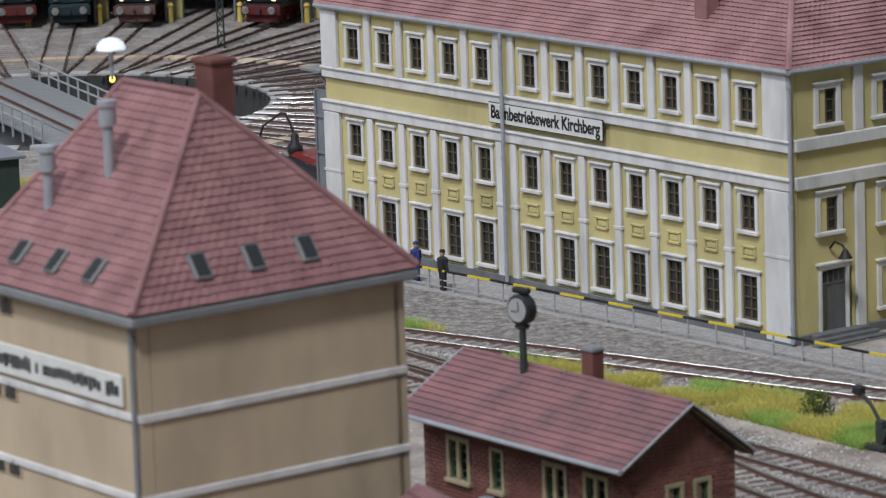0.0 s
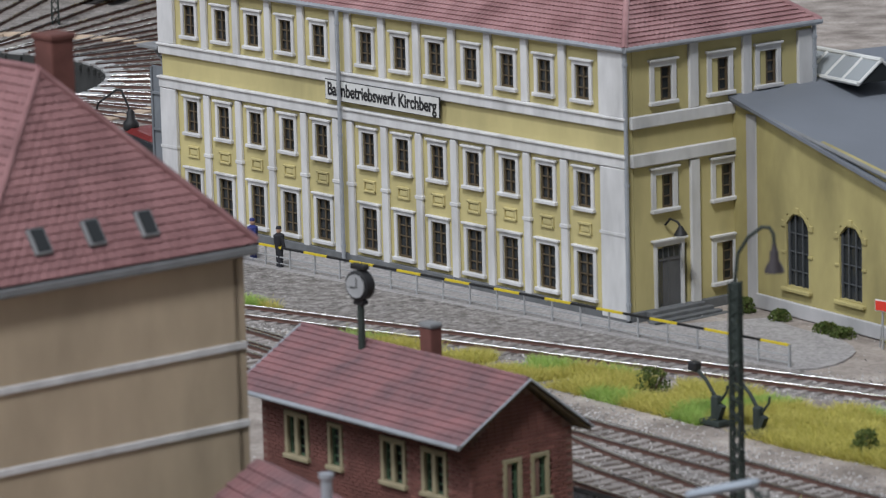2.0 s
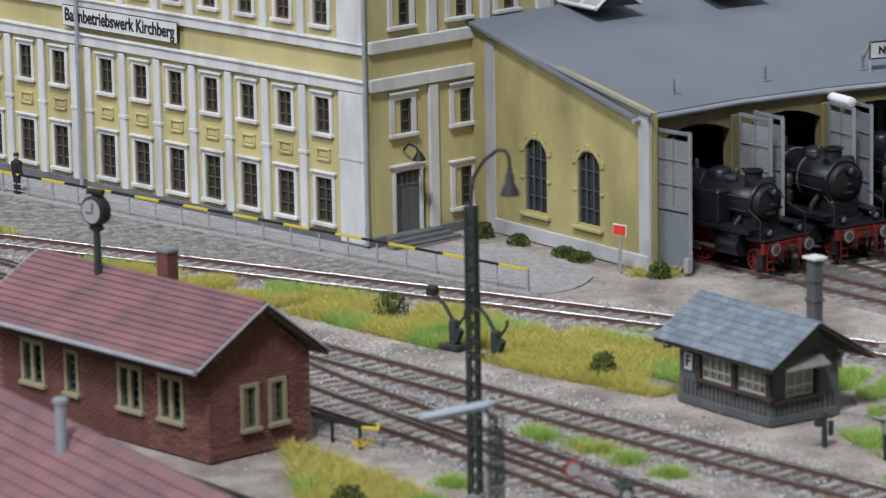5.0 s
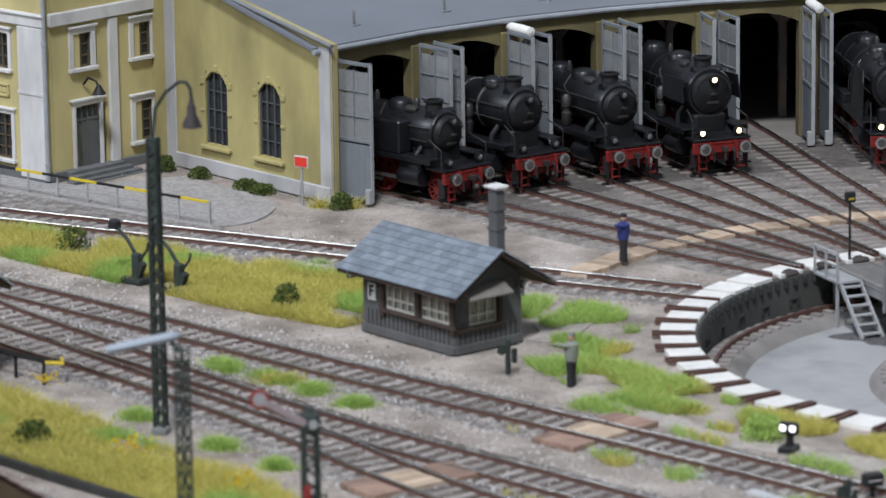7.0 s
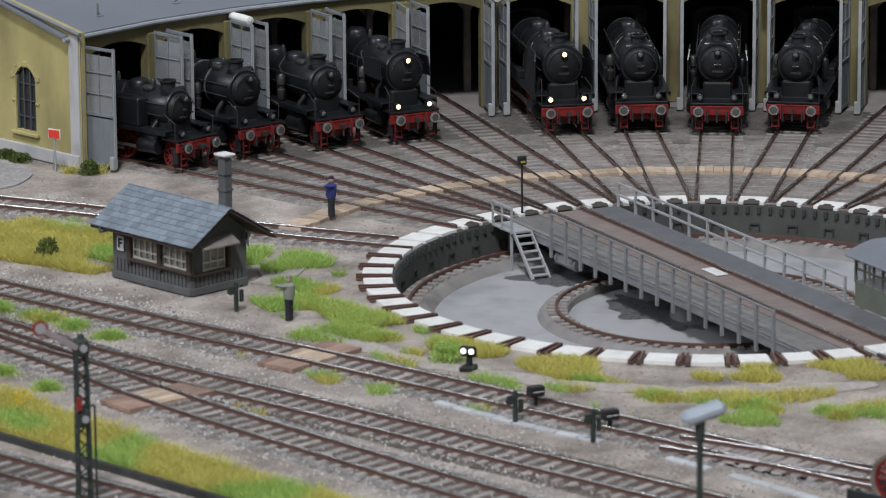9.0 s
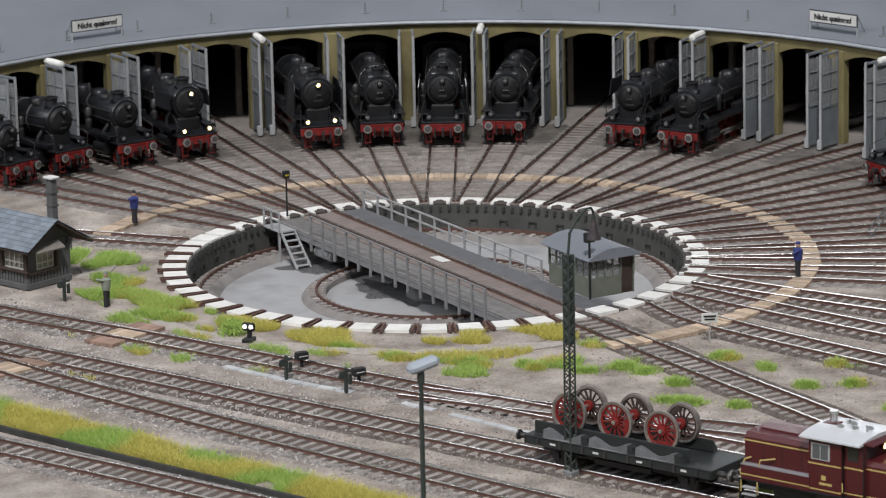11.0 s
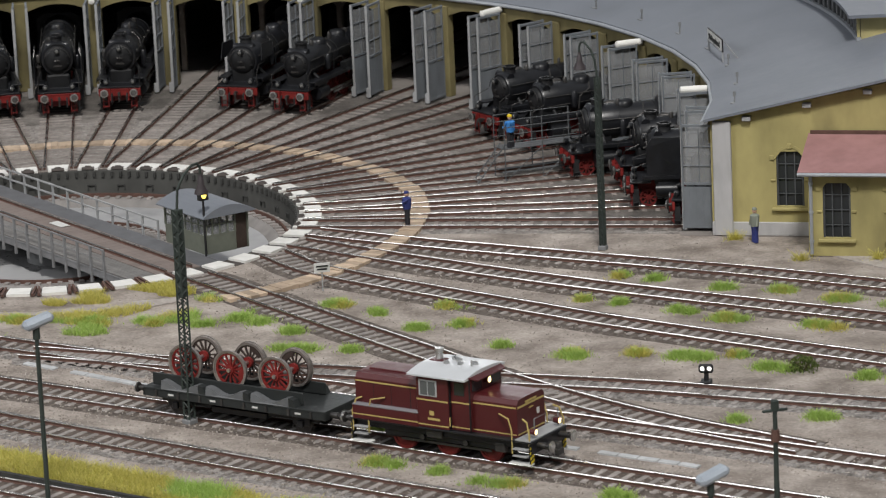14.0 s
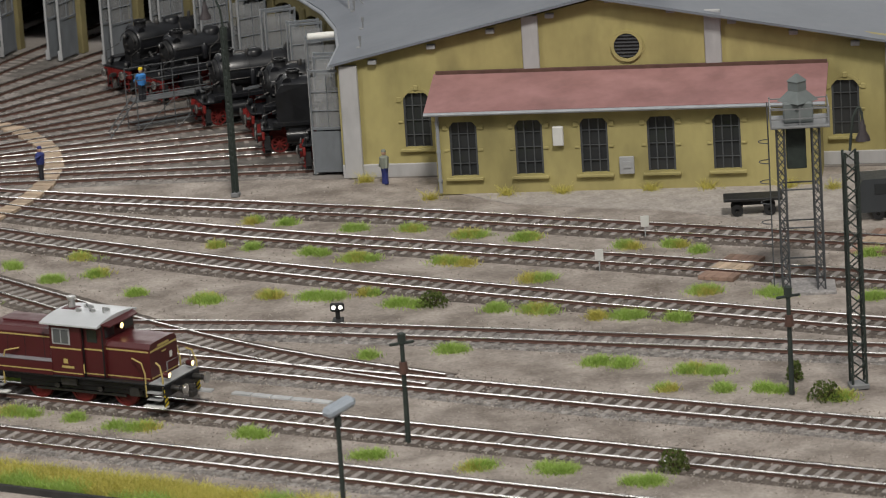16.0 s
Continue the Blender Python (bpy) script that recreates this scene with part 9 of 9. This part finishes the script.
SOUTH_TUFTS = [(44.9, -40.1, 0.9), (47.9, -41.9, 0.8), (54.2, -37.3, 0.7), (52.0, -44.3, 0.6), (28.6, -44.3, 0.5), (32.1, -44.9, 0.8), (38.5, -49.8, 1.4), (42.0, -52.4, 1.3), (39.7, -54.5, 0.5), (42.0, -55.5, 0.5), (43.9, -56.3, 0.7), (13.4, -41.4, 1.0), (12.9, -46.8, 1.0), (14.9, -48.6, 0.5), (17.3, -51.0, 1.1), (21.9, -53.8, 0.7), (26.2, -58.7, 0.8), (30.2, -62.0, 1.2), (32.7, -63.4, 0.9), (35.9, -66.4, 0.9), (46.4, -58.5, 0.9)]
PIT_TUFTS = [(13.4, -20.1, 0.9), (14.9, -22.2, 0.4), (16.7, -25.5, 0.6), (10.9, -24.7, 0.6), (8.8, -21.9, 1.3), (10.4, -27.4, 1.5), (6.6, -22.1, 0.4), (4.1, -21.0, 0.7), (1.2, -20.1, 1.1), (13.2, -28.5, 0.5), (-26.6, -7.4, 0.9), (-25.2, -8.6, 0.8), (-23.6, -10.2, 0.7), (-28.3, -5.9, 0.9), (-30.0, -12.4, 0.7), (-27.0, -15.6, 0.8), (-25.2, -17.6, 0.7), (-13.1, -10.1, 0.9), (-2.0, -18.8, 0.8)]
ACROSS = Vector((0.82, -0.57))
for x, y, r in EAST_TUFTS + SOUTH_TUFTS + PIT_TUFTS:
    # A clump is a few tufts side by side, longer than deep.
    for k in range(1 + round(r * 2.8)):
        o = rng.uniform(-0.7, 0.7) * r
        tuft("fresh" if rng.random() < 0.8 else "straw", x + o * ACROSS.x + rng.uniform(-0.2, 0.2), y + o * ACROSS.y + rng.uniform(-0.25, 0.25), min(0.35 + 0.5 * r, 0.85), 330, 0.34)
for x, y in ((-27.3, 19.1), (-28.6, 19.1), (36.8, -17.9), (40.5, -18.9), (43.2, -19.7), (47.5, -21.1), (50.2, -22.0), (34.3, -12.8), (54, -23.5), (56, -24.6)):
    tuft("straw", x, y, 0.7, 160, 0.5)
for k, mt in (("straw", STRAW), ("fresh", FRESH)):
    ob = new("grass", bpy.data.meshes.new("grass"))
    ob.data.from_pydata([(x * K, y * K, z * K) for x, y, z in blades[k].v], [], blades[k].f)
    ob.data.materials.append(mt)
    tagged(ob, "tufts of straw-green grass between the tracks" if k == "straw" else "fresh green grass tufts between the tracks", "grass", kind="stuff")


def bush(x, y, r, h, mt=None, n=420, name="bush", label="small dark green bush on the verge"):
    t = thing(name, x, y, 0, rng.uniform(0, 360), label, "bush", "bushes")
    st = Mesh()
    for _ in range(7):
        a = rng.uniform(0, 6.283)
        st.cyl((0, 0, -0.05), (r * 0.6 * math.cos(a), r * 0.6 * math.sin(a), h * rng.uniform(0.5, 0.9)), 0.035, 0.012, n=5)
    part("stem", st, FRAMEWOOD, t)
    m = Mesh()
    for _ in range(n):
        a, u = rng.uniform(0, 6.283), rng.random()
        d = r * math.sqrt(rng.random()) * (1 - 0.5 * u * u)
        c = Vector((d * math.cos(a), d * math.sin(a), h * u))
        q = Euler((rng.uniform(0, 6), rng.uniform(0, 6), rng.uniform(0, 6))).to_matrix()
        s = rng.uniform(0.05, 0.1)
        m.add([c + q @ Vector(v) for v in ((-s, 0, 0), (0, -s * 0.6, 0), (s, 0, 0), (0, s * 0.6, 0))], [(0, 1, 2, 3)])
    cr = new("foliage", bpy.data.meshes.new("foliage"))
    cr.data.from_pydata([(v[0] * K, v[1] * K, v[2] * K) for v in m.v], [], m.f)
    cr.data.materials.append(mt or DARKLEAF)
    cr.parent = t


for x, y, r, h in ((-36.8, 10.7, 0.75, 1.0), (-27.5, 2.3, 0.6, 0.9), (-34.2, 24.3, 0.5, 0.4), (-32.0, 22.3, 0.6, 0.35), (-31.2, 21.5, 0.55, 0.35), (-35.8, 25.6, 0.4, 0.6), (33.0, -37.4, 0.8, 0.6), (-33.0, -15.5, 0.7, 0.7), (-27.7, 18.8, 0.5, 0.6), (37.3, -65.2, 0.7, 0.8), (45.6, -58.4, 0.8, 0.7), (45.2, -55.2, 0.4, 0.8)):
    bush(x, y, r, h)
bush(-10.2, -13.6, 0.8, 0.7, FRESH, 700, label="fresh green bush at the pit edge")
fm = Mesh()
for x, y in ((-29.5, -17.0), (-25.6, -20.4), (-33.8, -9.2), (-29.9, -16.6)):
    for _ in range(40):
        c = Vector((x + rng.gauss(0, 0.35), y + rng.gauss(0, 0.35), rng.uniform(0.3, 0.6)))
        q = Euler((rng.uniform(0, 6), rng.uniform(0, 6), 0)).to_matrix()
        fm.add([c + q @ Vector(v) for v in ((-0.06, 0, 0), (0, -0.05, 0), (0.06, 0, 0), (0, 0.05, 0))], [(0, 1, 2, 3)])
tagged(part("flowers", fm, FLOWER), "small yellow flowers in the grass strip", "flowers", kind="stuff")

# Pale gravel patch behind the signal hut.
tagged(part("gravel_patch", Mesh().prism([(-18.6, 0.6), (-17.6, 1.9), (-16.6, 2.6), (-15.8, 2.3), (-16.6, 1.0), (-16.9, -0.4), (-17.9, -1.9), (-18.7, -1.6), (-18.3, -0.5)], -0.1, 0.012), PATHSAND), "pale gravel patch behind the signal hut", "gravel", kind="structure")

tagged(part("gravel_patch", Mesh().prism([(38.4, -17.6), (46.0, -20.2), (52.5, -21.9), (62.0, -22.0), (62.0, -31.5), (57.0, -31.4), (52.8, -30.2), (49.9, -28.0), (47.2, -25.2), (44.0, -23.2), (40.2, -20.5)], -0.1, 0.008), PATHSAND), "pale gravel apron before the lean-to", "gravel", kind="structure")
tagged(part("gravel_patch", Mesh().prism([(-29.6, 13.3), (-31.6, 15.1), (-60.5, 34.2), (-67.0, 30.0), (-56.0, 24.6), (-40.6, 18.5), (-31.0, 14.2)], -0.1, -0.006), BALLAST), "grey ballast strip beside the railing", "gravel", kind="structure")
# Low dark board along the grass strip, standing in for the shadow there.
edge = [(-42, -10.2), (-34, -17.4), (-26, -24.3), (-16.5, -32.8), (-7, -41.2), (12, -58.1), (31, -74)]
tagged(part("edging", Mesh().sweep([(p.x, p.y, 0) for p in resample(edge, 1.0)], [(-0.12, -0.3), (0.12, -0.3), (0.1, 0.22), (-0.1, 0.22)]), PITWALL), "dark low board standing in for the shadow beside the grass", "edging", kind="structure")

# Pale cable trough lids between the lines.
TROUGH = material("pale_concrete_trough", (0.46, 0.47, 0.48), 0.8, var=0.15, size=0.6, dirt=0.3, rand=0.2)
ctr = thing("cable_trough", 0, 0, 0, 0, "pale concrete cable trough with loose lids", "cable trough")
tl_ = resample([(-12.3, -17.7), (-7.1, -22.5), (-2.8, -25.9), (4.7, -33.2), (11, -38.6), (17.6, -43.9), (21.2, -46.8), (27, -51.6)], 1.0)
for p, q in zip(tl_, tl_[1:]):
    if rng.random() < 0.8 and off_track(p.x, p.y, 1.5):
        d = q - p
        part("lid", Mesh().box(p.x, p.y, -0.02, 0.94, 0.36, 0.12, math.degrees(math.atan2(d.y, d.x)) + rng.uniform(-3, 3), b=0.02), TROUGH, ctr)

# Loose ballast stones along the tracks.
STONEM = leafy("ballast_stone", (0.21, 0.18, 0.155), (0.44, 0.40, 0.365), 0.0)
PALESTONE = leafy("pale_ballast_stone", (0.21, 0.19, 0.175), (0.60, 0.58, 0.565), 0.0)
stones, pale = Mesh(), Mesh()


def stone(x, y, z, s):
    q = Euler((rng.uniform(0, 6), rng.uniform(0, 6), rng.uniform(0, 6))).to_matrix()
    vs = [q @ Vector(v) for v in ((s, 0, 0), (-s * 0.8, 0, 0), (0, s * 0.7, 0), (0, -s * 0.9, 0), (0, 0, s * 0.6), (0, 0, -s * 0.6))]
    (pale if x < -6 and y < 26 and x * x + y * y > 400 else stones).add([(x + v.x, y + v.y, z + v.z) for v in vs], [(0, 2, 4), (2, 1, 4), (1, 3, 4), (3, 0, 4), (2, 0, 5), (1, 2, 5), (3, 1, 5), (0, 3, 5)])


for ln, dens in ((LINE_A, 75), (LINE_B, 75), (LINE_C, 60), (LINE_D, 24), (LINE_X, 60), (LINE_H, 26), (LINE_TT, 16), (LINE_E, 30), (LINE_F, 30), (LINE_G, 30)):
    pts = resample(ln, 1.0)
    for a, b in zip(pts, pts[1:]):
        d = (b - a).normalized()
        for _ in range(dens):
            t, o = rng.random(), rng.choice((-1, 1)) * rng.gauss(1.75, 0.5) if rng.random() < 0.75 else rng.gauss(0, 0.8)
            if abs(o) > 3.0:
                continue
            p = a.lerp(b, t)
            stone(p.x + d.y * o, p.y - d.x * o, 0.0 if abs(o) < 1.5 else -0.05, rng.uniform(0.04, 0.09))
# Thick pale ballast where the lines part beside the brick house.
for _ in range(6500):
    t = 0.8 * rng.random()
    x, y = -52 + 36 * t + rng.gauss(0, 1.8), 15.5 - 29.5 * t + rng.gauss(0, 1.8)
    stone(x, y, -0.03, rng.uniform(0.045, 0.095))
# Grit strewn over the yard and the cinders.
for _ in range(7000):
    a, r = rng.uniform(-75, 143), math.sqrt(rng.uniform(14.5**2, 46**2))
    if a > -18 and r > 33.5:
        continue
    x, y = polar(r, a)
    stone(x, y, -0.02, rng.uniform(0.02, 0.055))
for _ in range(14000):
    x, y = rng.uniform(-60, 25), rng.uniform(-45, 28)
    if x * x + y * y > 15**2 and noise.noise((x * 0.5, y * 0.5, 1.0)) > -0.15:
        stone(x, y, -0.03, rng.uniform(0.02, 0.055))
for me_, mt, lab in ((stones, STONEM, "small brown-grey stones strewn over the yard"), (pale, PALESTONE, "loose pale and grey ballast stones along the lines")):
    so = new("ballast_stones", bpy.data.meshes.new("ballast_stones"))
    so.data.from_pydata([(x * K, y * K, z * K) for x, y, z in me_.v], [], me_.f)
    so.data.materials.append(mt)
    tagged(so, lab, "stones", kind="stuff")
